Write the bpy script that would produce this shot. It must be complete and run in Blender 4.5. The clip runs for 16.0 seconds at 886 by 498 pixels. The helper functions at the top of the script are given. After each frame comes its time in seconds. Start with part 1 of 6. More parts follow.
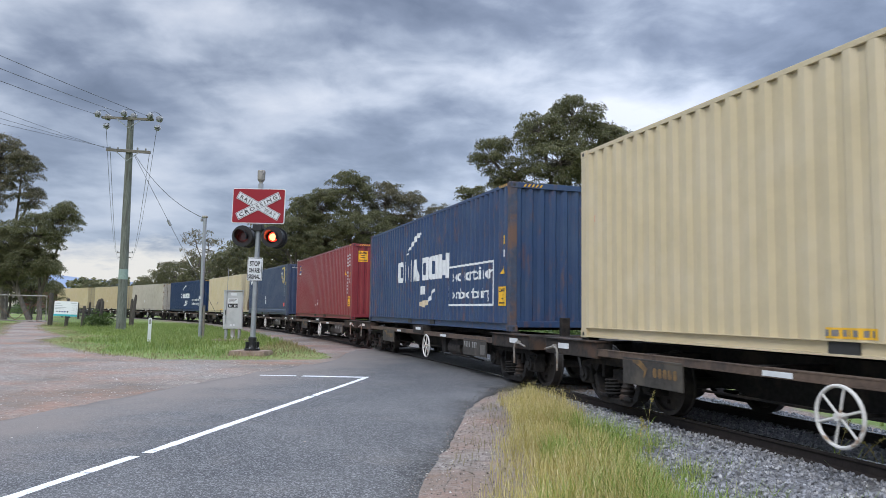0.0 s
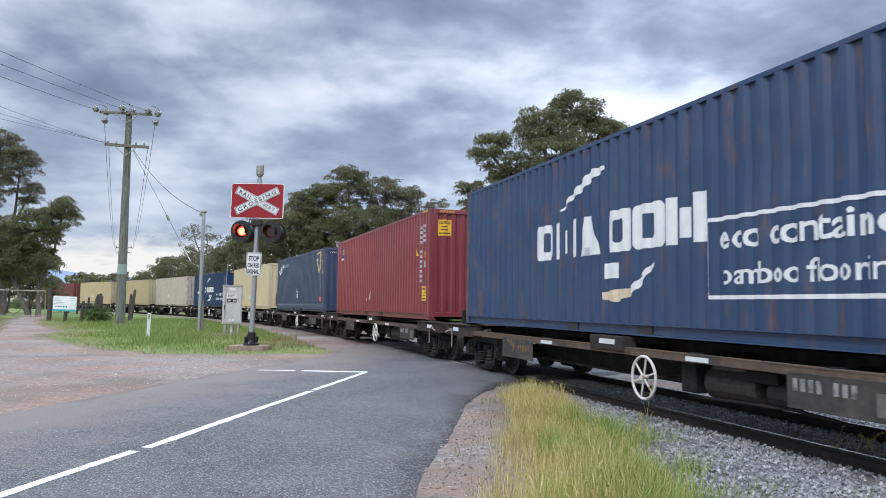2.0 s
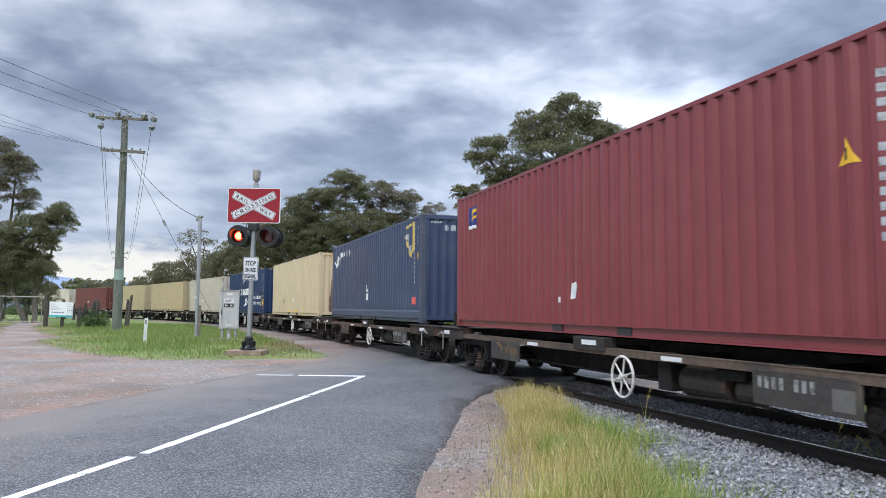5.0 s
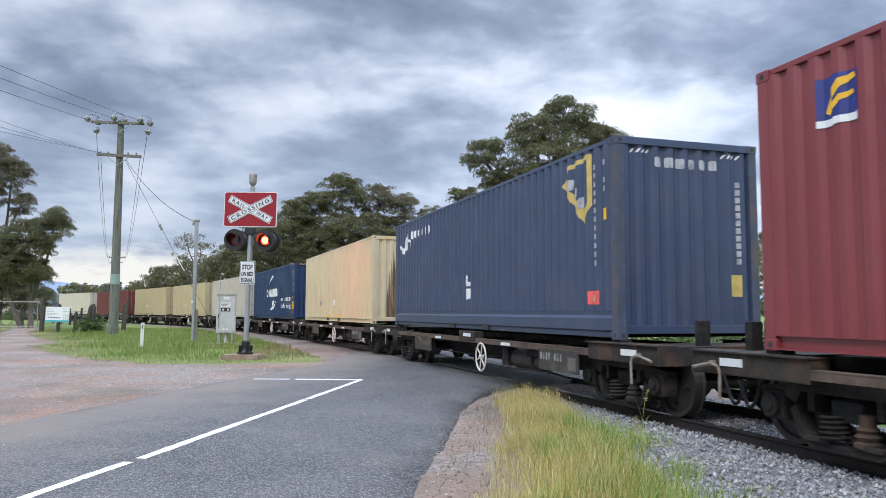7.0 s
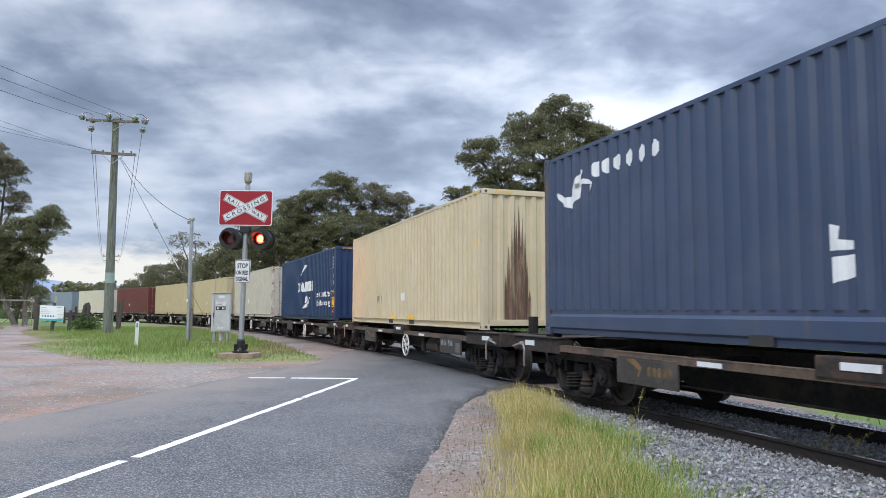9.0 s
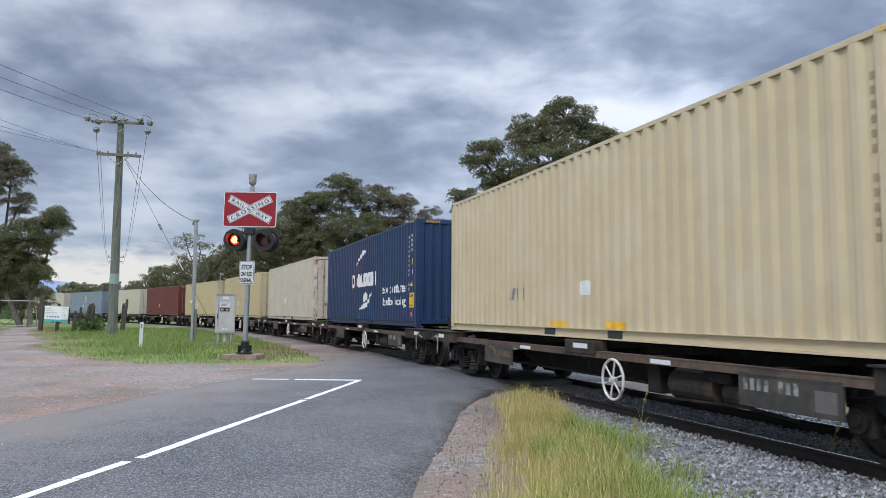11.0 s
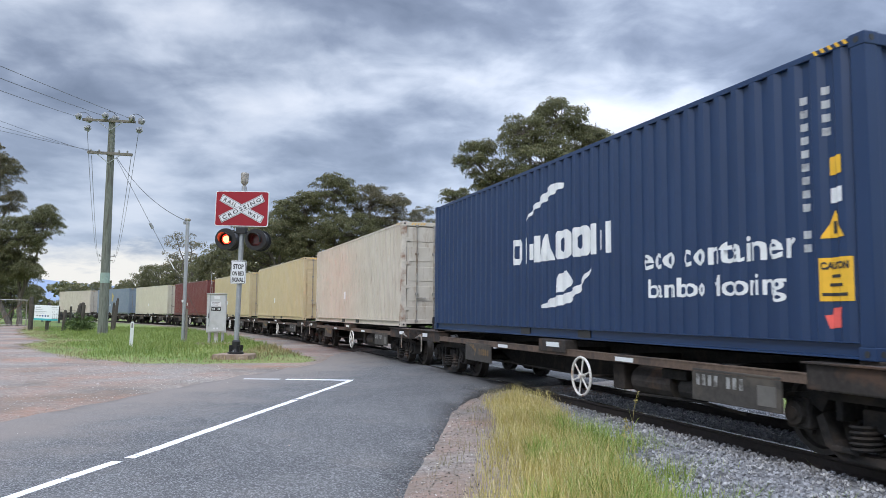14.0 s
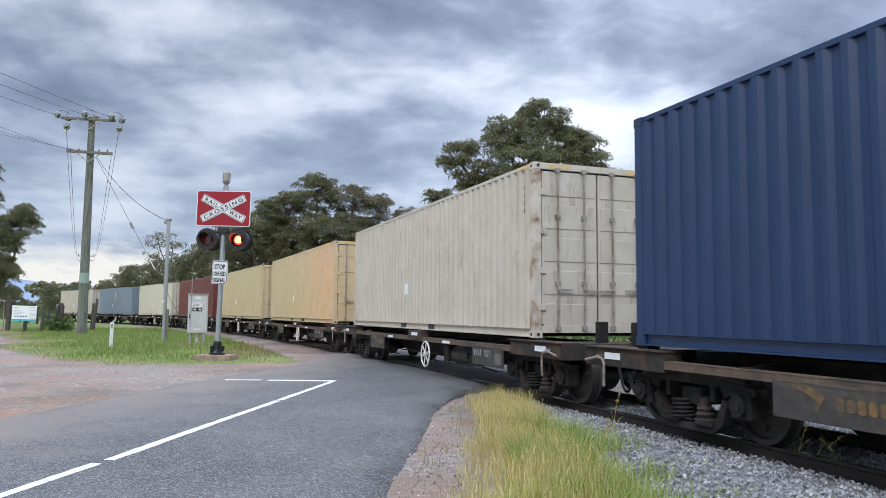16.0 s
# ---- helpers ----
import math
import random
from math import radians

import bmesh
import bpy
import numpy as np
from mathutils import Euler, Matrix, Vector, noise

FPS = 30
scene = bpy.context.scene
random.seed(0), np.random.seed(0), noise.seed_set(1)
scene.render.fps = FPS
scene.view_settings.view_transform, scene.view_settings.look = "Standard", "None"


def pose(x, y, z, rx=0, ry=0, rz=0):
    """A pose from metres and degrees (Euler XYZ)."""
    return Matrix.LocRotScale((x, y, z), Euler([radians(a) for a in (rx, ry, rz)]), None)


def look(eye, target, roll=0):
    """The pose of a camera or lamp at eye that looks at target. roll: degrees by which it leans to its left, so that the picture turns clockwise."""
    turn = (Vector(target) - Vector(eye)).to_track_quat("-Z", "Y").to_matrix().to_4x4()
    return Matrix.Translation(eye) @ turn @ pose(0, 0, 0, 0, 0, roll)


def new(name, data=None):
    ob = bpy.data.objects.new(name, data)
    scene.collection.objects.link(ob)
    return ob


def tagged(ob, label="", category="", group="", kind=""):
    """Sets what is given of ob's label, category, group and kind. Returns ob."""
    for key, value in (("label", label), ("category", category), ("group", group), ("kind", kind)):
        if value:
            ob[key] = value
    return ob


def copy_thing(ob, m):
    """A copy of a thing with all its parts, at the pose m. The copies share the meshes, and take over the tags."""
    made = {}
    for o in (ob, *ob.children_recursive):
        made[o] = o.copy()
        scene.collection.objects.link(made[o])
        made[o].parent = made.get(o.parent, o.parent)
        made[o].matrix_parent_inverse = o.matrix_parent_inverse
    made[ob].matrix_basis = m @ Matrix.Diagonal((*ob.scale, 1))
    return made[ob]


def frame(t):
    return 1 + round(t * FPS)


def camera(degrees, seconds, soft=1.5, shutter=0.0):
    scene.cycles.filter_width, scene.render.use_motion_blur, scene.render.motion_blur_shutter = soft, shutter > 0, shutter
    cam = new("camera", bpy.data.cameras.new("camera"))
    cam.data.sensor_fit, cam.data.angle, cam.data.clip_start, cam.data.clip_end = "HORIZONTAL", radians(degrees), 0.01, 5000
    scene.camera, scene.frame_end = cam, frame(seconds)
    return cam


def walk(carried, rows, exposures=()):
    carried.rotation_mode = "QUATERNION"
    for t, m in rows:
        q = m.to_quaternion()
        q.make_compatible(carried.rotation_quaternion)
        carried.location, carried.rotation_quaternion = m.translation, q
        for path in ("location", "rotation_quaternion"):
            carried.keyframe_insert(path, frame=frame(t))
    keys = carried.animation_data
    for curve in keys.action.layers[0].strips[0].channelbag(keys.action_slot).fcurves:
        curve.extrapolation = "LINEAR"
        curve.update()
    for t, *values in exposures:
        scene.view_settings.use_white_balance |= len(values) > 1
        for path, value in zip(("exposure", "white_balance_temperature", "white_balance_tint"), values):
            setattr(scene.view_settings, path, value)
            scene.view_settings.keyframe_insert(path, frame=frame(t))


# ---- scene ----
cam = camera(60.66, 16.0, soft=0.6, shutter=0.18)
EYE = 1.476
TURNS = [
    (0, 94.554, -0.826, -0.066), (0.5, 94.486, -0.819, -0.072), (1, 94.371, -0.845, -0.113), (1.5, 94.243, -0.835, -0.121),
    (2, 94.163, -0.796, -0.144), (2.5, 94.144, -0.717, -0.170), (3, 94.193, -0.651, -0.201), (3.5, 94.275, -0.580, -0.232),
    (4, 94.360, -0.540, -0.286), (6.5, 94.558, -0.250, -0.467), (7, 94.670, -0.180, -0.562), (7.5, 94.730, -0.155, -0.684),
    (8, 94.730, -0.178, -0.836), (8.5, 94.654, -0.215, -0.930), (9, 94.583, -0.220, -0.905), (11.5, 94.752, -0.420, -0.578),
    (12, 94.760, -0.470, -0.615), (12.5, 94.740, -0.485, -0.646), (13, 94.745, -0.515, -0.690), (13.5, 94.735, -0.540, -0.864),
    (14, 94.742, -0.555, -1.222), (14.5, 94.771, -0.595, -1.736), (15, 94.800, -0.605, -2.173), (15.5, 94.793, -0.560, -2.459),
    (16, 94.787, -0.543, -2.517)]
# the clip's camera closes a little while a pale container fills its picture
LIGHT = [(0, -0.04), (0.7, 0.0), (1.5, 0.12), (4, 0.16), (8, 0.16), (9.2, 0.10), (11.3, -0.08), (12.7, -0.05), (13.6, 0.10), (16, 0.13)]
walk(cam, [(t, pose(0, 0, EYE, rx, ry, rz)) for t, rx, ry, rz in TURNS], LIGHT)


# ---- light ----
def cloudy_sky():
    w = bpy.data.worlds.new("overcast_sky")
    scene.world = w
    w.use_nodes = True
    nt = w.node_tree
    nt.nodes.clear()
    N, L = nt.nodes.new, nt.links.new

    def m(op, a, b=None, c=None, clamp=False):
        n = N("ShaderNodeMath")
        n.operation, n.use_clamp = op, clamp
        for i, v in enumerate((a, b, c)):
            if v is None:
                continue
            if isinstance(v, (int, float)):
                n.inputs[i].default_value = v
            else:
                L(v, n.inputs[i])
        return n.outputs[0]

    tc, sep = N("ShaderNodeTexCoord"), N("ShaderNodeSeparateXYZ")
    L(tc.outputs["Generated"], sep.inputs[0])
    x, y, z = sep.outputs
    up = m("MAXIMUM", z, 0.0)
    d = m("ADD", up, 0.22)
    vec = N("ShaderNodeCombineXYZ")
    L(m("DIVIDE", x, d), vec.inputs[0])
    L(m("DIVIDE", y, d), vec.inputs[1])
    # slow rolls of stratocumulus, with ragged finer structure
    big, fine = N("ShaderNodeTexNoise"), N("ShaderNodeTexNoise")
    shift = N("ShaderNodeVectorMath")
    shift.operation = "ADD"
    shift.inputs[1].default_value = CLOUD_SHIFT
    L(vec.outputs[0], shift.inputs[0])
    for n, s, det, ro, di in ((big, 1.5, 4, 0.5, 0.2), (fine, 4.6, 8, 0.56, 0.25)):
        L(shift.outputs[0], n.inputs["Vector"])
        n.inputs["Scale"].default_value, n.inputs["Detail"].default_value = s, det
        n.inputs["Roughness"].default_value, n.inputs["Distortion"].default_value = ro, di
    mix = m("ADD", m("MULTIPLY", big.outputs[0], 0.72), m("MULTIPLY", fine.outputs[0], 0.28))
    ramp = N("ShaderNodeValToRGB")
    L(mix, ramp.inputs[0])
    cr = ramp.color_ramp
    stops = [(0.38, (0.178, 0.222, 0.322)), (0.45, (0.27, 0.326, 0.452)), (0.505, (0.415, 0.484, 0.622)), (0.56, (0.60, 0.67, 0.81)), (0.66, (0.84, 0.89, 1.0))]
    cr.elements[0].position, cr.elements[0].color = stops[0][0], (*stops[0][1], 1)
    cr.elements[1].position, cr.elements[1].color = stops[-1][0], (*stops[-1][1], 1)
    for pos, col in stops[1:-1]:
        cr.elements.new(pos).color = (*col, 1)
    # the deck thins towards the horizon
    veil = N("ShaderNodeMixRGB")
    L(m("MULTIPLY", m("SUBTRACT", 1.0, m("DIVIDE", up, 0.28, clamp=True)), 0.70), veil.inputs[0])
    L(ramp.outputs[0], veil.inputs[1])
    veil.inputs[2].default_value = (0.395, 0.482, 0.65, 1)
    # pale break in the cloud along the horizon
    low = m("SUBTRACT", 1.0, m("DIVIDE", up, 0.105, clamp=True), clamp=True)
    glow = N("ShaderNodeMixRGB")
    L(m("MULTIPLY", m("SUBTRACT", m("ADD", low, m("MULTIPLY", fine.outputs[0], 0.8)), 0.64), 3.2, clamp=True), glow.inputs[0])
    L(veil.outputs[0], glow.inputs[1])
    glow.inputs[2].default_value = (0.88, 0.87, 0.86, 1)
    # an overcast sky is brightest overhead
    lift = m("ADD", 1.0, m("MULTIPLY", m("DIVIDE", m("SUBTRACT", z, 0.42), 0.4, clamp=True), ZENITH))
    # and thinner towards the east
    lift = m("MULTIPLY", lift, m("ADD", 0.88, m("MULTIPLY", m("DIVIDE", m("ADD", x, 0.25), 0.75, clamp=True), 0.36)))
    bright = N("ShaderNodeVectorMath")
    bright.operation = "SCALE"
    L(glow.outputs[0], bright.inputs[0])
    L(lift, bright.inputs["Scale"])
    sky = N("ShaderNodeTexSky")
    sky.sky_type, sky.sun_disc = "NISHITA", False
    sky.sun_elevation, sky.sun_rotation = SUN_EL, SUN_ROT
    thin = N("ShaderNodeMixRGB")
    thin.blend_type, thin.inputs[0].default_value = "ADD", 0.012
    L(bright.outputs[0], thin.inputs[1])
    L(sky.outputs[0], thin.inputs[2])
    bg, out = N("ShaderNodeBackground"), N("ShaderNodeOutputWorld")
    L(thin.outputs[0], bg.inputs[0])
    bg.inputs[1].default_value = SKY
    L(bg.outputs[0], out.inputs[0])


CLOUD_SHIFT, ZENITH, SKY = (7.35, 2.2, 0.0), 3.3, 1.0
SUN_EL, SUN_ROT = radians(43), radians(203)
cloudy_sky()
sun = new("sun", bpy.data.lights.new("sun", "SUN"))
sun.data.energy, sun.data.angle, sun.data.color = 1.5, radians(14), (1.0, 0.98, 0.96)
sun.matrix_world = look((-9, -21, 21), (0, 0, 0))


# ---- materials ----
def mat(name, base, rough=0.6, metal=0.0, var=0.15, scale=8.0, bump=0.0, base2=None, scale2=1.2, edge=(0.5, 0.62), stretch=(1, 1, 1), coat=0.0,
        extra=None, own=True, island=0.0, spec=0.5):
    """Painted, cast or grown surface: grain at one scale, stains of a second colour at another."""
    m = bpy.data.materials.new(name)
    m.use_nodes = True
    nt = m.node_tree
    N, L = nt.nodes.new, nt.links.new
    b = nt.nodes["Principled BSDF"]
    tc, mp = N("ShaderNodeTexCoord"), N("ShaderNodeMapping")
    mp.inputs["Scale"].default_value = stretch
    L(tc.outputs["Object"], mp.inputs["Vector"])
    v = mp.outputs[0]
    if own:
        info, add = N("ShaderNodeObjectInfo"), N("ShaderNodeVectorMath")
        add.operation = "MULTIPLY_ADD"
        add.inputs[1].default_value = (1, 1, 1)
        comb = N("ShaderNodeCombineXYZ")
        sc = N("ShaderNodeMath")
        sc.operation, sc.inputs[1].default_value = "MULTIPLY", 37.0
        L(info.outputs["Random"], sc.inputs[0])
        L(sc.outputs[0], comb.inputs[0])
        L(v, add.inputs[0])
        L(comb.outputs[0], add.inputs[2])
        v = add.outputs[0]
    n1, n2 = N("ShaderNodeTexNoise"), N("ShaderNodeTexNoise")
    for n, s, d in ((n1, scale, 6), (n2, scale2, 5)):
        L(v, n.inputs["Vector"])
        n.inputs["Scale"].default_value, n.inputs["Detail"].default_value, n.inputs["Roughness"].default_value = s, d, 0.62
    r1 = N("ShaderNodeValToRGB")
    L(n1.outputs[0], r1.inputs[0])
    r1.color_ramp.elements[0].position, r1.color_ramp.elements[1].position = 0.3, 0.7
    r1.color_ramp.elements[0].color = (*[max(0, c * (1 - var)) for c in base], 1)
    r1.color_ramp.elements[1].color = (*[min(1, c * (1 + var)) for c in base], 1)
    col = r1.outputs[0]
    if base2:
        r2, mx = N("ShaderNodeValToRGB"), N("ShaderNodeMixRGB")
        L(n2.outputs[0], r2.inputs[0])
        r2.color_ramp.elements[0].position, r2.color_ramp.elements[1].position = edge
        L(r2.outputs[0], mx.inputs[0])
        L(col, mx.inputs[1])
        mx.inputs[2].default_value = (*base2, 1)
        col = mx.outputs[0]
    if island:
        g, hs = N("ShaderNodeNewGeometry"), N("ShaderNodeHueSaturation")
        mr = N("ShaderNodeMapRange")
        mr.inputs[3].default_value, mr.inputs[4].default_value = 1 - island, 1 + island
        L(g.outputs["Random Per Island"], mr.inputs[0])
        L(mr.outputs[0], hs.inputs["Value"])
        L(col, hs.inputs["Color"])
        col = hs.outputs[0]
    if extra:
        col = extra(nt, tc, v, col)
    L(col, b.inputs["Base Color"])
    b.inputs["Roughness"].default_value, b.inputs["Metallic"].default_value = rough, metal
    b.inputs["Specular IOR Level"].default_value = spec
    if coat:
        b.inputs["Coat Weight"].default_value, b.inputs["Coat Roughness"].default_value = coat, 0.25
    if bump:
        bp = N("ShaderNodeBump")
        bp.inputs["Strength"].default_value, bp.inputs["Distance"].default_value = 0.6, bump
        L(n1.outputs[0], bp.inputs["Height"])
        L(bp.outputs[0], b.inputs["Normal"])
    return m


def glowing(name, col, strength):
    m = bpy.data.materials.new(name)
    m.use_nodes = True
    b = m.node_tree.nodes["Principled BSDF"]
    b.inputs["Base Color"].default_value = (*col, 1)
    b.inputs["Emission Color"].default_value, b.inputs["Emission Strength"].default_value = (*col, 1), strength
    return m


def streaks(rust, amount, zscale=0.25, scale=5.0):
    """Runs of rust and grime that hang down a painted steel wall."""
    def add(nt, tc, v, col):
        N, L = nt.nodes.new, nt.links.new
        mp, n, r, mx = N("ShaderNodeMapping"), N("ShaderNodeTexNoise"), N("ShaderNodeValToRGB"), N("ShaderNodeMixRGB")
        mp.inputs["Scale"].default_value = (1.0, 1.0, zscale)
        L(v, mp.inputs["Vector"])
        L(mp.outputs[0], n.inputs["Vector"])
        n.inputs["Scale"].default_value, n.inputs["Detail"].default_value, n.inputs["Roughness"].default_value = scale, 8, 0.7
        L(n.outputs[0], r.inputs[0])
        r.color_ramp.elements[0].position, r.color_ramp.elements[1].position = 0.74 - amount, 0.80 - amount * 0.4
        r.color_ramp.elements[1].color = (0.75, 0.75, 0.75, 1)
        L(r.outputs[0], mx.inputs[0])
        L(col, mx.inputs[1])
        mx.inputs[2].default_value = (*rust, 1)
        return mx.outputs[0]
    return add


def steel_paint(name, col, fade, rust=(0.13, 0.06, 0.035), amount=0.10, rough=0.42, coat=0.3):
    return mat(name, col, rough, 0.0, 0.07, 3.0, 0.0, fade, 0.9, (0.45, 0.75), extra=streaks(rust, amount), coat=coat)


RUST = (0.16, 0.075, 0.04)
M = {
    "beige": steel_paint("beige_paint", (0.57, 0.475, 0.30), (0.62, 0.53, 0.37), (0.30, 0.22, 0.13), 0.03),
    "beige2": steel_paint("tan_paint", (0.50, 0.405, 0.235), (0.54, 0.45, 0.29), (0.30, 0.2, 0.12), 0.04),
    "navy_old": steel_paint("weathered_navy_paint", (0.020, 0.050, 0.125), (0.040, 0.075, 0.145), RUST, 0.21, 0.5, 0.12),
    "navy": steel_paint("navy_paint", (0.006, 0.028, 0.088), (0.009, 0.034, 0.100), (0.05, 0.07, 0.13), 0.02, 0.48, 0.1),
    "maroon": steel_paint("maroon_paint", (0.20, 0.030, 0.037), (0.225, 0.043, 0.048), (0.14, 0.03, 0.03), 0.03),
    "slate": steel_paint("slate_blue_paint", (0.034, 0.055, 0.112), (0.054, 0.074, 0.125), (0.10, 0.085, 0.08), 0.15, 0.45, 0.2),
    "white": steel_paint("dirty_white_paint", (0.52, 0.475, 0.40), (0.44, 0.39, 0.315), (0.25, 0.165, 0.10), 0.19, 0.5, 0.1),
    "cream": steel_paint("cream_paint", (0.60, 0.56, 0.45), (0.56, 0.51, 0.40), (0.32, 0.2, 0.12), 0.05),
    "brown": steel_paint("brown_red_paint", (0.14, 0.03, 0.028), (0.17, 0.045, 0.04), RUST, 0.06),
    "greyblue": steel_paint("grey_blue_paint", (0.20, 0.25, 0.31), (0.24, 0.28, 0.33), RUST, 0.05),
    "mark_white": mat("white_marking", (0.72, 0.74, 0.74), 0.55, var=0.06, scale=6, base2=(0.55, 0.57, 0.58), edge=(0.55, 0.8)),
    "mark_code": mat("faded_white_code", (0.42, 0.44, 0.46), 0.6, var=0.1, base2=(0.22, 0.23, 0.25), scale2=7, edge=(0.5, 0.65)),
    "mark_yellow": mat("yellow_marking", (0.80, 0.46, 0.03), 0.5, var=0.08),
    "mark_gold": mat("gold_marking", (0.55, 0.42, 0.13), 0.55, var=0.15),
    "mark_hole_black": mat("black_marking_and_hole_fill", (0.03, 0.03, 0.03), 0.6),
    "mark_red": mat("red_label", (0.75, 0.12, 0.10), 0.5),
    "mark_beige": mat("worn_beige_marking", (0.62, 0.52, 0.36), 0.6),
    "sill": mat("grimy_brown_steel", (0.038, 0.033, 0.030), 0.75, 0.0, 0.35, 14, 0.003, (0.085, 0.053, 0.038), 2.0, spec=0.25),
    "sill_rust": mat("rust_brown_sill_steel", (0.115, 0.078, 0.056), 0.75, 0.0, 0.3, 12, 0.003, (0.06, 0.045, 0.038), 1.6),
    "grime": mat("grimy_black_steel", (0.020, 0.019, 0.0185), 0.8, 0.0, 0.4, 18, 0.004, (0.042, 0.034, 0.029), 3.0, spec=0.2),
    "plate": mat("dusty_grey_steel_plate", (0.060, 0.055, 0.050), 0.75, 0.0, 0.25, 10, 0.0, (0.10, 0.088, 0.072), 1.6, spec=0.25),
    "rim": mat("worn_wheel_steel", (0.05, 0.045, 0.042), 0.55, 0.6, 0.3, 20, 0.002),
    "tread": mat("polished_steel", (0.45, 0.44, 0.43), 0.25, 1.0, 0.1, 20),
    "handwheel": mat("worn_white_enamel", (0.66, 0.64, 0.60), 0.5, 0.0, 0.1, 14, 0, (0.35, 0.24, 0.16), 5.0, (0.58, 0.66)),
    "rail": mat("rusty_rail_steel", (0.036, 0.028, 0.025), 0.75, 0.2, 0.3, 16, 0.002),
    "sleeper": mat("weathered_concrete_sleeper", (0.22, 0.20, 0.18), 0.9, 0.0, 0.25, 9, 0.004),
    "galv": mat("galvanised_steel", (0.36, 0.38, 0.395), 0.45, 0.55, 0.15, 12, 0.0, (0.33, 0.35, 0.37), 3.0),
    "grey_paint": mat("pale_grey_paint", (0.46, 0.48, 0.48), 0.5, 0.0, 0.05, 5, 0.0, (0.40, 0.42, 0.42), 2.0),
    "sign_red": mat("retroreflective_red", (0.27, 0.006, 0.016), 0.35, var=0.05),
    "sign_white": mat("retroreflective_white", (0.66, 0.68, 0.69), 0.35, var=0.03),
    "black": mat("matt_black_plastic", (0.012, 0.012, 0.013), 0.5, var=0.2),
    "lens": mat("dark_red_lens", (0.10, 0.006, 0.006), 0.15, var=0.1, coat=0.5),
    "concrete": mat("stained_concrete", (0.30, 0.22, 0.17), 0.9, 0.0, 0.25, 12, 0.006, (0.22, 0.15, 0.11), 3.0),
    "pole_wood": mat("weathered_pole_timber", (0.15, 0.16, 0.135), 0.9, 0.0, 0.35, 9, 0.012, (0.09, 0.088, 0.072), 2.0, stretch=(4, 4, 0.35)),
    "arm_wood": mat("weathered_crossarm_timber", (0.16, 0.145, 0.12), 0.9, 0.0, 0.3, 10, 0.004),
    "porcelain": mat("glazed_brown_grey_porcelain", (0.22, 0.225, 0.225), 0.25, var=0.15),
    "wire": mat("dull_aluminium_wire", (0.09, 0.09, 0.095), 0.6, 0.3),
    "teal": mat("teal_print", (0.05, 0.42, 0.47), 0.5),
    "board": mat("white_sign_board", (0.78, 0.80, 0.80), 0.5, var=0.04),
    "rust": mat("rusty_steel", (0.15, 0.085, 0.055), 0.85, 0.0, 0.3, 20, 0.003),
    "old_timber": mat("rotting_fence_timber", (0.07, 0.06, 0.05), 0.95, 0.0, 0.4, 10, 0.015, stretch=(3, 3, 0.5)),
}


# ---- mesh tools ----
def obj(name, bm, material, parent=None):
    me = bpy.data.meshes.new(name)
    bm.to_mesh(me)
    bm.free()
    if material:
        me.materials.append(material)
    ob = new(name, me)
    ob.parent = parent
    return ob


def part(name, bm, material, parent, label=""):
    return tagged(obj(name, bm, material, parent), label)


def mesh_object(name, verts, faces, material, parent=None, smooth=False):
    me = bpy.data.meshes.new(name)
    me.from_pydata([tuple(v) for v in verts] if not isinstance(verts, np.ndarray) else verts.tolist(), [], faces if isinstance(faces, list) else faces.tolist())
    if material:
        me.materials.append(material)
    if smooth:
        me.shade_smooth()
    ob = new(name, me)
    ob.parent = parent
    return ob


def thing(name, label, category, group="", m=None):
    e = tagged(new(name), label, category, group)
    if m is not None:
        e.matrix_world = m
    return e


def box(bm, c, s, bevel=0.0, m=None):
    r = bmesh.ops.create_cube(bm, size=1.0)
    vs = r["verts"]
    bmesh.ops.scale(bm, vec=s, verts=vs)
    if m is not None:
        bmesh.ops.transform(bm, matrix=m, verts=vs)
    bmesh.ops.translate(bm, vec=c, verts=vs)
    if bevel:
        es = list({e for v in vs for e in v.link_edges})
        bmesh.ops.bevel(bm, geom=es, offset=bevel, segments=2, affect="EDGES", profile=0.6)
    return bm


def rod(bm, a, b, r, seg=10, r2=None, caps=True):
    a, b = Vector(a), Vector(b)
    d = b - a
    q = d.to_track_quat("Z", "Y").to_matrix().to_4x4()
    bmesh.ops.create_cone(bm, cap_ends=caps, segments=seg, radius1=r, radius2=r if r2 is None else r2, depth=d.length, matrix=Matrix.Translation((a + b) / 2) @ q)
    return bm


def ring(bm, c, axis, r, thick, seg=28, sides=8):
    q = Vector(axis).to_track_quat("Z", "Y").to_matrix()
    rows = []
    for i in range(seg):
        a = 2 * math.pi * i / seg
        row = []
        for j in range(sides):
            b = 2 * math.pi * j / sides
            rr = r + thick * math.cos(b)
            row.append(bm.verts.new(Vector(c) + q @ Vector((rr * math.cos(a), rr * math.sin(a), thick * math.sin(b)))))
        rows.append(row)
    for i in range(seg):
        for j in range(sides):
            bm.faces.new((rows[i][j], rows[(i + 1) % seg][j], rows[(i + 1) % seg][(j + 1) % sides], rows[i][(j + 1) % sides]))
    return bm


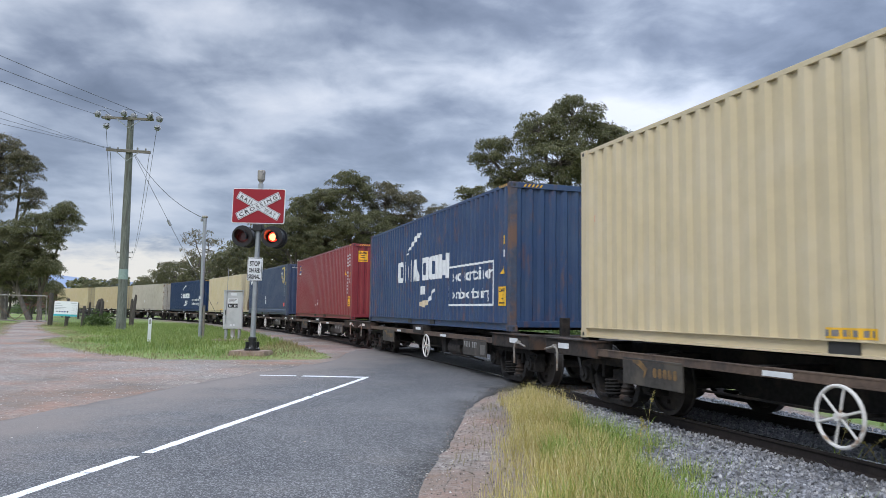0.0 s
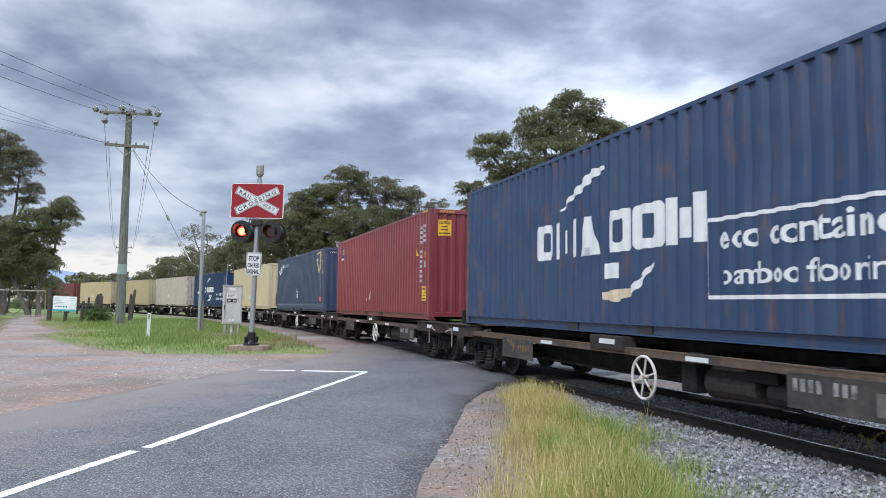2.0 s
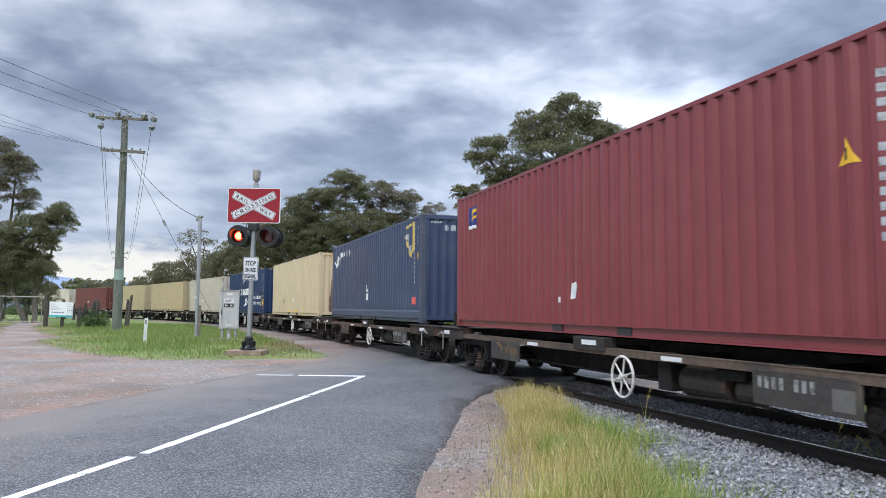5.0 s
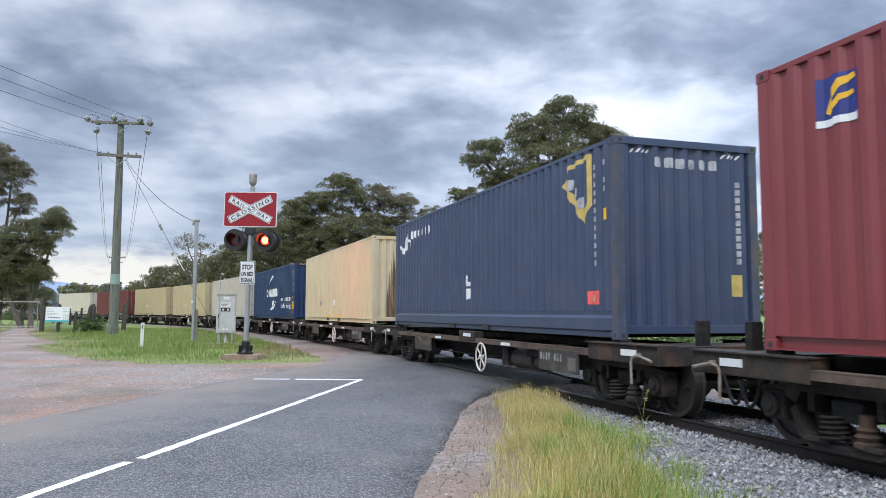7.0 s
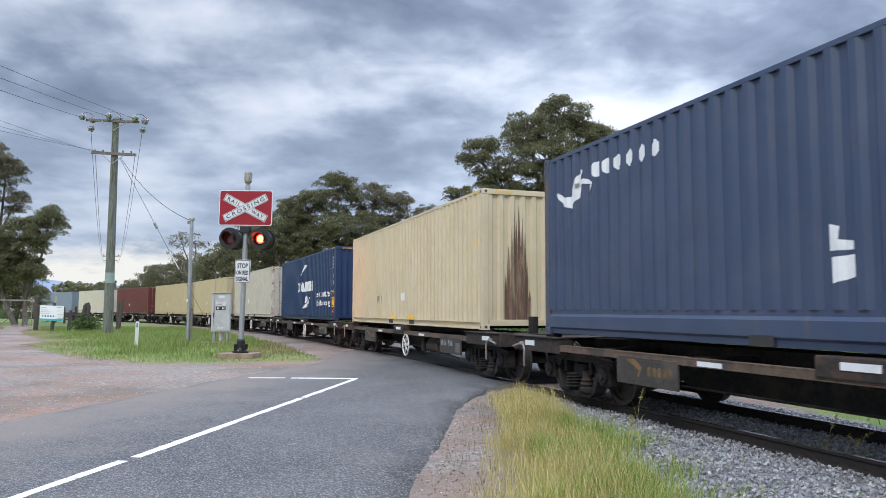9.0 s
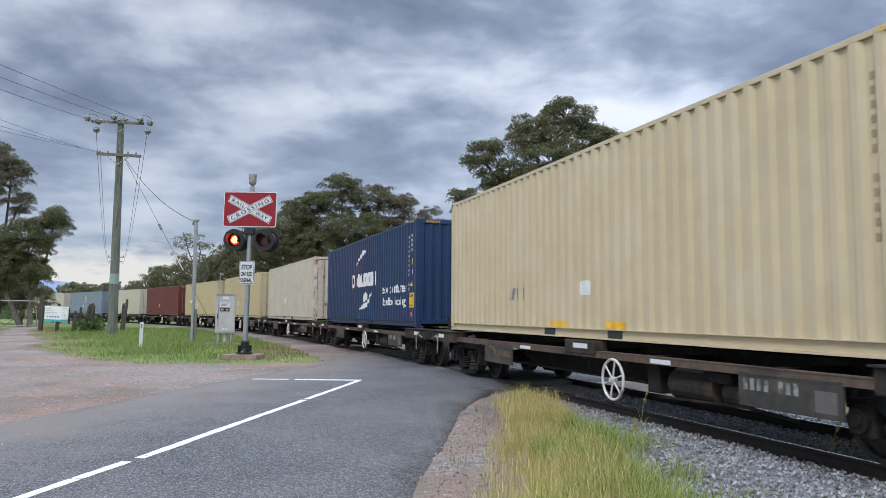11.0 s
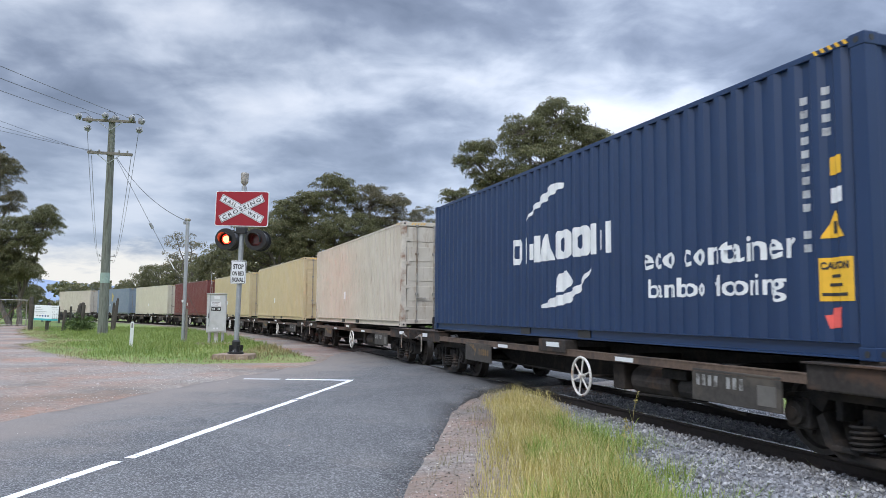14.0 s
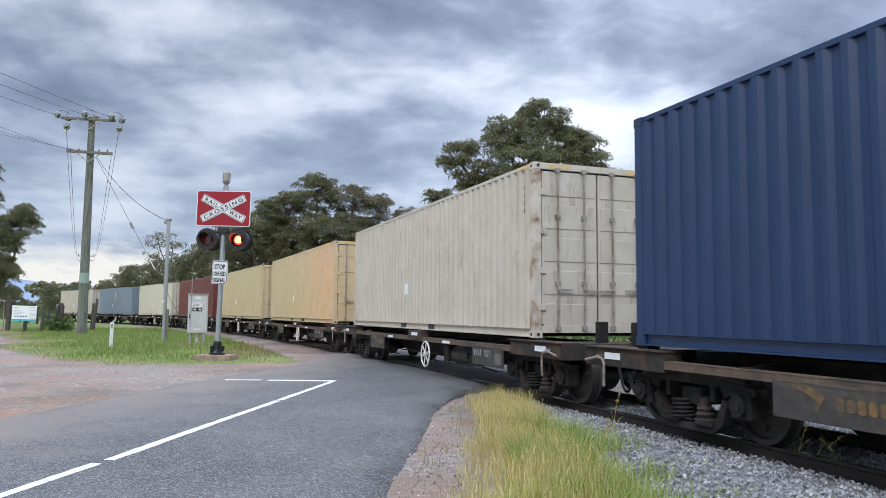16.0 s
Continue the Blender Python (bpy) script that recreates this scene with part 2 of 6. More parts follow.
def lathe(bm, profile, seg=24, m=None):
    """Turns (radius, height) pairs about z."""
    m = m or Matrix()
    rows = []
    for r, h in profile:
        rows.append([bm.verts.new(m @ Vector((r * math.cos(2 * math.pi * i / seg), r * math.sin(2 * math.pi * i / seg), h))) for i in range(seg)])
    for a, b in zip(rows, rows[1:]):
        for i in range(seg):
            bm.faces.new((a[i], a[(i + 1) % seg], b[(i + 1) % seg], b[i]))
    for row, flip in ((rows[0], True), (rows[-1], False)):
        bm.faces.new(row[::-1] if flip else row)
    return bm


def prism(bm, pts, d0, d1, m):
    """Outline pts (u, v) carried from depth d0 to d1; m maps (u, v, depth)."""
    a = [bm.verts.new(m @ Vector((u, v, d0))) for u, v in pts]
    b = [bm.verts.new(m @ Vector((u, v, d1))) for u, v in pts]
    n = len(pts)
    bm.faces.new(a)
    bm.faces.new(b[::-1])
    for i in range(n):
        bm.faces.new((a[i], b[i], b[(i + 1) % n], a[(i + 1) % n]))
    bmesh.ops.recalc_face_normals(bm, faces=bm.faces[:])
    return bm


def B():
    return bmesh.new()


def words(text, size, width, bold=0.0, spaced=1.0):
    """Flat lettering as a bmesh in x, y, fitted to a width, its lower left at the origin."""
    cu = bpy.data.curves.new("lettering", "FONT")
    cu.body, cu.size, cu.offset, cu.resolution_u, cu.space_character = text, size, bold, 3, spaced
    ob = bpy.data.objects.new("lettering", cu)
    scene.collection.objects.link(ob)
    bpy.context.view_layer.update()
    me = bpy.data.meshes.new_from_object(ob.evaluated_get(bpy.context.evaluated_depsgraph_get()))
    bm = bmesh.new()
    bm.from_mesh(me)
    bpy.data.objects.remove(ob)
    bpy.data.meshes.remove(me)
    xs = [v.co.x for v in bm.verts]
    k = width / (max(xs) - min(xs)) if width else 1.0
    x0 = min(xs)
    for v in bm.verts:
        v.co.x = (v.co.x - x0) * k
    return bm


# ---- the railway's line ----
KNOTS = [-30, 0, 25, 50, 75, 100, 130, 170]
BEND = [-0.0003, 0.0027, 0.0044, 0.0054, 0.0048, 0.0042, 0.0036, 0.0030]
FALL, RAIL = -0.0018, 0.08
_u = np.arange(-60, 300, 0.5)
_h = np.cumsum(np.interp(_u, KNOTS, BEND)) * 0.5
_i0 = int(np.searchsorted(_u, 0))
_h = _h - _h[_i0] + 1.9012
_x, _y = np.cumsum(np.cos(_h)) * 0.5, np.cumsum(np.sin(_h)) * 0.5
_x, _y = _x - _x[_i0] - 1.2685, _y - _y[_i0] + 26.2105


def line(u, off=0.0, z=0.0):
    """Point u metres back along the track, off metres to the camera's side of its middle, z over the rail's top."""
    x, y, h = np.interp(u, _u, _x), np.interp(u, _u, _y), np.interp(u, _u, _h)
    return Vector((x - off * math.sin(h), y + off * math.cos(h), RAIL + FALL * u + z))


def to_line(x, y):
    """Distance from the track's middle and the place along it."""
    d = (_x - x) ** 2 + (_y - y) ** 2
    i = int(np.argmin(d))
    return math.sqrt(d[i]), _u[i]


SPACING = 15.0766
RUN_T = [0, 1.5, 3.5, 7, 9, 12.5, 14.5, 16]
RUN_S = [20.907, 28.252, 37.935, 55.197, 65.338, 82.574, 92.084, 98.674]
_run = np.polyfit(RUN_T, RUN_S, 5)


def wagon_pose(k, t):
    uc = k * SPACING - float(np.polyval(_run, t))
    a, b = line(uc - 5.8), line(uc + 5.8)
    d = (a - b).normalized()
    mid = (a + b) / 2
    return Matrix.Translation(mid) @ Matrix.Rotation(math.atan2(d.y, d.x), 4, "Z") @ Matrix.Rotation(-math.asin(d.z), 4, "Y")


# ---- ground ----
def smooth(a, b, v):
    t = min(1, max(0, (v - a) / (b - a)))
    return t * t * (3 - 2 * t)


def ground_z(x, y):
    z = -0.0 + FALL * 1.15 * min(190, max(0, y - 26))
    if x > 0.5 and y < 16:
        z -= 0.24 * smooth(1.1, 2.3, x - 0.05 * y) * smooth(14.5, 11, y)
    return z


def edge_distances(p, poly):
    """Signed distance of many points to an outline: positive inside."""
    p = np.asarray(p, float)
    x, y = p[:, 0], p[:, 1]
    best, odd = np.full(len(p), 1e18), np.zeros(len(p), bool)
    for (x1, y1), (x2, y2) in zip(poly, poly[1:] + poly[:1]):
        dx, dy = x2 - x1, y2 - y1
        t = np.clip(((x - x1) * dx + (y - y1) * dy) / (dx * dx + dy * dy), 0, 1)
        best = np.minimum(best, (x - x1 - t * dx) ** 2 + (y - y1 - t * dy) ** 2)
        if y1 != y2:
            odd ^= ((y1 > y) != (y2 > y)) & (x < dx * (y - y1) / dy + x1)
    return np.where(odd, 1, -1) * np.sqrt(best)


def edge_distance(x, y, poly):
    return float(edge_distances([(x, y)], poly)[0])


def line_distances(p):
    """Distance of many points from the track's middle, and the place along it."""
    p = np.asarray(p, float)
    d, u = np.full(len(p), 1e18), np.zeros(len(p))
    for i in range(0, len(_u), 4):
        q = (p[:, 0] - _x[i]) ** 2 + (p[:, 1] - _y[i]) ** 2
        u = np.where(q < d, _u[i], u)
        d = np.minimum(d, q)
    return np.sqrt(d), u


ROAD = [(-0.85, -6), (-0.5, 3), (-0.17, 6.06), (0.18, 9.2), (0.49, 12.07), (1.0, 14.0), (2.0, 15.3), (3.2, 16.2), (6.5, 19.0), (9.0, 24.0), (13.0, 40.0),
        (7.5, 42.0), (2.5, 32.0), (-1.0, 28.9), (-2.9, 26.6), (-3.1, 24.6), (-3.0, 22.55), (-3.4, 20.33), (-4.05, 17.95), (-4.6, 15.94), (-5.2, 12.55), (-5.6, 10.23),
        (-6.6, 5.0), (-8.0, -6)]
DIRT = [(-8.0, -6), (-5.0, 4), (-4.9, 10.2), (-4.4, 15.9), (-3.4, 20.3), (-3.3, 21.3), (-4.8, 20.9), (-5.9, 20.4), (-8.0, 20.6), (-10.5, 22.5), (-13.5, 26.0), (-16.8, 31.0),
        (-17.8, 35.0), (-22.6, 42.5), (-28.0, 52.0), (-35.4, 68.0), (-36.8, 68.0), (-29.3, 52.0), (-24.0, 42.5), (-19.8, 35.0), (-19.0, 31.8), (-21.5, 29.0), (-24.0, 20.0), (-24, 8), (-26, -6)]


def ragged(poly, step, amp, seed):
    """The outline in short steps, frayed."""
    out = []
    for (x1, y1), (x2, y2) in zip(poly, poly[1:] + poly[:1]):
        n = max(1, int(math.hypot(x2 - x1, y2 - y1) / step))
        for i in range(n):
            x, y = x1 + (x2 - x1) * i / n, y1 + (y2 - y1) * i / n
            out.append((x + amp * noise.noise((x * 1.7, y * 1.7, seed)) + amp * 0.5 * noise.noise((x * 6, y * 6, seed)),
                        y + amp * noise.noise((x * 1.7, y * 1.7, seed + 9)) + amp * 0.5 * noise.noise((x * 6, y * 6, seed + 9))))
    return out


def ground_material():
    m = bpy.data.materials.new("grassy_ground_with_gravel_drive")
    m.use_nodes = True
    nt = m.node_tree
    N, L = nt.nodes.new, nt.links.new
    b = nt.nodes["Principled BSDF"]
    tc = N("ShaderNodeTexCoord")

    def tex(scale, detail=6, rough=0.6):
        n = N("ShaderNodeTexNoise")
        L(tc.outputs["Object"], n.inputs["Vector"])
        n.inputs["Scale"].default_value, n.inputs["Detail"].default_value, n.inputs["Roughness"].default_value = scale, detail, rough
        return n.outputs[0]

    def ramp(v, *stops):
        r = N("ShaderNodeValToRGB")
        L(v, r.inputs[0])
        e = r.color_ramp.elements
        e[0].position, e[0].color = stops[0][0], (*stops[0][1], 1)
        e[1].position, e[1].color = stops[-1][0], (*stops[-1][1], 1)
        for p, c in stops[1:-1]:
            e.new(p).color = (*c, 1)
        return r.outputs[0]

    def blend(f, a, c):
        x = N("ShaderNodeMixRGB")
        L(f, x.inputs[0])
        L(a, x.inputs[1])
        L(c, x.inputs[2])
        return x.outputs[0]

    grass = ramp(tex(0.35, 8), (0.35, (0.115, 0.175, 0.036)), (0.52, (0.165, 0.220, 0.052)), (0.68, (0.25, 0.24, 0.10)))
    stone = ramp(tex(38, 4, 0.7), (0.30, (0.075, 0.066, 0.058)), (0.5, (0.24, 0.215, 0.19)), (0.72, (0.50, 0.47, 0.44)))
    clay = ramp(tex(0.38, 9, 0.66), (0.36, (0.095, 0.084, 0.076)), (0.49, (0.185, 0.122, 0.086)), (0.62, (0.31, 0.155, 0.098)))
    drive = N("ShaderNodeMixRGB")
    L(ramp(tex(0.28, 9, 0.62), (0.40, (0.12, 0.12, 0.12)), (0.60, (0.85, 0.85, 0.85))), drive.inputs[0])
    L(blend(tex(5, 8, 0.75), stone, ramp(tex(9, 6, 0.7), (0.40, (0.095, 0.080, 0.068)), (0.62, (0.42, 0.385, 0.35)))), drive.inputs[1])
    L(clay, drive.inputs[2])
    at = N("ShaderNodeAttribute")
    at.attribute_name = "bare"
    add = N("ShaderNodeMath")
    add.operation = "ADD"
    L(at.outputs["Fac"], add.inputs[0])
    sub = N("ShaderNodeMath")
    sub.operation, sub.inputs[1].default_value = "SUBTRACT", 0.5
    L(tex(2.2, 8, 0.7), sub.inputs[0])
    L(sub.outputs[0], add.inputs[1])
    mask = ramp(add.outputs[0], (0.38, (0, 0, 0)), (0.62, (1, 1, 1)))
    L(blend(mask, grass, drive.outputs[0]), b.inputs["Base Color"])
    b.inputs["Roughness"].default_value = 0.95
    bp = N("ShaderNodeBump")
    bp.inputs["Strength"].default_value, bp.inputs["Distance"].default_value = 0.7, 0.02
    L(tex(30, 5, 0.7), bp.inputs["Height"])
    L(bp.outputs[0], b.inputs["Normal"])
    return m


def axis(near0, near1, step, far0, far1):
    a = list(np.arange(near0, near1, step))
    d, v = step, near1
    while v < far1:
        a.append(v)
        d *= 1.3
        v += d
    d, v = step, near0 - step
    while v > far0:
        a.insert(0, v)
        d *= 1.3
        v -= d
    return [far0] + a + [far1]


def make_ground():
    xs, ys = axis(-32, 12, 0.4, -3000, 3000), axis(-8, 60, 0.4, -600, 4000)
    grid = np.array([(x, y) for y in ys for x in xs])
    er, ed = edge_distances(grid, ROAD), edge_distances(grid, DIRT)
    dl, du = line_distances(grid)
    mid = np.interp(du, _u, _x)
    verts, bare = [], []
    for i, (x, y) in enumerate(grid):
        v = max(smooth(-1.3, 0.2, ed[i]), smooth(-0.9, 0.1, er[i]), smooth(3.6, 2.4, dl[i]), 0.9 if x > -1 and y < 17 and dl[i] < 7 and er[i] < 0.5 and x < mid[i] else 0)
        bare.append(v)
        verts.append((x, y, ground_z(x, y) - 0.006 - 0.05 * smooth(-0.1, 0.25, er[i]) + 0.012 * noise.noise((x * 0.6, y * 0.6, 0))))
    nx = len(xs)
    faces = [(j * nx + i, j * nx + i + 1, (j + 1) * nx + i + 1, (j + 1) * nx + i) for j in range(len(ys) - 1) for i in range(nx - 1)]
    ob = mesh_object("ground", verts, faces, ground_material(), smooth=True)
    a = ob.data.attributes.new("bare", "FLOAT", "POINT")
    a.data.foreach_set("value", bare)
    tagged(ob, "green grassy verge with a bare gravel and clay driveway", "ground", kind="structure")


def road_z(x, y):
    d, u = to_line(x, y)
    return ground_z(x, y) + 0.004 + (RAIL + FALL * u - 0.012 - ground_z(x, y) - 0.004) * smooth(3.2, 0.9, d)


def make_road():
    asphalt = mat("worn_bitumen", (0.042, 0.0425, 0.0445), 0.8, 0.0, 0.7, 40, 0.008, (0.078, 0.076, 0.075), 0.6, (0.42, 0.66), own=False,
                  extra=chips)
    bm = B()
    out = ragged(ROAD, 0.25, 0.13, 3)
    bm.faces.new([bm.verts.new((x, y, 0)) for x, y in out])
    for k in np.arange(-6, 42, 0.6):
        bmesh.ops.bisect_plane(bm, geom=bm.verts[:] + bm.edges[:] + bm.faces[:], plane_co=(0, k, 0), plane_no=(0, 1, 0))
    for k in np.arange(-9, 13, 0.6):
        bmesh.ops.bisect_plane(bm, geom=bm.verts[:] + bm.edges[:] + bm.faces[:], plane_co=(k, 0, 0), plane_no=(1, 0, 0))
    rim = {v for e in bm.edges if e.is_boundary for v in e.verts}
    for v in bm.verts:
        v.co.z = road_z(v.co.x, v.co.y) + 0.003 * noise.noise((v.co.x * 0.7, v.co.y * 0.7, 4)) - (0.03 if v in rim else 0)
    lip = [e for e in bm.edges if e.is_boundary]
    low = bmesh.ops.extrude_edge_only(bm, edges=lip)["geom"]
    bmesh.ops.translate(bm, vec=(0, 0, -0.22), verts=[g for g in low if isinstance(g, bmesh.types.BMVert)])
    road = obj("road", bm, asphalt)
    left = [(-60, -6)] + [q for q in ROAD[-9:]] + [(-60, 30)]
    co = np.array([v.co for v in road.data.vertices])
    dust = np.clip(1.0 - np.abs(edge_distances(co, left)) / 3.2, 0, 1) ** 1.2 * 0.62
    road.data.attributes.new("dust", "FLOAT", "POINT").data.foreach_set("value", dust.astype(np.float32))
    road.data.shade_smooth()
    tagged(road, "worn grey bitumen road running over the railway crossing", "road", kind="structure")
    return road


def chips(nt, tc, v, col):
    """Pale chippings in the bitumen."""
    N, L = nt.nodes.new, nt.links.new
    vo, r, mx = N("ShaderNodeTexVoronoi"), N("ShaderNodeValToRGB"), N("ShaderNodeMixRGB")
    L(tc.outputs["Object"], vo.inputs["Vector"])
    vo.inputs["Scale"].default_value = 78
    L(vo.outputs["Color"], r.inputs[0])
    r.color_ramp.elements[0].position, r.color_ramp.elements[1].position = 0.50, 1.0
    L(r.outputs[0], mx.inputs[0])
    L(col, mx.inputs[1])
    mx.inputs[2].default_value = (0.30, 0.298, 0.295, 1)
    # clay and dust dragged in from the drive
    at, n, ad, r2, m2 = N("ShaderNodeAttribute"), N("ShaderNodeTexNoise"), N("ShaderNodeMath"), N("ShaderNodeValToRGB"), N("ShaderNodeMixRGB")
    at.attribute_name = "dust"
    L(tc.outputs["Object"], n.inputs["Vector"])
    n.inputs["Scale"].default_value, n.inputs["Detail"].default_value, n.inputs["Roughness"].default_value = 0.9, 9, 0.68
    ad.operation = "ADD"
    L(at.outputs["Fac"], ad.inputs[0])
    L(n.outputs[0], ad.inputs[1])
    L(ad.outputs[0], r2.inputs[0])
    r2.color_ramp.elements[0].position, r2.color_ramp.elements[1].position = 0.55, 1.15
    r2.color_ramp.elements[1].color = (0.85, 0.85, 0.85, 1)
    L(r2.outputs[0], m2.inputs[0])
    L(mx.outputs[0], m2.inputs[1])
    m2.inputs[2].default_value = (0.19, 0.160, 0.138, 1)
    return m2.outputs[0]


def paint_strip(name, a, b, w0, w1, label, seed):
    """Worn paint laid on the road between two points."""
    a, b = Vector(a), Vector(b)
    d = (b - a)
    n = max(4, int(d.length / 0.12))
    side = Vector((-d.y, d.x)).normalized()
    verts, faces = [], []
    for i in range(n + 1):
        t = i / n
        c, w = a + d * t, w0 + (w1 - w0) * t
        for s in (-0.5, 0.5):
            q = c + side * (s * w + 0.010 * noise.noise((c.x * 5, c.y * 5, seed + s)) + 0.012 * noise.noise((c.x * 17, c.y * 17, seed + s)))
            verts.append((q.x, q.y, road_z(q.x, q.y) + 0.0045 + 0.003 * noise.noise((q.x * 0.7, q.y * 0.7, 4))))
        if i < n and noise.noise((c.x * 3.1, c.y * 3.1, seed + 5)) < 0.62:
            k = 2 * i
            faces.append((k, k + 1, k + 3, k + 2))
    return tagged(mesh_object(name, verts, faces, M["road_paint"]), label, kind="structure")


def worn(nt, tc, v, col):
    N, L = nt.nodes.new, nt.links.new
    n, r, mx = N("ShaderNodeTexNoise"), N("ShaderNodeValToRGB"), N("ShaderNodeMixRGB")
    L(tc.outputs["Object"], n.inputs["Vector"])
    n.inputs["Scale"].default_value, n.inputs["Detail"].default_value, n.inputs["Roughness"].default_value = 9, 8, 0.75
    L(n.outputs[0], r.inputs[0])
    r.color_ramp.elements[0].position, r.color_ramp.elements[1].position = 0.565, 0.65
    L(r.outputs[0], mx.inputs[0])
    L(col, mx.inputs[1])
    mx.inputs[2].default_value = (0.10, 0.10, 0.105, 1)
    return mx.outputs[0]


M["road_paint"] = mat("worn_white_road_paint", (0.74, 0.75, 0.75), 0.6, var=0.08, scale=20, own=False, extra=worn)
make_ground()
make_road()
paint_strip("road_marking", (-3.75, 3.0), (-2.97, 7.52), 0.13, 0.12, "worn white lane line painted on the bitumen", 1)
paint_strip("road_marking", (-2.92, 7.69), (-1.59, 16.27), 0.12, 0.11, "worn white lane line painted on the bitumen", 2)
paint_strip("road_marking", (-1.55, 16.30), (-2.98, 16.40), 0.24, 0.22, "worn white stop line painted on the bitumen", 3)
paint_strip("road_marking", (-3.12, 16.42), (-3.9, 16.46), 0.18, 0.14, "worn white stop line painted on the bitumen", 4)


# ---- track ----
def sweep(name, profile, u0, u1, off, material, parent, step=2.0):
    verts, faces = [], []
    us = np.arange(u0, u1 + 0.01, step)
    n = len(profile)
    for u in us:
        for o, z in profile:
            verts.append(line(u, off + o, z))
    for i in range(len(us) - 1):
        for j in range(n):
            a, b = i * n + j, i * n + (j + 1) % n
            faces.append((a, b, b + n, a + n))
    return mesh_object(name, verts, faces, material, parent)


def make_track():
    track = thing("railway_track", "dark rusty steel rails on sleepers in grey ballast", "railway track")
    prof = [(-0.07, -0.16), (0.07, -0.16), (0.07, -0.145), (0.012, -0.12), (0.012, -0.045), (0.035, -0.03), (0.035, -0.002), (-0.035, -0.002), (-0.035, -0.03), (-0.012, -0.045),
            (-0.012, -0.12), (-0.07, -0.145)]
    shine = [(-0.022, -0.003), (0.022, -0.003), (0.022, 0.0), (-0.022, 0.0)]
    for off in (0.755, -0.755):
        r = sweep("rail", prof, -45, 190, off, M["rail"], track)
        sweep("running_surface", shine, -45, 190, off, M["tread"], r)
    bm = B()
    box(bm, (0, 0, 0), (0.24, 2.5, 0.2), 0.02)
    me = bpy.data.meshes.new("sleeper")
    bm.to_mesh(me)
    bm.free()
    me.materials.append(M["sleeper"])
    for i in range(110):
        u = -32 + i * 0.66
        p = line(u, 0, -0.285)
        h = np.interp(u, _u, _h)
        ob = new("sleeper", me)
        ob.parent = track
        ob.matrix_local = Matrix.Translation(p) @ Matrix.Rotation(h, 4, "Z")
    bed = sweep("ballast_bed", [(-2.6, -0.34), (-1.6, -0.15), (1.6, -0.15), (2.7, -0.29), (2.7, -0.6), (-2.6, -0.6)], -45, 190, 0, mat("crushed_basalt_bed", (0.19, 0.19, 0.197), 0.95, 0, 0.6, 26, 0.02, own=False), None)
    tagged(bed, "bed of crushed grey basalt under the rails", "ballast", kind="structure")


make_track()


# ---- train ----
LONG, WIDE, TALL = 12.192, 2.438, 2.896
PITCH, DEEP = 0.278, 0.050


def corrugation(x, x0, pitch=PITCH, deep=DEEP):
    """How far the sheet lies inwards at x."""
    f = ((x - x0) / pitch) % 1.0
    return deep * (0 if f < 0.30 else (f - 0.30) / 0.19 if f < 0.49 else 1 if f < 0.81 else (1 - f) / 0.19)


def breaks(x0, x1, pitch=PITCH):
    xs, k = [x0], 0
    while True:
        for f in (0.30, 0.49, 0.81, 1.0):
            v = x0 + (k + f) * pitch
            if v >= x1 - 1e-4:
                return xs + [x1]
            xs.append(v)
        k += 1


SX0, SX1 = -LONG / 2 + 0.16, LONG / 2 - 0.16
SIDE = WIDE / 2 - 0.012


def sheet(x0, x1, z0, z1, place, pitch=PITCH, deep=DEEP, lumps=0.0, seed=0):
    """Corrugated steel wall; place(x, depth, z) puts it into the container."""
    bm = B()
    xs = breaks(x0, x1, pitch)
    zs = [z0 + (z1 - z0) * i / 6 for i in range(7)]
    rows = []
    for z in zs:
        row = []
        for x in xs:
            d = corrugation(x, x0, pitch, deep) if x < x1 - 1e-3 else 0
            if lumps and z0 < z < z1:
                d += lumps * max(0, noise.noise((x * 0.9 + seed * 7.3, z * 1.3, seed)))
            row.append(bm.verts.new(place(x, d, z)))
        rows.append(row)
    for a, b in zip(rows, rows[1:]):
        for i in range(len(xs) - 1):
            bm.faces.new((a[i], a[i + 1], b[i + 1], b[i]))
    return bm


def on_side(bm, x, z, lift=0.005):
    """Wraps flat lettering (x, y) onto the corrugated wall that faces the road."""
    for v in bm.verts:
        v.co.x += x
        v.co.y += z
    lo, hi = min(v.co.x for v in bm.verts), max(v.co.x for v in bm.verts)
    for b in breaks(SX0, SX1):
        if lo < b < hi:
            bmesh.ops.bisect_plane(bm, geom=bm.verts[:] + bm.edges[:] + bm.faces[:], plane_co=(b, 0, 0), plane_no=(1, 0, 0))
    for v in bm.verts:
        xx, zz = v.co.x, v.co.y
        v.co = (xx, -SIDE + corrugation(xx, SX0) - lift, zz)
    return bm


FRONT0, FRONTP, FRONTD = -WIDE / 2 + 0.15, 0.25, 0.045


def on_front(bm, y, z, lift=0.005):
    for v in bm.verts:
        v.co.x += y
        v.co.y += z
    lo, hi = min(v.co.x for v in bm.verts), max(v.co.x for v in bm.verts)
    for b in breaks(FRONT0, -FRONT0, FRONTP):
        if lo < b < hi:
            bmesh.ops.bisect_plane(bm, geom=bm.verts[:] + bm.edges[:] + bm.faces[:], plane_co=(b, 0, 0), plane_no=(1, 0, 0))
    for v in bm.verts:
        yy, zz = v.co.x, v.co.y
        v.co = (LONG / 2 - 0.03 - corrugation(yy, FRONT0, FRONTP, FRONTD) + lift, yy, zz)
    return bm


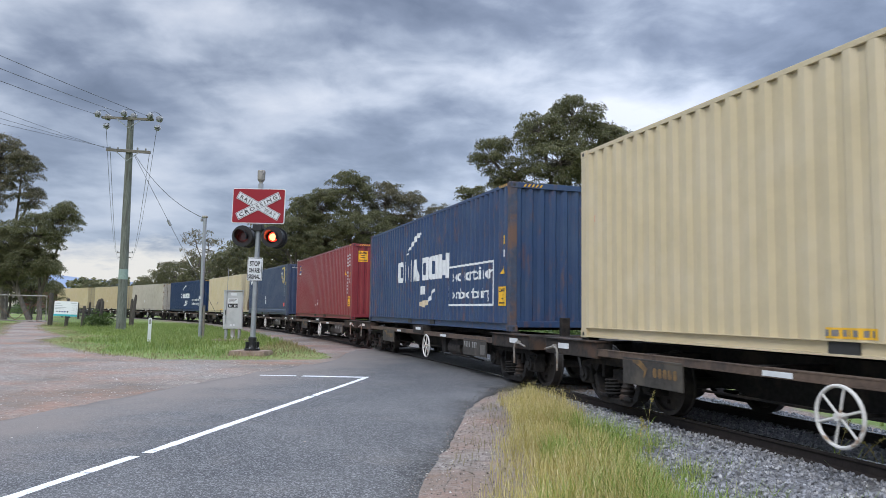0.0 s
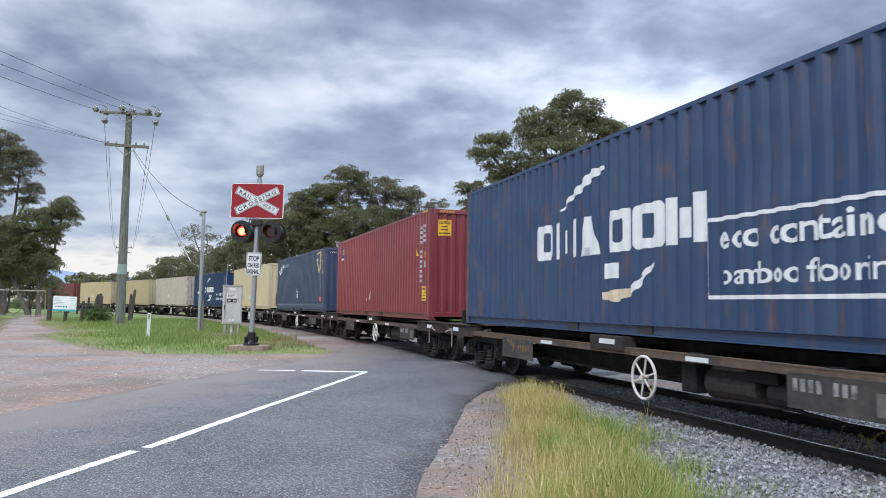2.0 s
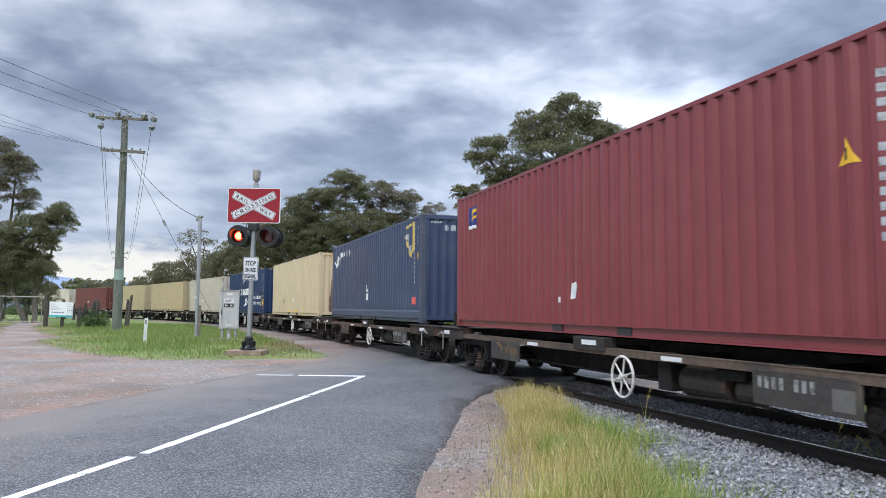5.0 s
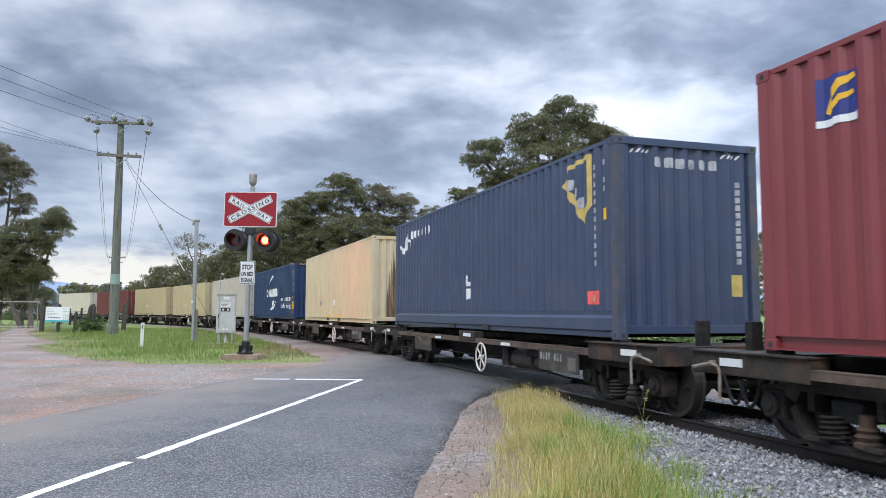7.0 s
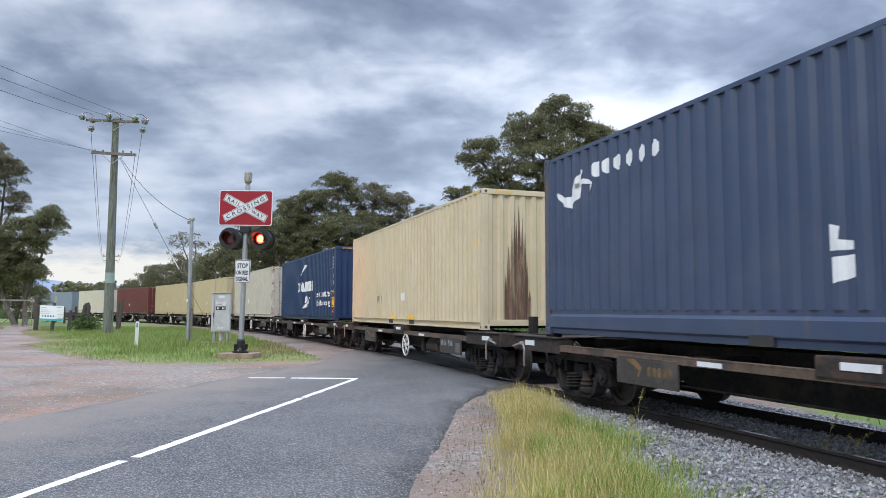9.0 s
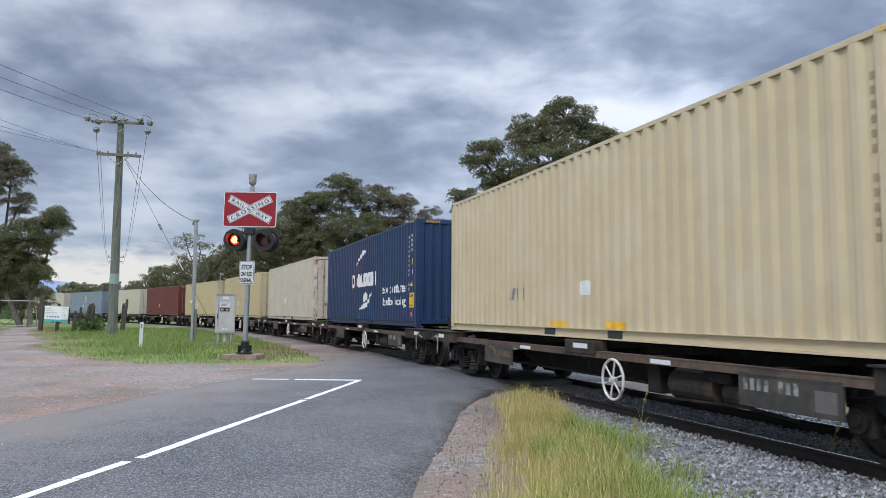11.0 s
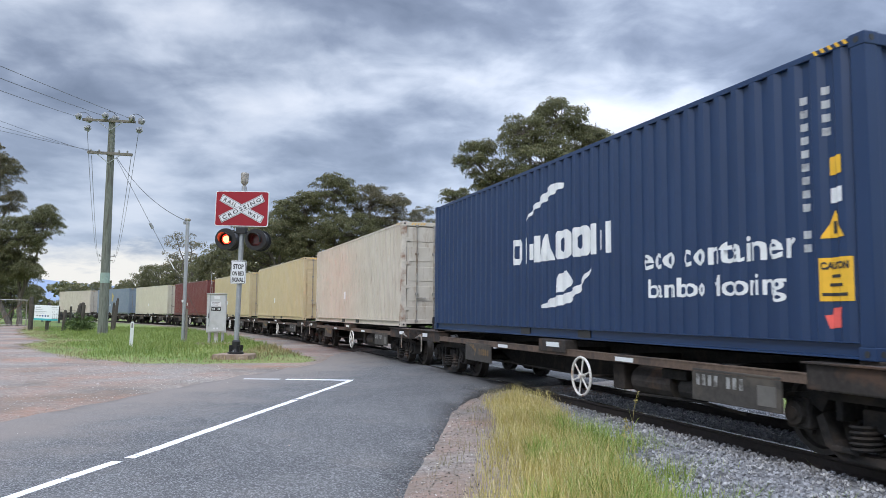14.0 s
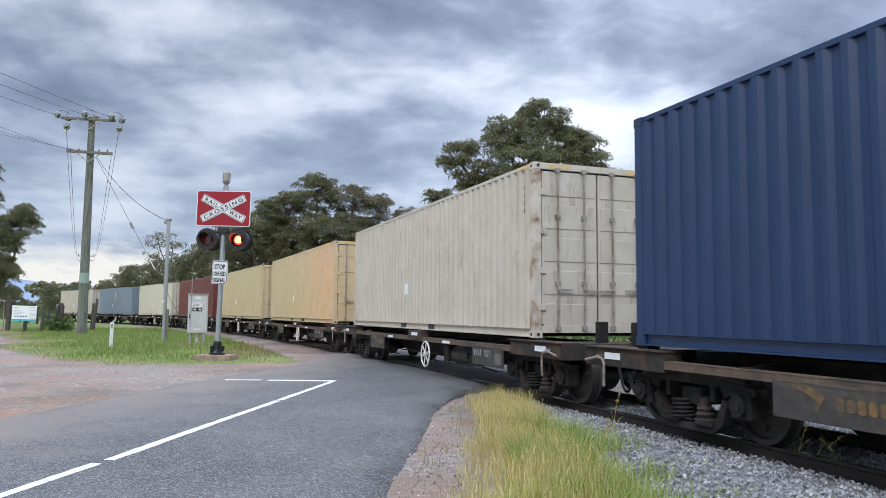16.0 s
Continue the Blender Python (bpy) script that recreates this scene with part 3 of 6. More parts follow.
def rect(w, h, slant=0.0, cut=0.0):
    bm = B()
    c = cut
    pts = [(c, 0), (w - c, 0), (w, c), (w, h - c), (w - c, h), (c, h), (0, h - c), (0, c)] if c else [(0, 0), (w, 0), (w, h), (0, h)]
    bm.faces.new([bm.verts.new((x + slant * y, y, 0)) for x, y in pts])
    return bm


def outline(pts):
    bm = B()
    bm.faces.new([bm.verts.new((x, y, 0)) for x, y in pts])
    bmesh.ops.triangulate(bm, faces=bm.faces[:])
    return bm


def ribbon(pts, widths):
    """A swoosh along pts."""
    bm = B()
    rows = []
    for i, ((x, y), w) in enumerate(zip(pts, widths)):
        a, b = pts[max(0, i - 1)], pts[min(len(pts) - 1, i + 1)]
        d = Vector((b[0] - a[0], b[1] - a[1])).normalized()
        rows.append([bm.verts.new((x - d.y * w / 2, y + d.x * w / 2, 0)), bm.verts.new((x + d.y * w / 2, y - d.x * w / 2, 0))])
    for a, b in zip(rows, rows[1:]):
        bm.faces.new((a[0], a[1], b[1], b[0]))
    return bm


def joined(*bms):
    out = B()
    for b in bms:
        me = bpy.data.meshes.new("tmp")
        b.to_mesh(me)
        b.free()
        out.from_mesh(me)
        bpy.data.meshes.remove(me)
    return out


def moved(bm, x, y):
    bmesh.ops.translate(bm, vec=(x, y, 0), verts=bm.verts[:])
    return bm


def bars(n, w, h, gap, seed=0, upright=False):
    """Stand-ins for small unreadable characters."""
    r = random.Random(seed)
    out = []
    for i in range(n):
        if r.random() < 0.12 and 0 < i < n - 1:
            continue
        out.append(moved(rect(w, h), 0, -i * (h + gap)) if upright else moved(rect(w, h), i * (w + gap), 0))
    return joined(*out)


def container(name, paint, label, doors=False, wear=0.0, seed=0, lower=0.16):
    """A high-cube box, 40 feet long; its front is +x, the road's side -y, its feet at z 0."""
    c = thing("shipping_container", label, "shipping container", "containers on the train")
    p = M[paint]
    HX, HY = LONG / 2, WIDE / 2
    for sy, nm in ((-1, "side_wall"), (1, "side_wall")):
        part(nm, sheet(SX0, SX1, lower, TALL - 0.07, lambda x, d, z: (x, sy * (SIDE - d), z), lumps=wear, seed=seed + sy), p, c)
    for sy in (-1, 1):
        b = B()
        if lower > 0.2:
            prism(b, [(-0.01, 0.03), (0.0, 0.10), (0.03, 0.13), (0.03, 0.30), (0.0, 0.34), (0.0, lower), (-0.10, lower), (-0.10, 0.03)], -HX + 0.15, HX - 0.15,
                  Matrix(((0, 0, 1, 0), (sy, 0, 0, sy * (HY - 0.035)), (0, 1, 0, 0), (0, 0, 0, 1))))
        else:
            prism(b, [(0, 0.012), (0, 0.030), (-0.045, 0.036), (-0.045, lower - 0.016), (0, lower - 0.010), (0, lower), (-0.11, lower), (-0.11, 0.012)], -HX + 0.15, HX - 0.15,
                  Matrix(((0, 0, 1, 0), (sy, 0, 0, sy * (HY - 0.004)), (0, 1, 0, 0), (0, 0, 0, 1))))
        part("bottom_rail", b, p, c)
        # no pocket is cut: a black block paints the dark of its opening
        for fx in (-1.03, 1.03):
            b = B()
            box(b, (fx, sy * (HY - (0.05 if lower < 0.2 else 0.02)), 0.088), (0.36, 0.04, 0.115))
            part("fork_pocket", b, M["mark_hole_black"], c)
        b = B()
        box(b, (0, sy * (HY - 0.052), TALL - 0.037), (LONG - 0.3, 0.06, 0.06), 0.006)
        part("top_rail", b, p, c)
        for sx in (-1, 1):
            b = B()
            box(b, (sx * (HX - 0.085), sy * (HY - 0.075), TALL / 2), (0.155, 0.14, TALL - 0.22), 0.012)
            part("corner_post", b, M[paint if not wear else "post_" + paint], c)
            for z in (0.06, TALL - 0.06):
                b = B()
                box(b, (sx * (HX - 0.089), sy * (HY - 0.081), z), (0.178, 0.162, 0.118), 0.01)
                cc = part("corner_casting", b, M[paint if not wear else "post_" + paint], c)
                # black discs on the casting stand for the shade inside its holes
                b = B()
                rod(b, (sx * (HX - 0.089), sy * (HY - 0.02), z), (sx * (HX - 0.089), sy * (HY + 0.003), z), 0.03, 10)
                part("lifting_hole", b, M["mark_hole_black"], cc)
                b = B()
                rod(b, (sx * (HX - 0.02), sy * (HY - 0.081), z), (sx * (HX + 0.003), sy * (HY - 0.081), z), 0.03, 10)
                part("lifting_hole", b, M["mark_hole_black"], cc)
    b = B()
    xs = breaks(-HX + 0.1, HX - 0.1, 0.21)
    for i in range(0, len(xs) - 1):
        za, zb = (TALL - 0.02 - corrugation(v, -HX + 0.1, 0.21, 0.02) for v in (xs[i], xs[i + 1]))
        q = [b.verts.new(v) for v in ((xs[i], -HY + 0.05, za), (xs[i + 1], -HY + 0.05, zb), (xs[i + 1], HY - 0.05, zb), (xs[i], HY - 0.05, za))]
        b.faces.new(q)
    part("roof", b, p, c)
    b = B()
    box(b, (0, 0, 0.14), (LONG - 0.3, WIDE - 0.14, 0.04))
    for i in range(28):
        box(b, (-HX + 0.5 + i * 0.415, 0, 0.07), (0.05, WIDE - 0.2, 0.10))
    part("floor", b, M["grime"], c)
    for sx in (-1, 1):
        b = B()
        box(b, (sx * (HX - 0.06), 0, 0.14), (0.09, WIDE - 0.31, 0.12), 0.008)
        part("end_sill", b, p, c)
        b = B()
        box(b, (sx * (HX - 0.05), 0, TALL - 0.06), (0.08, WIDE - 0.31, 0.11), 0.008)
        part("header", b, p, c)
        if doors and sx > 0 or (not doors and sx < 0):
            for sy in (-1, 1):
                d = door_leaf(c, p, sx, sy)
        else:
            part("end_wall", sheet(FRONT0, -FRONT0, 0.2, TALL - 0.11, lambda y, dd, z: (sx * (HX - 0.03 - dd), y, z), FRONTP, FRONTD, wear, seed + 3), p, c)
    return c


def door_leaf(c, p, sx, sy):
    HX = LONG / 2
    x = sx * (HX - 0.05)
    yc, w = sy * 0.535, 1.06
    b = B()
    box(b, (x, yc, TALL / 2 + 0.04), (0.03, w - 0.02, TALL - 0.36), 0.004)
    d = part("door", b, p, c)
    for i in range(5):
        b = B()
        box(b, (x + sx * 0.016, yc, 0.36 + i * 0.545), (0.02, w - 0.1, 0.40), 0.012)
        part("panel", b, p, d)
    for k in (-0.26, 0.24):
        b = B()
        rod(b, (x + sx * 0.055, yc + sy * k, 0.12), (x + sx * 0.055, yc + sy * k, TALL - 0.08), 0.018, 8)
        for z in (0.16, TALL - 0.12, 0.9, 2.0):
            box(b, (x + sx * 0.045, yc + sy * k, z), (0.05, 0.09, 0.07), 0.006)
        part("locking_bar", b, M["galv_dull"], d)
        b = B()
        box(b, (x + sx * 0.075, yc + sy * (k - 0.12), 0.78 + 0.03 * k), (0.02, 0.30, 0.035), 0.005)
        part("lock_handle", b, M["galv_dull"], d)
    for z in (0.5, 1.1, 1.75, 2.4):
        b = B()
        box(b, (x + sx * 0.03, sy * 1.06, z), (0.035, 0.13, 0.10), 0.006)
        part("hinge", b, p, d)
    return d


def side_mark(c, name, bm, material, x, z, label=""):
    return part(name, on_side(bm, x, z), M[material], c, label)


def hazard_stripes(c, colour="mark_yellow"):
    bm = joined(*[moved(rect(0.035, 0.05, 0.8), i * 0.085, 0) for i in range(5)])
    for v in bm.verts:
        v.co = (LONG / 2 - 0.17 - v.co.x, -WIDE / 2 - 0.004, TALL - 0.066 + v.co.y)
    part("hazard_stripes", bm, M[colour], c)
    for y in (-0.95, 0.55):
        bm = joined(*[moved(rect(0.035, 0.06, 0.8), i * 0.085, 0) for i in range(5)])
        for v in bm.verts:
            v.co = (LONG / 2 - 0.005, y + v.co.x, TALL - 0.09 + v.co.y)
        part("hazard_stripes", bm, M[colour], c)


def caution_label(c, x, z, w, h, front=False):
    put = on_front if front else on_side
    q = part("caution_label", put(rect(w, h), x, z, 0.006), M["mark_yellow"], c, "yellow height warning label")
    t = words("CAUTION", h * 0.22, w * 0.86, 0.004)
    part("lettering", put(t, x + w * 0.07, z + h * 0.74, 0.010), M["mark_hole_black"], q)
    for f, k in ((0.4, 0.54), (0.5, 0.34), (0.8, 0.12)):
        part("lettering", put(rect(w * f, h * 0.07), x + w * (1 - f) / 2, z + h * k, 0.010), M["mark_hole_black"], q)


def warning_triangle(c, x, z, s, front=False):
    put = on_front if front else on_side
    q = part("warning_triangle", put(outline([(0, 0), (s, 0), (s / 2, s * 0.95)]), x, z, 0.006), M["mark_yellow"], c)
    part("symbol", put(rect(s * 0.14, s * 0.42), x + s * 0.43, z + s * 0.14, 0.010), M["mark_hole_black"], q)


def codes(c, seed, tone="mark_code", x=5.36, z=2.45):
    """Columns of characters too small to read."""
    side_mark(c, "code_marking", bars(12, 0.075, 0.075, 0.055, seed, True), tone, x, z)
    side_mark(c, "code_marking", bars(4, 0.075, 0.075, 0.055, seed + 1, True), tone, x + 0.27, z + 0.03)


def eco_words(c, x0, w0, x1, w1, d0=0.0, d1=0.0):
    for txt, size, x, z, w, bold in (("eco", 0.40, x0, 1.06 + d0, 0.27 * w0, 0.007), ("container", 0.40, x0 + 0.315 * w0, 1.06 + d0, 0.685 * w0, 0.007),
                                     ("bamboo", 0.33, x1, 0.66 + d1, 0.485 * w1, 0.004), ("flooring", 0.33, x1 + 0.535 * w1, 0.66 + d1, 0.465 * w1, 0.004)):
        side_mark(c, "lettering", words(txt, size, w, bold), "mark_white", x, z, "white painted word " + txt)


def logo_blocks(c, xs, z, h, cut):
    """Six plain shapes in place of a painted name: rings, upright bars and tapered blocks."""
    for (x, w), kind in zip(xs, "rbtrrb"):
        if kind == "b":
            side_mark(c, "logo_block", joined(rect(w * 0.25, h), moved(rect(w * 0.22, h * 0.62), w * 0.39, h * 0.12), moved(rect(w * 0.25, h), w * 0.75, 0)), "mark_white", x, z)
            continue
        if kind == "t":
            side_mark(c, "logo_block", outline([(0, 0), (w * 0.30, 0), (w * 0.37, h * 0.2), (w * 0.63, h * 0.2), (w * 0.70, 0), (w, 0), (w * 0.66, h), (w * 0.34, h)]), "mark_white", x, z)
            continue
        bm, s = B(), min(0.17, w * 0.30)
        out = [(cut, 0), (w - cut, 0), (w, cut), (w, h - cut), (w - cut, h), (cut, h), (0, h - cut), (0, cut)]
        inn = [(s + (w - 2 * s) * u / w, s * 0.8 + (h - 1.6 * s) * v / h) for u, v in out]
        a, b = ([bm.verts.new((u, v, 0)) for u, v in pts] for pts in (out, inn))
        for i in range(8):
            bm.faces.new((a[i], a[(i + 1) % 8], b[(i + 1) % 8], b[i]))
        side_mark(c, "logo_block", bm, "mark_white", x, z)


def make_containers():
    cs = []
    M["galv_dull"] = mat("dull_galvanised_steel", (0.30, 0.28, 0.25), 0.6, 0.3, 0.2, 12, 0, (0.2, 0.14, 0.1), 4)
    M["post_navy_old"] = mat("rust_bitten_navy_steel", (0.05, 0.065, 0.10), 0.7, 0.0, 0.3, 6, 0.002, (0.15, 0.085, 0.06), 2.2, (0.42, 0.6))
    M["post_slate"] = mat("grimy_slate_steel", (0.06, 0.075, 0.11), 0.65, 0.0, 0.25, 6, 0.002, (0.12, 0.09, 0.075), 2.2, (0.5, 0.7))
    M["post_white"] = mat("rust_stained_white_steel", (0.55, 0.50, 0.42), 0.65, 0.0, 0.2, 6, 0.002, (0.22, 0.12, 0.07), 3.0, (0.5, 0.68))
    # first: beige
    c = container("", "beige", "beige corrugated steel container on a flat wagon", seed=1)
    q = side_mark(c, "caution_label", rect(0.62, 0.10), "mark_yellow", -1.25, 0.175)
    for i in range(7):
        part("lettering", on_side(rect(0.05, 0.06), -1.22 + 0.082 * i, 0.195, 0.009), M["scuff"], q)
    side_mark(c, "code_marking", rect(0.05, 0.10), "mark_red", -5.7, 1.75)
    cs.append(c)
    # weathered navy with a boxed slogan
    c = container("", "navy_old", "weathered rusty navy blue container with white lettering", wear=0.03, seed=2)
    logo_blocks(c, [(-2.33, 0.62), (-1.64, 0.78), (-0.80, 0.62), (0.08, 0.62), (0.78, 0.70), (1.56, 0.77)], 1.17, 0.60, 0.07)
    side_mark(c, "logo_swoosh", ribbon([(-1.42, 1.95), (-1.1, 2.12), (-0.75, 2.25), (-0.4, 2.40), (0.0, 2.44)], [0.03, 0.08, 0.14, 0.16, 0.06]), "mark_white", 0, 0)
    side_mark(c, "logo_swoosh", ribbon([(-0.05, 0.55), (0.3, 0.55), (0.7, 0.60)], [0.10, 0.18, 0.10]), "mark_beige", 0, 0)
    side_mark(c, "logo_swoosh", ribbon([(0.72, 0.62), (1.0, 0.78), (1.27, 1.0)], [0.10, 0.10, 0.03]), "mark_white", 0, 0)
    side_mark(c, "patch", rect(0.34, 0.22), "mark_white", 0.0, 0.80)
    for x, z, w, h in ((2.35, 1.38, 2.89, 0.045), (2.35, 0.49, 2.89, 0.045), (2.35, 0.535, 0.06, 0.845), (5.18, 0.535, 0.06, 0.845)):
        side_mark(c, "slogan_frame", rect(w, h), "mark_white", x, z)
    eco_words(c, 2.56, 2.56, 2.64, 2.34)
    codes(c, 4)
    side_mark(c, "label", rect(0.17, 0.17), "mark_yellow", 5.63, 1.70)
    side_mark(c, "label", rect(0.17, 0.14), "mark_white", 5.63, 1.45)
    warning_triangle(c, 5.55, 1.12, 0.26)
    caution_label(c, 5.50, 0.49, 0.34, 0.38)
    caution_label(c, 0.42, 0.75, 0.36, 0.42, True)
    warning_triangle(c, 0.42, 1.98, 0.24, True)
    hazard_stripes(c)
    cs.append(c)
    # maroon
    c = container("", "maroon", "clean maroon container with yellow warning labels", seed=3)
    codes(c, 8, x=5.26, z=2.42)
    side_mark(c, "label", rect(0.17, 0.17), "mark_yellow", 5.58, 1.64)
    side_mark(c, "label", rect(0.17, 0.17), "mark_white", 5.58, 1.38)
    warning_triangle(c, 4.78, 1.72, 0.26)
    caution_label(c, 5.47, 0.50, 0.36, 0.38)
    caution_label(c, -0.98, 2.2, 0.38, 0.42, True)
    warning_triangle(c, 0.05, 1.80, 0.24, True)
    part("code_marking", on_front(bars(12, 0.045, 0.08, 0.04, 9, True), 0.78, 2.42), M["mark_code"], c)
    side_mark(c, "paper_patch", outline([(0, 0), (0.22, 0.02), (0.26, 0.2), (0.24, 0.27), (0.02, 0.25)]), "mark_white", -0.55, 0.55)
    side_mark(c, "paper_patch", rect(0.10, 0.09), "mark_white", -0.95, 0.5)
    lg = side_mark(c, "logo_panel", rect(0.48, 0.47), "logo_blue", -5.30, 2.12, "square blue, yellow and white logo panel")
    part("logo_stroke", on_side(ribbon([(0.10, 0.12), (0.18, 0.28), (0.28, 0.38), (0.42, 0.42)], [0.06, 0.07, 0.08, 0.05]), -5.30, 2.12, 0.010), M["mark_yellow"], lg)
    part("logo_stroke", on_side(ribbon([(0.18, 0.16), (0.28, 0.24), (0.40, 0.27)], [0.05, 0.06, 0.04]), -5.30, 2.12, 0.010), M["mark_yellow"], lg)
    part("logo_stroke", on_side(rect(0.48, 0.07), -5.30, 2.12, 0.010), M["mark_white"], lg)
    hazard_stripes(c)
    cs.append(c)
    # slate blue with a deep lower rail
    c = container("", "slate", "grimy slate blue container with a deep lower rail", wear=0.02, seed=4, lower=0.40)
    for i in range(6):
        side_mark(c, "logo_block", rect(0.21, 0.22, 0.0, 0.05), "mark_white", -4.49 + i * 0.30, 2.36)
        part("logo_block", on_front(rect(0.13, 0.15, 0, 0.02), -0.56 + i * 0.19, 2.48), M["mark_code"], c)
    side_mark(c, "logo_emblem", ribbon([(-5.62, 2.27), (-5.45, 2.12), (-5.2, 2.08), (-5.02, 2.2), (-4.93, 2.42), (-4.78, 2.52)], [0.05, 0.12, 0.20, 0.22, 0.16, 0.05]), "mark_white", 0, 0)
    side_mark(c, "logo_emblem", ribbon([(-5.05, 2.3), (-4.75, 2.35), (-4.5, 2.28), (-4.62, 2.05)], [0.08, 0.08, 0.06, 0.03]), "mark_white", 0, 0)
    sh = side_mark(c, "logo_shield", outline([(0, 0.70), (0.20, 1.00), (0.90, 1.08), (0.90, 0.30), (0.70, 0.0)]), "mark_gold", 4.43, 1.70, "gold shield-shaped logo")
    part("shield_field", on_side(outline([(0.10, 0.72), (0.24, 0.93), (0.83, 1.0), (0.83, 0.34), (0.74, 0.24)]), 4.43, 1.70, 0.009), M["slate"], sh)
    for i in range(3):
        part("logo_block", on_side(rect(0.15, 0.17, 0.15, 0.03), 4.62 + i * 0.17, 2.30 - i * 0.16, 0.013), M["mark_code"], sh)
    codes(c, 14, x=5.44, z=2.5)
    side_mark(c, "label", rect(0.14, 0.17), "mark_yellow", 5.68, 1.72)
    side_mark(c, "label", rect(0.32, 0.20), "mark_red", 5.24, 0.50)
    side_mark(c, "label", rect(0.10, 0.09), "mark_white", 5.32, 0.55)
    side_mark(c, "paper_patch", outline([(0, 0), (0.22, 0.06), (0.22, 0.26), (0.0, 0.24)]), "mark_white", -0.08, 0.64)
    side_mark(c, "paper_patch", outline([(0, 0), (0.22, 0), (0.22, 0.08), (0.09, 0.10), (0.10, 0.22), (0.0, 0.25)]), "mark_white", -0.10, 0.94)
    part("label", on_front(rect(0.2, 0.32), 0.72, 0.62), M["mark_gold"], c)
    part("code_marking", on_front(bars(11, 0.06, 0.085, 0.03, 19, True), 0.86, 2.25), M["mark_code"], c)
    for y in (-0.95, 0.6):
        part("hazard_stripes", on_front(joined(*[moved(rect(0.035, 0.06, 0.8), i * 0.085, 0) for i in range(4)]), y, TALL - 0.22), M["mark_white"], c)
    cs.append(c)
    # tan with a scorched front
    c = container("", "beige", "tan corrugated container with a dark rust stain down its end", seed=5)
    runs = ((-0.70, 0.9), (-0.64, 1.5), (-0.58, 1.9), (-0.52, 2.2), (-0.46, 2.05), (-0.40, 2.35), (-0.34, 2.1), (-0.28, 1.8), (-0.22, 1.2), (-0.16, 0.6))
    part("rust_stain", on_front(joined(*[moved(ribbon([(0.03, 0), (0.03, h * 0.7), (0.03, h)], [0.062, 0.055, 0.008]), y, 0) for y, h in runs]), 0, 0.21, 0.004), M["stain"], c)
    codes(c, 24, "mark_beige_dark")
    side_mark(c, "label", rect(0.10, 0.16), "mark_yellow", 5.68, 1.72)
    side_mark(c, "paper_patch", rect(0.30, 0.22, 0, 0.02), "mark_white", 0.02, 0.66)
    for x in (-0.98, 0.82):
        side_mark(c, "caution_label", rect(0.55, 0.09), "mark_yellow", x, 0.175)
    for x in (-2.75, -2.55, -2.34, -2.07):
        side_mark(c, "scuff", rect(0.05, 0.22, 0.15), "scuff", x, 0.62)
    hazard_stripes(c)
    cs.append(c)
    # bright navy
    c = container("", "navy", "clean navy blue container with white lettering", seed=6)
    logo_blocks(c, [(-1.58, 0.46), (-1.06, 0.58), (-0.42, 0.48), (0.16, 0.46), (0.70, 0.50), (1.27, 0.54)], 1.25, 0.45, 0.07)
    side_mark(c, "logo_swoosh", ribbon([(-0.97, 1.98), (-0.75, 2.15), (-0.35, 2.28), (0.05, 2.42), (0.47, 2.43)], [0.02, 0.06, 0.13, 0.17, 0.05]), "mark_white", 0, 0)
    side_mark(c, "logo_swoosh", ribbon([(-0.35, 0.50), (0.1, 0.58), (0.55, 0.63), (0.95, 0.80), (1.25, 1.08)], [0.05, 0.17, 0.16, 0.10, 0.02]), "mark_white", 0, 0)
    side_mark(c, "logo_emblem", outline([(0, 0), (0.32, 0.03), (0.50, 0.16), (0.42, 0.22), (0.36, 0.34), (0.27, 0.22), (0.10, 0.30), (0.03, 0.22)]), "mark_white", 0.18, 0.72)
    eco_words(c, 2.59, 2.64, 2.74, 2.30, -0.10, -0.06)
    codes(c, 34, x=5.30, z=2.42)
    side_mark(c, "label", rect(0.17, 0.17), "mark_yellow", 5.62, 1.68)
    side_mark(c, "label", rect(0.17, 0.14), "mark_white", 5.62, 1.42)
    warning_triangle(c, 5.53, 1.10, 0.27)
    caution_label(c, 5.50, 0.52, 0.36, 0.40)
    caution_label(c, 0.10, 0.55, 0.36, 0.46, True)
    warning_triangle(c, 0.12, 2.02, 0.24, True)
    part("code_marking", on_front(bars(12, 0.045, 0.08, 0.04, 39, True), 0.84, 2.36), M["mark_code"], c)
    side_mark(c, "label", outline([(0.03, 0), (0.17, 0.02), (0.2, 0.2), (0.06, 0.19), (0.05, 0.13), (0, 0.12)]), "mark_red", 5.55, 0.27)
    hazard_stripes(c)
    cs.append(c)
    # the rest, with their doors leading
    specs = [("white", "dirty white container with doors and rusty edges", 0.015), ("beige2", "tan corrugated container with doors at its end", 0), ("beige2", "tan corrugated container with doors at its end", 0),
             ("brown", "dark brown-red container with doors", 0), ("cream", "cream corrugated container with doors", 0), ("greyblue", "grey-blue container with a small gold emblem", 0), ("white", "off-white container at the end of the train", 0)]
    for i, (paint, label, wear) in enumerate(specs):
        c = container("", paint, label, True, wear, 10 + i)
        side_mark(c, "paper_patch", rect(0.14, 0.26), "mark_white", -0.9, 0.85)
        codes(c, 50 + 3 * i, "mark_hole_black" if paint in ("white",) else "mark_code" if paint in ("brown", "greyblue") else "mark_beige_dark")
        hazard_stripes(c)
        if paint == "greyblue":
            side_mark(c, "logo_emblem", ribbon([(-0.2, 1.4), (0.0, 1.7), (0.05, 2.1), (0.0, 2.4)], [0.2, 0.5, 0.6, 0.3]), "mark_gold", 0, 0)
        cs.append(c)
    return cs


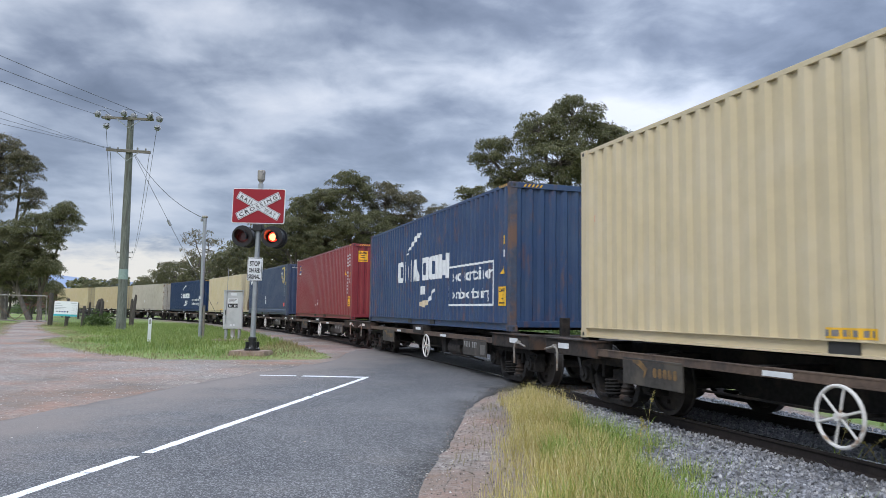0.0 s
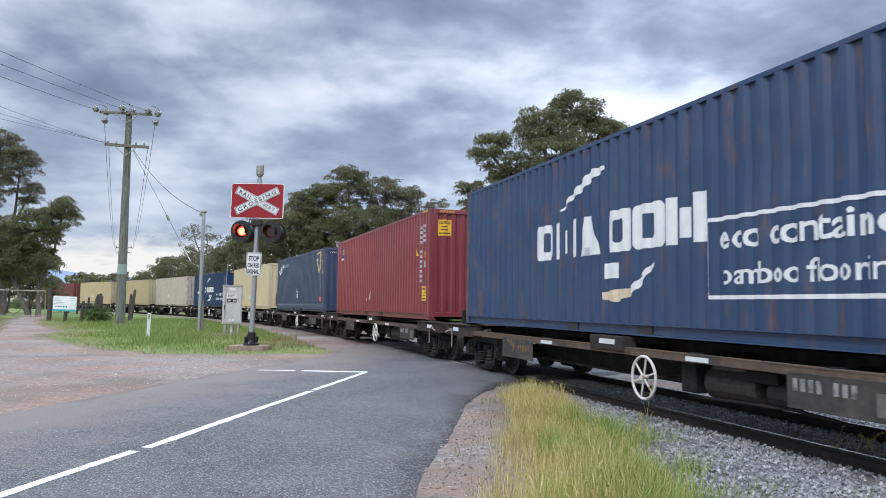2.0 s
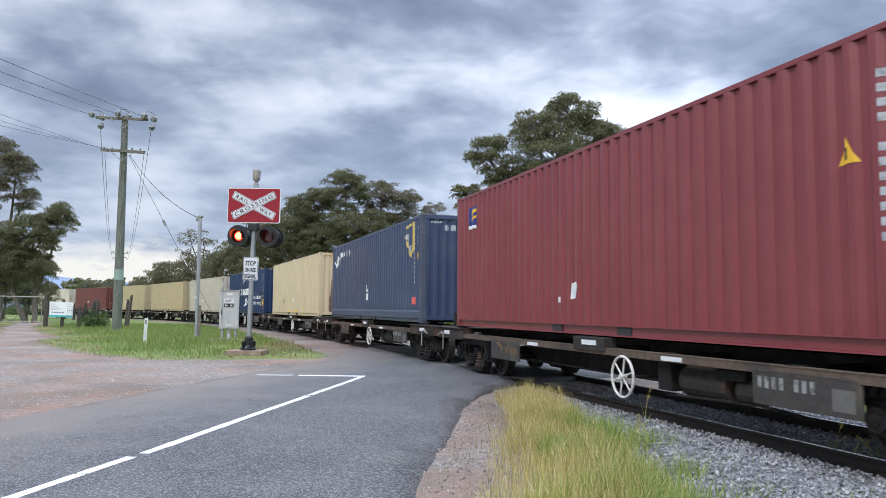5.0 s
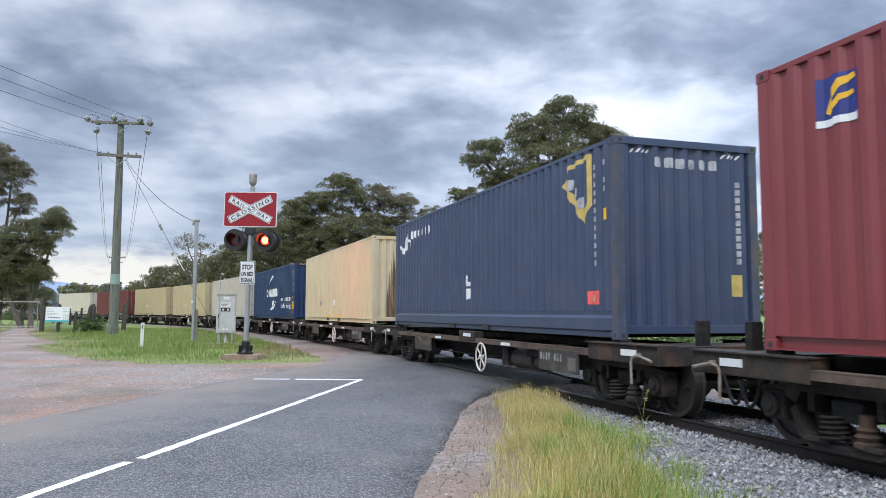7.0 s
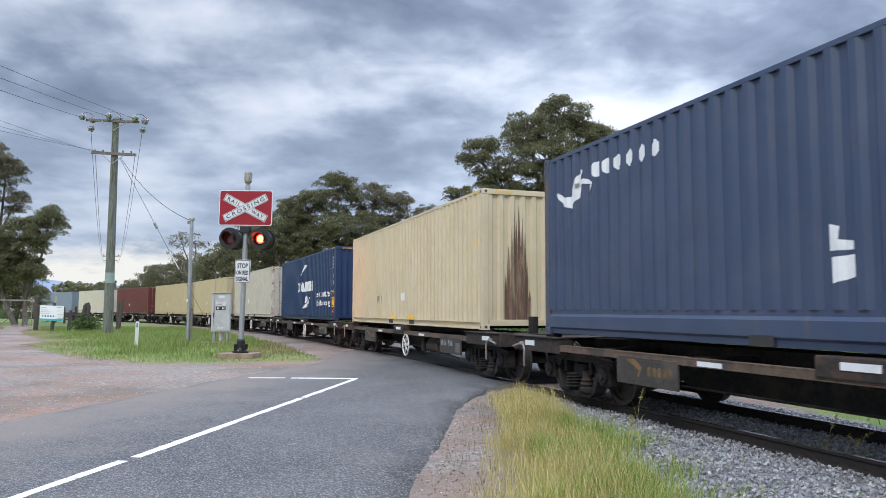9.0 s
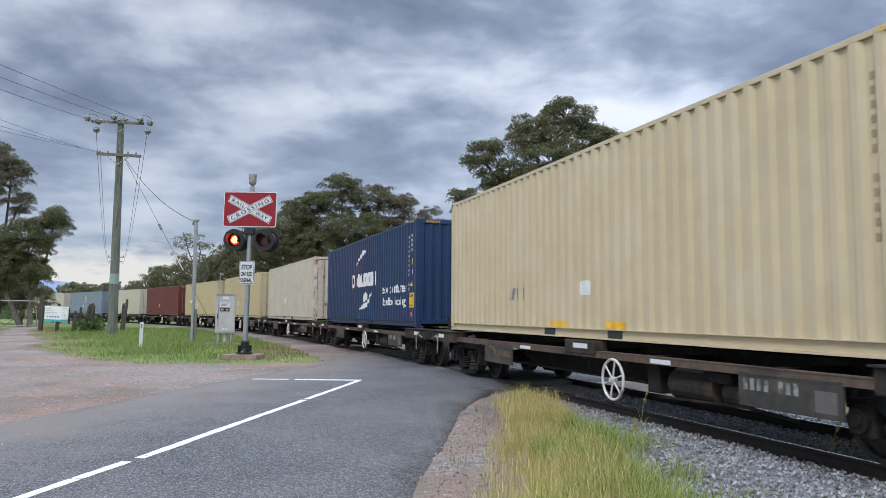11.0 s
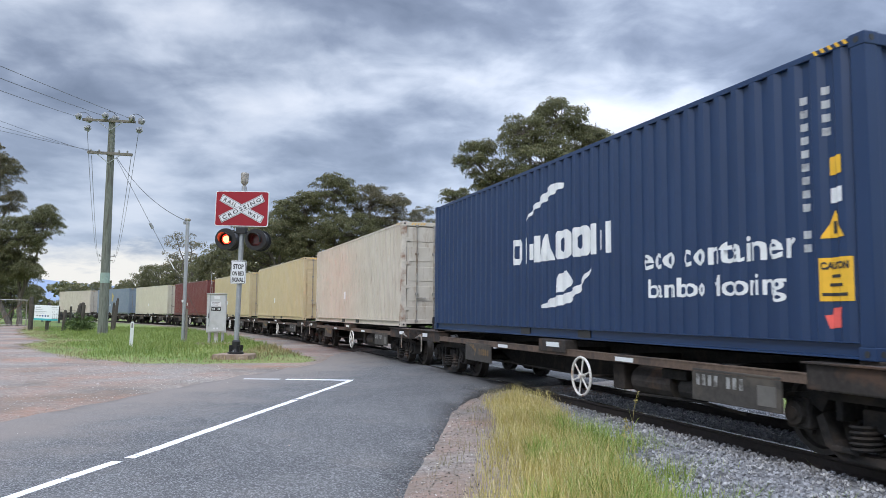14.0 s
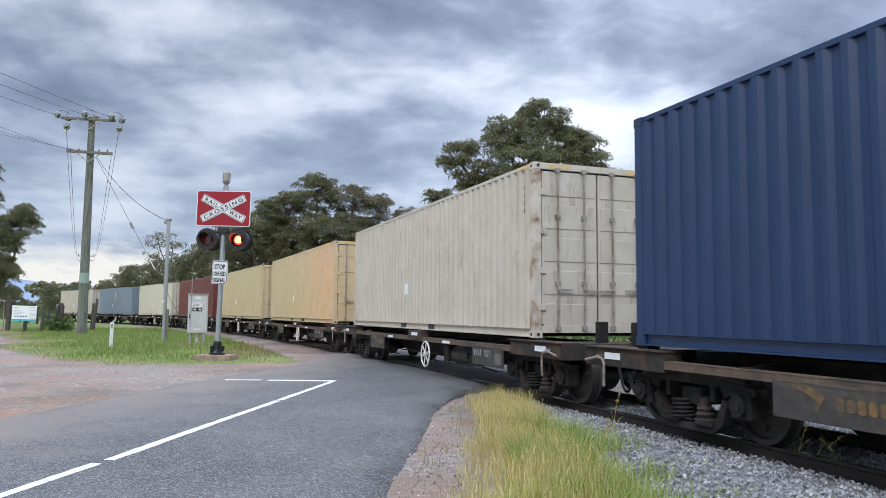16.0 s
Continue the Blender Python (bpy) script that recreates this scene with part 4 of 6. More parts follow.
M["logo_blue"] = mat("blue_logo_ink", (0.02, 0.035, 0.20), 0.5)
M["mark_beige_dark"] = mat("faded_code_ink", (0.34, 0.27, 0.15), 0.6)
M["scuff"] = mat("grey_scuffed_steel", (0.20, 0.19, 0.19), 0.6)
M["stain"] = mat("brown_rust_stain", (0.125, 0.075, 0.048), 0.8, 0, 0.45, 3, 0, (0.42, 0.33, 0.21), 2.2, (0.46, 0.72), stretch=(1, 3, 0.4))


DECK = 0.97


def wagon(wheel=1.42, panel=-3.02):
    """A skeletal container wagon; z 0 is the rails' top, +x its way of travel."""
    w = thing("flat_wagon", "grimy brown steel skeletal container wagon with white handbrake wheel", "railway wagon", "wagons of the train")
    b = B()
    prism(b, [(-6.9, 0.62), (-4.4, 0.62), (-3.4, 0.34), (3.4, 0.34), (4.4, 0.62), (6.9, 0.62), (6.9, 0.90), (-6.9, 0.90)], -0.32, 0.32,
          Matrix(((1, 0, 0, 0), (0, 0, 1, 0), (0, 1, 0, 0), (0, 0, 0, 1))))
    part("centre_sill", b, M["grime"], w)
    for sy in (-1, 1):
        b = B()
        box(b, (0, sy * 1.27, 0.772), (10.9, 0.06, 0.075), 0.006)
        box(b, (0, sy * 1.24, 0.815), (10.9, 0.13, 0.012))
        box(b, (0, sy * 1.24, 0.731), (10.9, 0.13, 0.012))
        part("side_sill", b, M["sill_rust"], w)
        for x, s in ((4.40, 1), (panel, -1)):
            b = B()
            box(b, (x, sy * 1.29, 0.585), (1.36, 0.03, 0.35), 0.006)
            q = part("number_panel", b, M["plate"], w)
            if sy < 0:
                if s > 0:
                    for i in (0, 1, 2, 3, 5, 6, 7):
                        lt = rect(0.06, 0.12)
                        for v in lt.verts:
                            v.co = (x - 0.6 + 0.1 * i + v.co.x, -1.31, 0.58 + v.co.y)
                        part("lettering", lt, M["mark_white_dull"], q)
                    lt = rect(0.26, 0.2)
                    for v in lt.verts:
                        v.co = (x + 0.36 + v.co.x, -1.309, 0.46 + v.co.y)
                    part("data_panel", lt, M["plate_light"], q)
                else:
                    marks = [ribbon([(-0.42, 0.12), (-0.25, 0.10), (-0.1, 0.02), (-0.16, -0.08)], [0.03, 0.09, 0.09, 0.03])]
                    marks += [moved(rect(0.085, 0.12, 0, 0.02), 0.06 + i * 0.11, -0.06) for i in range(5)]
                    for lt in marks:
                        for v in lt.verts:
                            v.co = (x + v.co.x, -1.31, 0.60 + v.co.y)
                        part("logo_block", lt, M["logo_worn"], q)
        for x in (2.3, -1.75):
            b = B()
            box(b, (x, sy * 1.305, 0.765), (0.42, 0.012, 0.055))
            part("reflector", b, M["mark_white"], w)
        b = B()
        box(b, (0.25, sy * 1.22, 0.86), (0.92, 0.22, 0.20), 0.015)
        q = part("container_bracket", b, M["sill"], w)
        b = B()
        box(b, (0.3, sy * 1.335, 0.88), (0.42, 0.012, 0.07))
        part("reflector", b, M["mark_white"], q)
        for sx in (-1, 1):
            b = B()
            box(b, (sx * 6.28, sy * 1.18, 0.80), (1.75, 0.26, 0.24), 0.02)
            box(b, (sx * 6.28, sy * 1.18, 0.928), (1.79, 0.34, 0.02), 0.004)
            q = part("end_platform", b, M["sill"], w)
            b = B()
            box(b, (sx * 6.5, sy * 1.316, 0.82), (0.36, 0.012, 0.085))
            part("reflector", b, M["mark_white"], q)
            b = B()
            box(b, (sx * 6.0, sy * 1.10, 0.95), (0.22, 0.18, 0.045), 0.01)
            part("twist_lock", b, M["grime"], w)
            b = B()
            for p, q in (((7.10, 0.74), (6.78, 0.80)), ((6.78, 0.80), (6.66, 0.77)), ((6.66, 0.77), (6.63, 0.70)), ((6.63, 0.70), (6.64, 0.42))):
                rod(b, (sx * p[0], sy * 1.36, p[1]), (sx * q[0], sy * 1.36, q[1]), 0.018, 8)
            rod(b, (sx * 6.78, sy * 1.28, 0.80), (sx * 6.78, sy * 1.37, 0.80), 0.03, 8)
            part("shunter_rail", b, M["galv_dull"], w, "bent pale shunter's grab rail")
    for sx in (-1, 1):
        b = B()
        box(b, (sx * 7.14, 0, 0.80), (0.08, 2.62, 0.25), 0.012)
        box(b, (sx * 6.6, 0, 0.89), (1.0, 2.2, 0.05))
        part("headstock", b, M["sill"], w)
        b = B()
        box(b, (sx * 7.30, 0.0, 0.72), (0.50, 0.14, 0.16), 0.02)
        box(b, (sx * 7.47, 0.04 * sx, 0.72), (0.16, 0.30, 0.26), 0.04)
        part("coupler", b, M["grime"], w)
        b = B()
        pts = [Vector((sx * (7.16 + 0.36 * t), -0.35 + 0.05 * sx * t, 0.66 - 0.45 * math.sin(math.pi * t * 0.9))) for t in np.linspace(0, 1, 7)]
        for p, q in zip(pts, pts[1:]):
            rod(b, p, q, 0.022, 8)
        part("brake_hose", b, M["black"], w)
        for sy in (-1, 1):
            b = B()
            box(b, (sx * 7.05, sy * 0.55, 1.05), (0.12, 0.16, 0.40), 0.015)
            part("end_stop", b, M["grime"], w)
    for x in (-4.2, -2.1, 0.25, 2.1, 4.2):
        b = B()
        box(b, (x, 0, 0.76), (0.14, 2.5, 0.14), 0.008)
        part("cross_bearer", b, M["grime"], w)
    b = B()
    rod(b, (2.25, -0.98, 0.50), (3.1, -0.98, 0.50), 0.19, 16)
    part("air_reservoir", b, M["sill"], w)
    b = B()
    rod(b, (3.3, -1.05, 0.48), (3.6, -1.05, 0.48), 0.14, 14)
    box(b, (3.2, -1.05, 0.64), (0.5, 0.26, 0.12), 0.02)
    rod(b, (1.9, -1.1, 0.30), (3.6, -1.12, 0.36), 0.018, 6)
    rod(b, (3.6, -1.12, 0.36), (4.3, -1.05, 0.30), 0.018, 6)
    part("brake_cylinder", b, M["grime"], w)
    b = B()
    box(b, (1.95, -1.05, 0.55), (0.28, 0.24, 0.40), 0.02)
    part("brake_valve", b, M["grime"], w)
    b = B()
    rod(b, (-3.5, -0.9, 0.42), (3.6, -0.9, 0.42), 0.016, 6)
    rod(b, (wheel, -1.45, 0.48), (wheel, -0.9, 0.48), 0.02, 8)
    part("brake_rod", b, M["grime"], w)
    b = B()
    ring(b, (wheel, -1.45, 0.48), (0, 1, 0), 0.265, 0.018)
    rod(b, (wheel, -1.49, 0.48), (wheel, -1.40, 0.48), 0.035, 12)
    hw = part("handbrake_wheel", b, M["handwheel"], w, "white six-spoked handbrake wheel")
    for i in range(6):
        a = math.pi / 3 * i + 0.3
        b = B()
        rod(b, (wheel, -1.45, 0.48), (wheel + 0.265 * math.cos(a), -1.45, 0.48 + 0.265 * math.sin(a)), 0.012, 6)
        part("spoke", b, M["handwheel"], hw)
    bogie(w, 5.95)
    bogie(w, -5.25)
    return w


def bogie(w, x):
    b = B()
    box(b, (0, 0, 0.44), (0.36, 2.1, 0.20), 0.03)
    g = part("bogie", b, M["grime"], w, "grimy black cast steel bogie with coil springs")
    g.location = (x, 0, 0)
    for sy in (-1, 1):
        b = B()
        mm = Matrix(((1, 0, 0, 0), (0, 0, 1, sy * 1.0), (0, 1, 0, 0), (0, 0, 0, 1)))
        # arched top member that drops to a pedestal over each axle
        prism(b, [(-1.06, 0.52), (-0.72, 0.52), (-0.60, 0.46), (-0.52, 0.58), (0.52, 0.58), (0.60, 0.46), (0.72, 0.52), (1.06, 0.52), (1.06, 0.60), (0.78, 0.63), (0.5, 0.70), (-0.5, 0.70), (-0.78, 0.63), (-1.06, 0.60)], -0.08, 0.08, mm)
        # spring basket slung between the wheels
        prism(b, [(-0.40, 0.06), (0.40, 0.06), (0.56, 0.16), (0.66, 0.40), (0.58, 0.46), (0.48, 0.22), (0.36, 0.13), (-0.36, 0.13), (-0.48, 0.22), (-0.58, 0.46), (-0.66, 0.40), (-0.56, 0.16)], -0.09, 0.09, mm)
        for s in (-1, 1):
            box(b, (s * 0.40, sy * 1.0, 0.50), (0.08, 0.16, 0.20), 0.015)
            box(b, (s * 0.30, sy * 1.10, 0.155), (0.30, 0.06, 0.05), 0.012)
        part("side_frame", b, M["grime"], g)
        for s in (-1, 1):
            b = B()
            box(b, (s * 0.875, sy * 1.0, 0.42), (0.30, 0.22, 0.30), 0.03)
            rod(b, (s * 0.875, sy * 1.08, 0.42), (s * 0.875, sy * 1.16, 0.42), 0.115, 14)
            rod(b, (s * 0.875, sy * 1.16, 0.42), (s * 0.875, sy * 1.18, 0.42), 0.06, 10)
            part("axle_box", b, M["grime"], g)
        b = B()
        lathe(b, [(0.05, 0.13), (0.12, 0.15), (0.125, 0.19), (0.09, 0.21), (0.115, 0.25), (0.08, 0.28), (0.10, 0.31), (0.07, 0.34), (0.07, 0.44), (0.03, 0.45)], 16, Matrix.Translation((0.21, sy * 1.02, 0)))
        part("damper", b, M["sill"], g, "ribbed rusty damper beside the spring")
        for s in (-0.16,):
            b = B()
            turns, seg, r = 5, 12, 0.13
            pts = [Vector((s + r * math.cos(2 * math.pi * i / seg), sy * 1.02 + r * math.sin(2 * math.pi * i / seg), 0.15 + 0.24 * i / (turns * seg))) for i in range(turns * seg + 1)]
            rows = []
            for i, p in enumerate(pts):
                a = 2 * math.pi * i / seg
                out = Vector((math.cos(a), math.sin(a), 0))
                rows.append([b.verts.new(p + out * 0.019 * math.cos(k) + Vector((0, 0, 0.019 * math.sin(k)))) for k in (0, 1.57, 3.14, 4.71)])
            for p, q in zip(rows, rows[1:]):
                for k in range(4):
                    b.faces.new((p[k], p[(k + 1) % 4], q[(k + 1) % 4], q[k]))
            part("coil_spring", b, M["grime"], g)
    for s in (-1, 1):
        b = B()
        for sy in (-1, 1):
            lathe(b, [(0.10, -0.07), (0.10, -0.06), (0.14, -0.05), (0.34, -0.025), (0.36, -0.06), (0.415, -0.065), (0.420, 0.05), (0.44, 0.062), (0.44, 0.085), (0.36, 0.085), (0.34, 0.03), (0.12, 0.06), (0.10, 0.08)], 32,
                  Matrix.Translation((0, sy * 0.76, 0)) @ Matrix.Rotation(sy * math.pi / 2, 4, "X"))
        rod(b, (0, -1.05, 0), (0, 1.05, 0), 0.075, 12)
        for sy in (-1, 1):
            for k in range(4):
                a = k * math.pi / 2
                rod(b, (0.24 * math.cos(a), sy * 0.80, 0.24 * math.sin(a)), (0.24 * math.cos(a), sy * 0.845, 0.24 * math.sin(a)), 0.03, 8)
        ws = part("wheelset", b, M["rim"], g, "worn steel wheels on one axle")
        ws.location = (s * 0.875, 0, 0.42)
        b = B()
        box(b, (s * 0.40, 0, 0.36), (0.10, 1.8, 0.10), 0.02)
        part("brake_beam", b, M["grime"], g)
    return g


M["mark_white_dull"] = mat("dusty_white_lettering", (0.30, 0.30, 0.29), 0.7, base2=(0.10, 0.095, 0.085), scale2=9, edge=(0.45, 0.6))
M["plate_light"] = mat("dusty_pale_panel", (0.13, 0.122, 0.11), 0.75)
M["logo_worn"] = mat("worn_ochre_logo", (0.20, 0.115, 0.04), 0.8, base2=(0.085, 0.065, 0.045), scale2=6, edge=(0.42, 0.62))

CONTAINERS = make_containers()
WAGONS = [wagon(-0.83, -4.02), wagon()]
for _k in range(2, 13):
    WAGONS.append(copy_thing(WAGONS[1], Matrix()))


# ---- beside the line ----
def signal():
    s = thing("crossing_signal", "red and white crossing sign with two flashing lamps on a pole", "level crossing signal", m=pose(-5.79, 23.3, 0, 0, 1.2, -6.9))
    b = B()
    rod(b, (0, 0, 0.3), (0, 0, 5.28), 0.078, 20)
    part("pole", b, M["galv"], s)
    b = B()
    lathe(b, [(0.24, 0.15), (0.24, 0.20), (0.15, 0.22), (0.12, 0.30), (0.125, 0.52), (0.10, 0.56)], 16)
    for i in range(4):
        a = math.pi / 4 + i * math.pi / 2
        box(b, (0.15 * math.cos(a), 0.15 * math.sin(a), 0.30), (0.14, 0.04, 0.22), 0.01, Matrix.Rotation(a, 4, "Z"))
    part("base_socket", b, M["black"], s)
    for i in range(4):
        a = i * math.pi / 2
        b = B()
        rod(b, (0.2 * math.cos(a), 0.2 * math.sin(a), 0.18), (0.2 * math.cos(a), 0.2 * math.sin(a), 0.25), 0.022, 6)
        part("bolt", b, M["galv"], s)
    # bell
    b = B()
    lathe(b, [(0.05, 5.24), (0.05, 5.32), (0.10, 5.38), (0.115, 5.42), (0.12, 5.66), (0.105, 5.70)], 20)
    part("bell", b, M["galv_dull"], s, "grey warning bell on the pole's top")
    # boards
    W, H, Z = 1.69, 1.09, 4.57
    flat = Matrix(((1, 0, 0, 0), (0, 0, 1, -0.10), (0, 1, 0, Z), (0, 0, 0, 1)))

    def rounded(w, h, r, n=5):
        pts = []
        for cx, cy, a0 in ((w / 2 - r, h / 2 - r, 0), (-w / 2 + r, h / 2 - r, 90), (-w / 2 + r, -h / 2 + r, 180), (w / 2 - r, -h / 2 + r, 270)):
            pts += [(cx + r * math.cos(radians(a0 + 90 * i / n)), cy + r * math.sin(radians(a0 + 90 * i / n))) for i in range(n + 1)]
        return pts

    b = B()
    prism(b, rounded(W, H, 0.07), -0.012, 0.012, flat)
    brd = part("crossing_board", b, M["sign_white"], s, "red crossing board with a white border and crossbuck")
    b = B()
    prism(b, rounded(W - 0.05, H - 0.05, 0.055), -0.018, -0.013, flat)
    part("red_field", b, M["sign_red"], brd)
    tilt = math.atan2(0.70, 1.38)
    for sg in (1, -1):
        m2 = flat @ Matrix.Rotation(sg * tilt, 4, "Z")
        for nm, w, h, d, mt in (("arm", 1.50, 0.235, -0.022, "sign_white"), ("arm_border", 1.465, 0.205, -0.025, "mark_hole_black"), ("arm_face", 1.435, 0.178, -0.028, "sign_white")):
            b = B()
            d = d - (0.010 if sg > 0 else 0)
            prism(b, rounded(w, h, 0.012, 2), d - 0.002, d, m2)
            part(nm, b, M[mt], brd)
        for txt, x, w in ((("CROSSING", -0.66, 1.32),) if sg > 0 else (("RAIL", -0.64, 0.46), ("WAY", 0.22, 0.42))):
            t = words(txt, 0.165, 0, 0.004, 1.35)
            xs = [v.co.x for v in t.verts]
            k = w / (max(xs) - min(xs))
            for v in t.verts:
                v.co = m2 @ Vector((x + v.co.x * k, v.co.y - 0.058, -0.033 - (0.010 if sg > 0 else 0)))
            part("lettering", t, M["mark_hole_black"], brd, "black letters " + txt)
    # stop sign
    f2 = Matrix(((1, 0, 0, -0.01), (0, 0, 1, -0.10), (0, 1, 0, 2.62), (0, 0, 0, 1)))
    b = B()
    prism(b, rounded(0.48, 0.71, 0.04), -0.01, 0.01, f2)
    st = part("stop_board", b, M["sign_white"], s, "white board saying stop on red signal")
    b = B()
    prism(b, rounded(0.455, 0.685, 0.035), -0.014, -0.011, f2)
    part("black_border", b, M["mark_hole_black"], st)
    b = B()
    prism(b, rounded(0.425, 0.655, 0.03), -0.018, -0.015, f2)
    part("white_field", b, M["sign_white"], st)
    for txt, z, w, h in (("STOP", 0.10, 0.33, 0.20), ("ON RED", -0.10, 0.375, 0.175), ("SIGNAL", -0.29, 0.375, 0.175)):
        t = words(txt, h, w, 0.007)
        for v in t.verts:
            v.co = f2 @ Vector((v.co.x - w / 2, v.co.y + z, -0.022))
        part("lettering", t, M["mark_hole_black"], st, "black words " + txt)
    b = B()
    for z in (4.25, 4.85, 2.45, 2.8):
        box(b, (0, -0.05, z), (0.22, 0.10, 0.05), 0.008)
    part("bracket", b, M["galv"], s)
    b = B()
    box(b, (0, -0.02, 3.90), (0.30, 0.26, 0.22), 0.03)
    rod(b, (-0.48, 0, 3.86), (0.48, 0, 3.86), 0.035, 12)
    part("lamp_bracket", b, M["black"], s)
    lamps = []
    for sx, fy in ((-1, 1), (1, 1), (-1, -1), (1, -1)):
        c = Vector((sx * 0.475, -0.06 if fy > 0 else 0.36, 3.63))
        lie = Matrix.Translation(c) @ Matrix.Rotation(0 if fy > 0 else math.pi, 4, "Z") @ Matrix.Rotation(math.pi / 2, 4, "X")
        b = B()
        # open drum with a deep hood and a background disc
        lathe(b, [(0.05, -0.30), (0.24, -0.30), (0.27, -0.10), (0.27, 0.02), (0.33, 0.03), (0.33, 0.05), (0.205, 0.05), (0.205, -0.24), (0.02, -0.24)], 32, lie)
        h = part("lamp_housing", b, M["black"], s, "round black lamp housing with background disc")
        b = B()
        n = 20
        rows = []
        for i in range(n + 1):
            a = radians(-25 + 230 * i / n)
            reach = 0.30 * (0.55 + 0.45 * math.sin(max(0, min(math.pi, a))))
            rows.append([b.verts.new(lie @ Vector((r * math.cos(a), r * math.sin(a), z))) for r, z in ((0.198, 0.04), (0.19, 0.05 + reach), (0.182, 0.05 + reach), (0.19, 0.04))])
        for p, q in zip(rows, rows[1:]):
            for k in range(4):
                b.faces.new((p[k], p[(k + 1) % 4], q[(k + 1) % 4], q[k]))
        b.faces.new(rows[0][::-1])
        b.faces.new(rows[-1])
        bmesh.ops.recalc_face_normals(b, faces=b.faces[:])
        part("hood", b, M["black"], h)
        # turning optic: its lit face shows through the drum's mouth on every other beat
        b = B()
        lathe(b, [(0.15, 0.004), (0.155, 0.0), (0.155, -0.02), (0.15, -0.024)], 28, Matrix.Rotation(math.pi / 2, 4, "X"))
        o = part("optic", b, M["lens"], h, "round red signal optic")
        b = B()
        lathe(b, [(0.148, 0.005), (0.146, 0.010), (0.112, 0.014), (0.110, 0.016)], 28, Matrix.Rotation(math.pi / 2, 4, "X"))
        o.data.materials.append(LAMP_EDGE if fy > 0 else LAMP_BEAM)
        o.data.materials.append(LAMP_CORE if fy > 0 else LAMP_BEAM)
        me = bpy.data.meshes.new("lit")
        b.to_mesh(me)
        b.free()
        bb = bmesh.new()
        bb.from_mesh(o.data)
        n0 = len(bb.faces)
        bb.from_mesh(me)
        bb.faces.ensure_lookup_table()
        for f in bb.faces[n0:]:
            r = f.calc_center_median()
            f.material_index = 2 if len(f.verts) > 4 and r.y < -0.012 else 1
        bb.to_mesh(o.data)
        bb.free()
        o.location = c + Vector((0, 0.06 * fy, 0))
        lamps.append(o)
    # footing
    b = B()
    prism(b, [(-0.58, -0.48), (0.58, -0.48), (0.58, 0.48), (-0.58, 0.48)], -0.15, 0.14, Matrix())
    for v in b.verts:
        if v.co.z > 0:
            v.co.x *= 0.93
            v.co.y *= 0.9
    bmesh.ops.bevel(b, geom=[e for e in b.edges], offset=0.02, segments=2, affect="EDGES")
    f = obj("concrete_footing", b, M["concrete"])
    f.matrix_world = pose(-5.82, 23.32, 0, 0, 0, -4)
    tagged(f, "brown-stained concrete footing block under the crossing signal", "concrete block")
    return lamps


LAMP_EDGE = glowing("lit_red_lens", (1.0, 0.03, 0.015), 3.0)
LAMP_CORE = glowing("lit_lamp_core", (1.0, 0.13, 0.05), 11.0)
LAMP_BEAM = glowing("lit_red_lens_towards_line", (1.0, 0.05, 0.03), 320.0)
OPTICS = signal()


def cabinet():
    c = thing("signal_cabinet", "pale grey steel trackside cabinet on a legged stand", "equipment cabinet", m=pose(-9.2, 33.5, 0, 0, 0, 12))
    b = B()
    box(b, (0, 0, 1.32), (0.80, 0.62, 1.66), 0.015)
    box(b, (0, -0.02, 2.165), (0.84, 0.68, 0.03), 0.008)
    part("body", b, M["grey_paint"], c)
    b = B()
    box(b, (0, -0.318, 1.32), (0.72, 0.02, 1.56), 0.01)
    d = part("door", b, M["grey_paint"], c)
    b = B()
    box(b, (-0.31, -0.345, 1.2), (0.03, 0.04, 0.22), 0.008)
    part("handle", b, M["black"], d)
    for x, z, w, h, mt in ((0.02, 2.0, 0.24, 0.11, "sign_white"), (-0.02, 1.72, 0.42, 0.20, "sign_white"), (-0.01, 1.50, 0.40, 0.16, "mark_hole_black"), (-0.07, 0.66, 0.07, 0.07, "sign_white"), (0.06, 0.66, 0.07, 0.07, "sign_white")):
        b = B()
        box(b, (x, -0.332, z), (w, 0.008, h))
        q = part("plate", b, M[mt], d)
        if mt == "mark_hole_black":
            t = bars(6, 0.035, 0.08, 0.018, 2)
            for v in t.verts:
                v.co = (x - 0.15 + v.co.x, -0.340, z - 0.04 + v.co.y)
            part("lettering", t, M["sign_white"], q)
        elif w > 0.3:
            t = joined(*[moved(rect(0.34 - 0.05 * i, 0.022), 0, -0.055 * i) for i in range(3)])
            for v in t.verts:
                v.co = (x - 0.17 + v.co.x, -0.340, z + 0.05 + v.co.y)
            part("lettering", t, M["scuff"], q)
    for x in (-0.28, 0.28):
        for y in (-0.22, 0.22):
            b = B()
            box(b, (x, y, 0.25), (0.10, 0.08, 0.52), 0.01)
            part("leg", b, M["galv"], c)
    b = B()
    rod(b, (0.0, 0, 0.0), (0.0, 0, 0.5), 0.09, 12)
    part("cable_duct", b, M["sign_white"], c)
    b = B()
    rod(b, (-0.30, -0.36, 0.75), (-0.24, -0.34, 3.1), 0.012, 6)
    part("aerial", b, M["galv"], c)
    b = B()
    box(b, (0.1, -0.05, 0.0), (1.9, 1.3, 0.08), 0.015)
    s = obj("concrete_slab", b, M["concrete"])
    s.matrix_world = pose(-9.2, 33.5, 0, 0, 0, 12)
    tagged(s, "pale concrete slab under the trackside cabinet", "concrete slab")


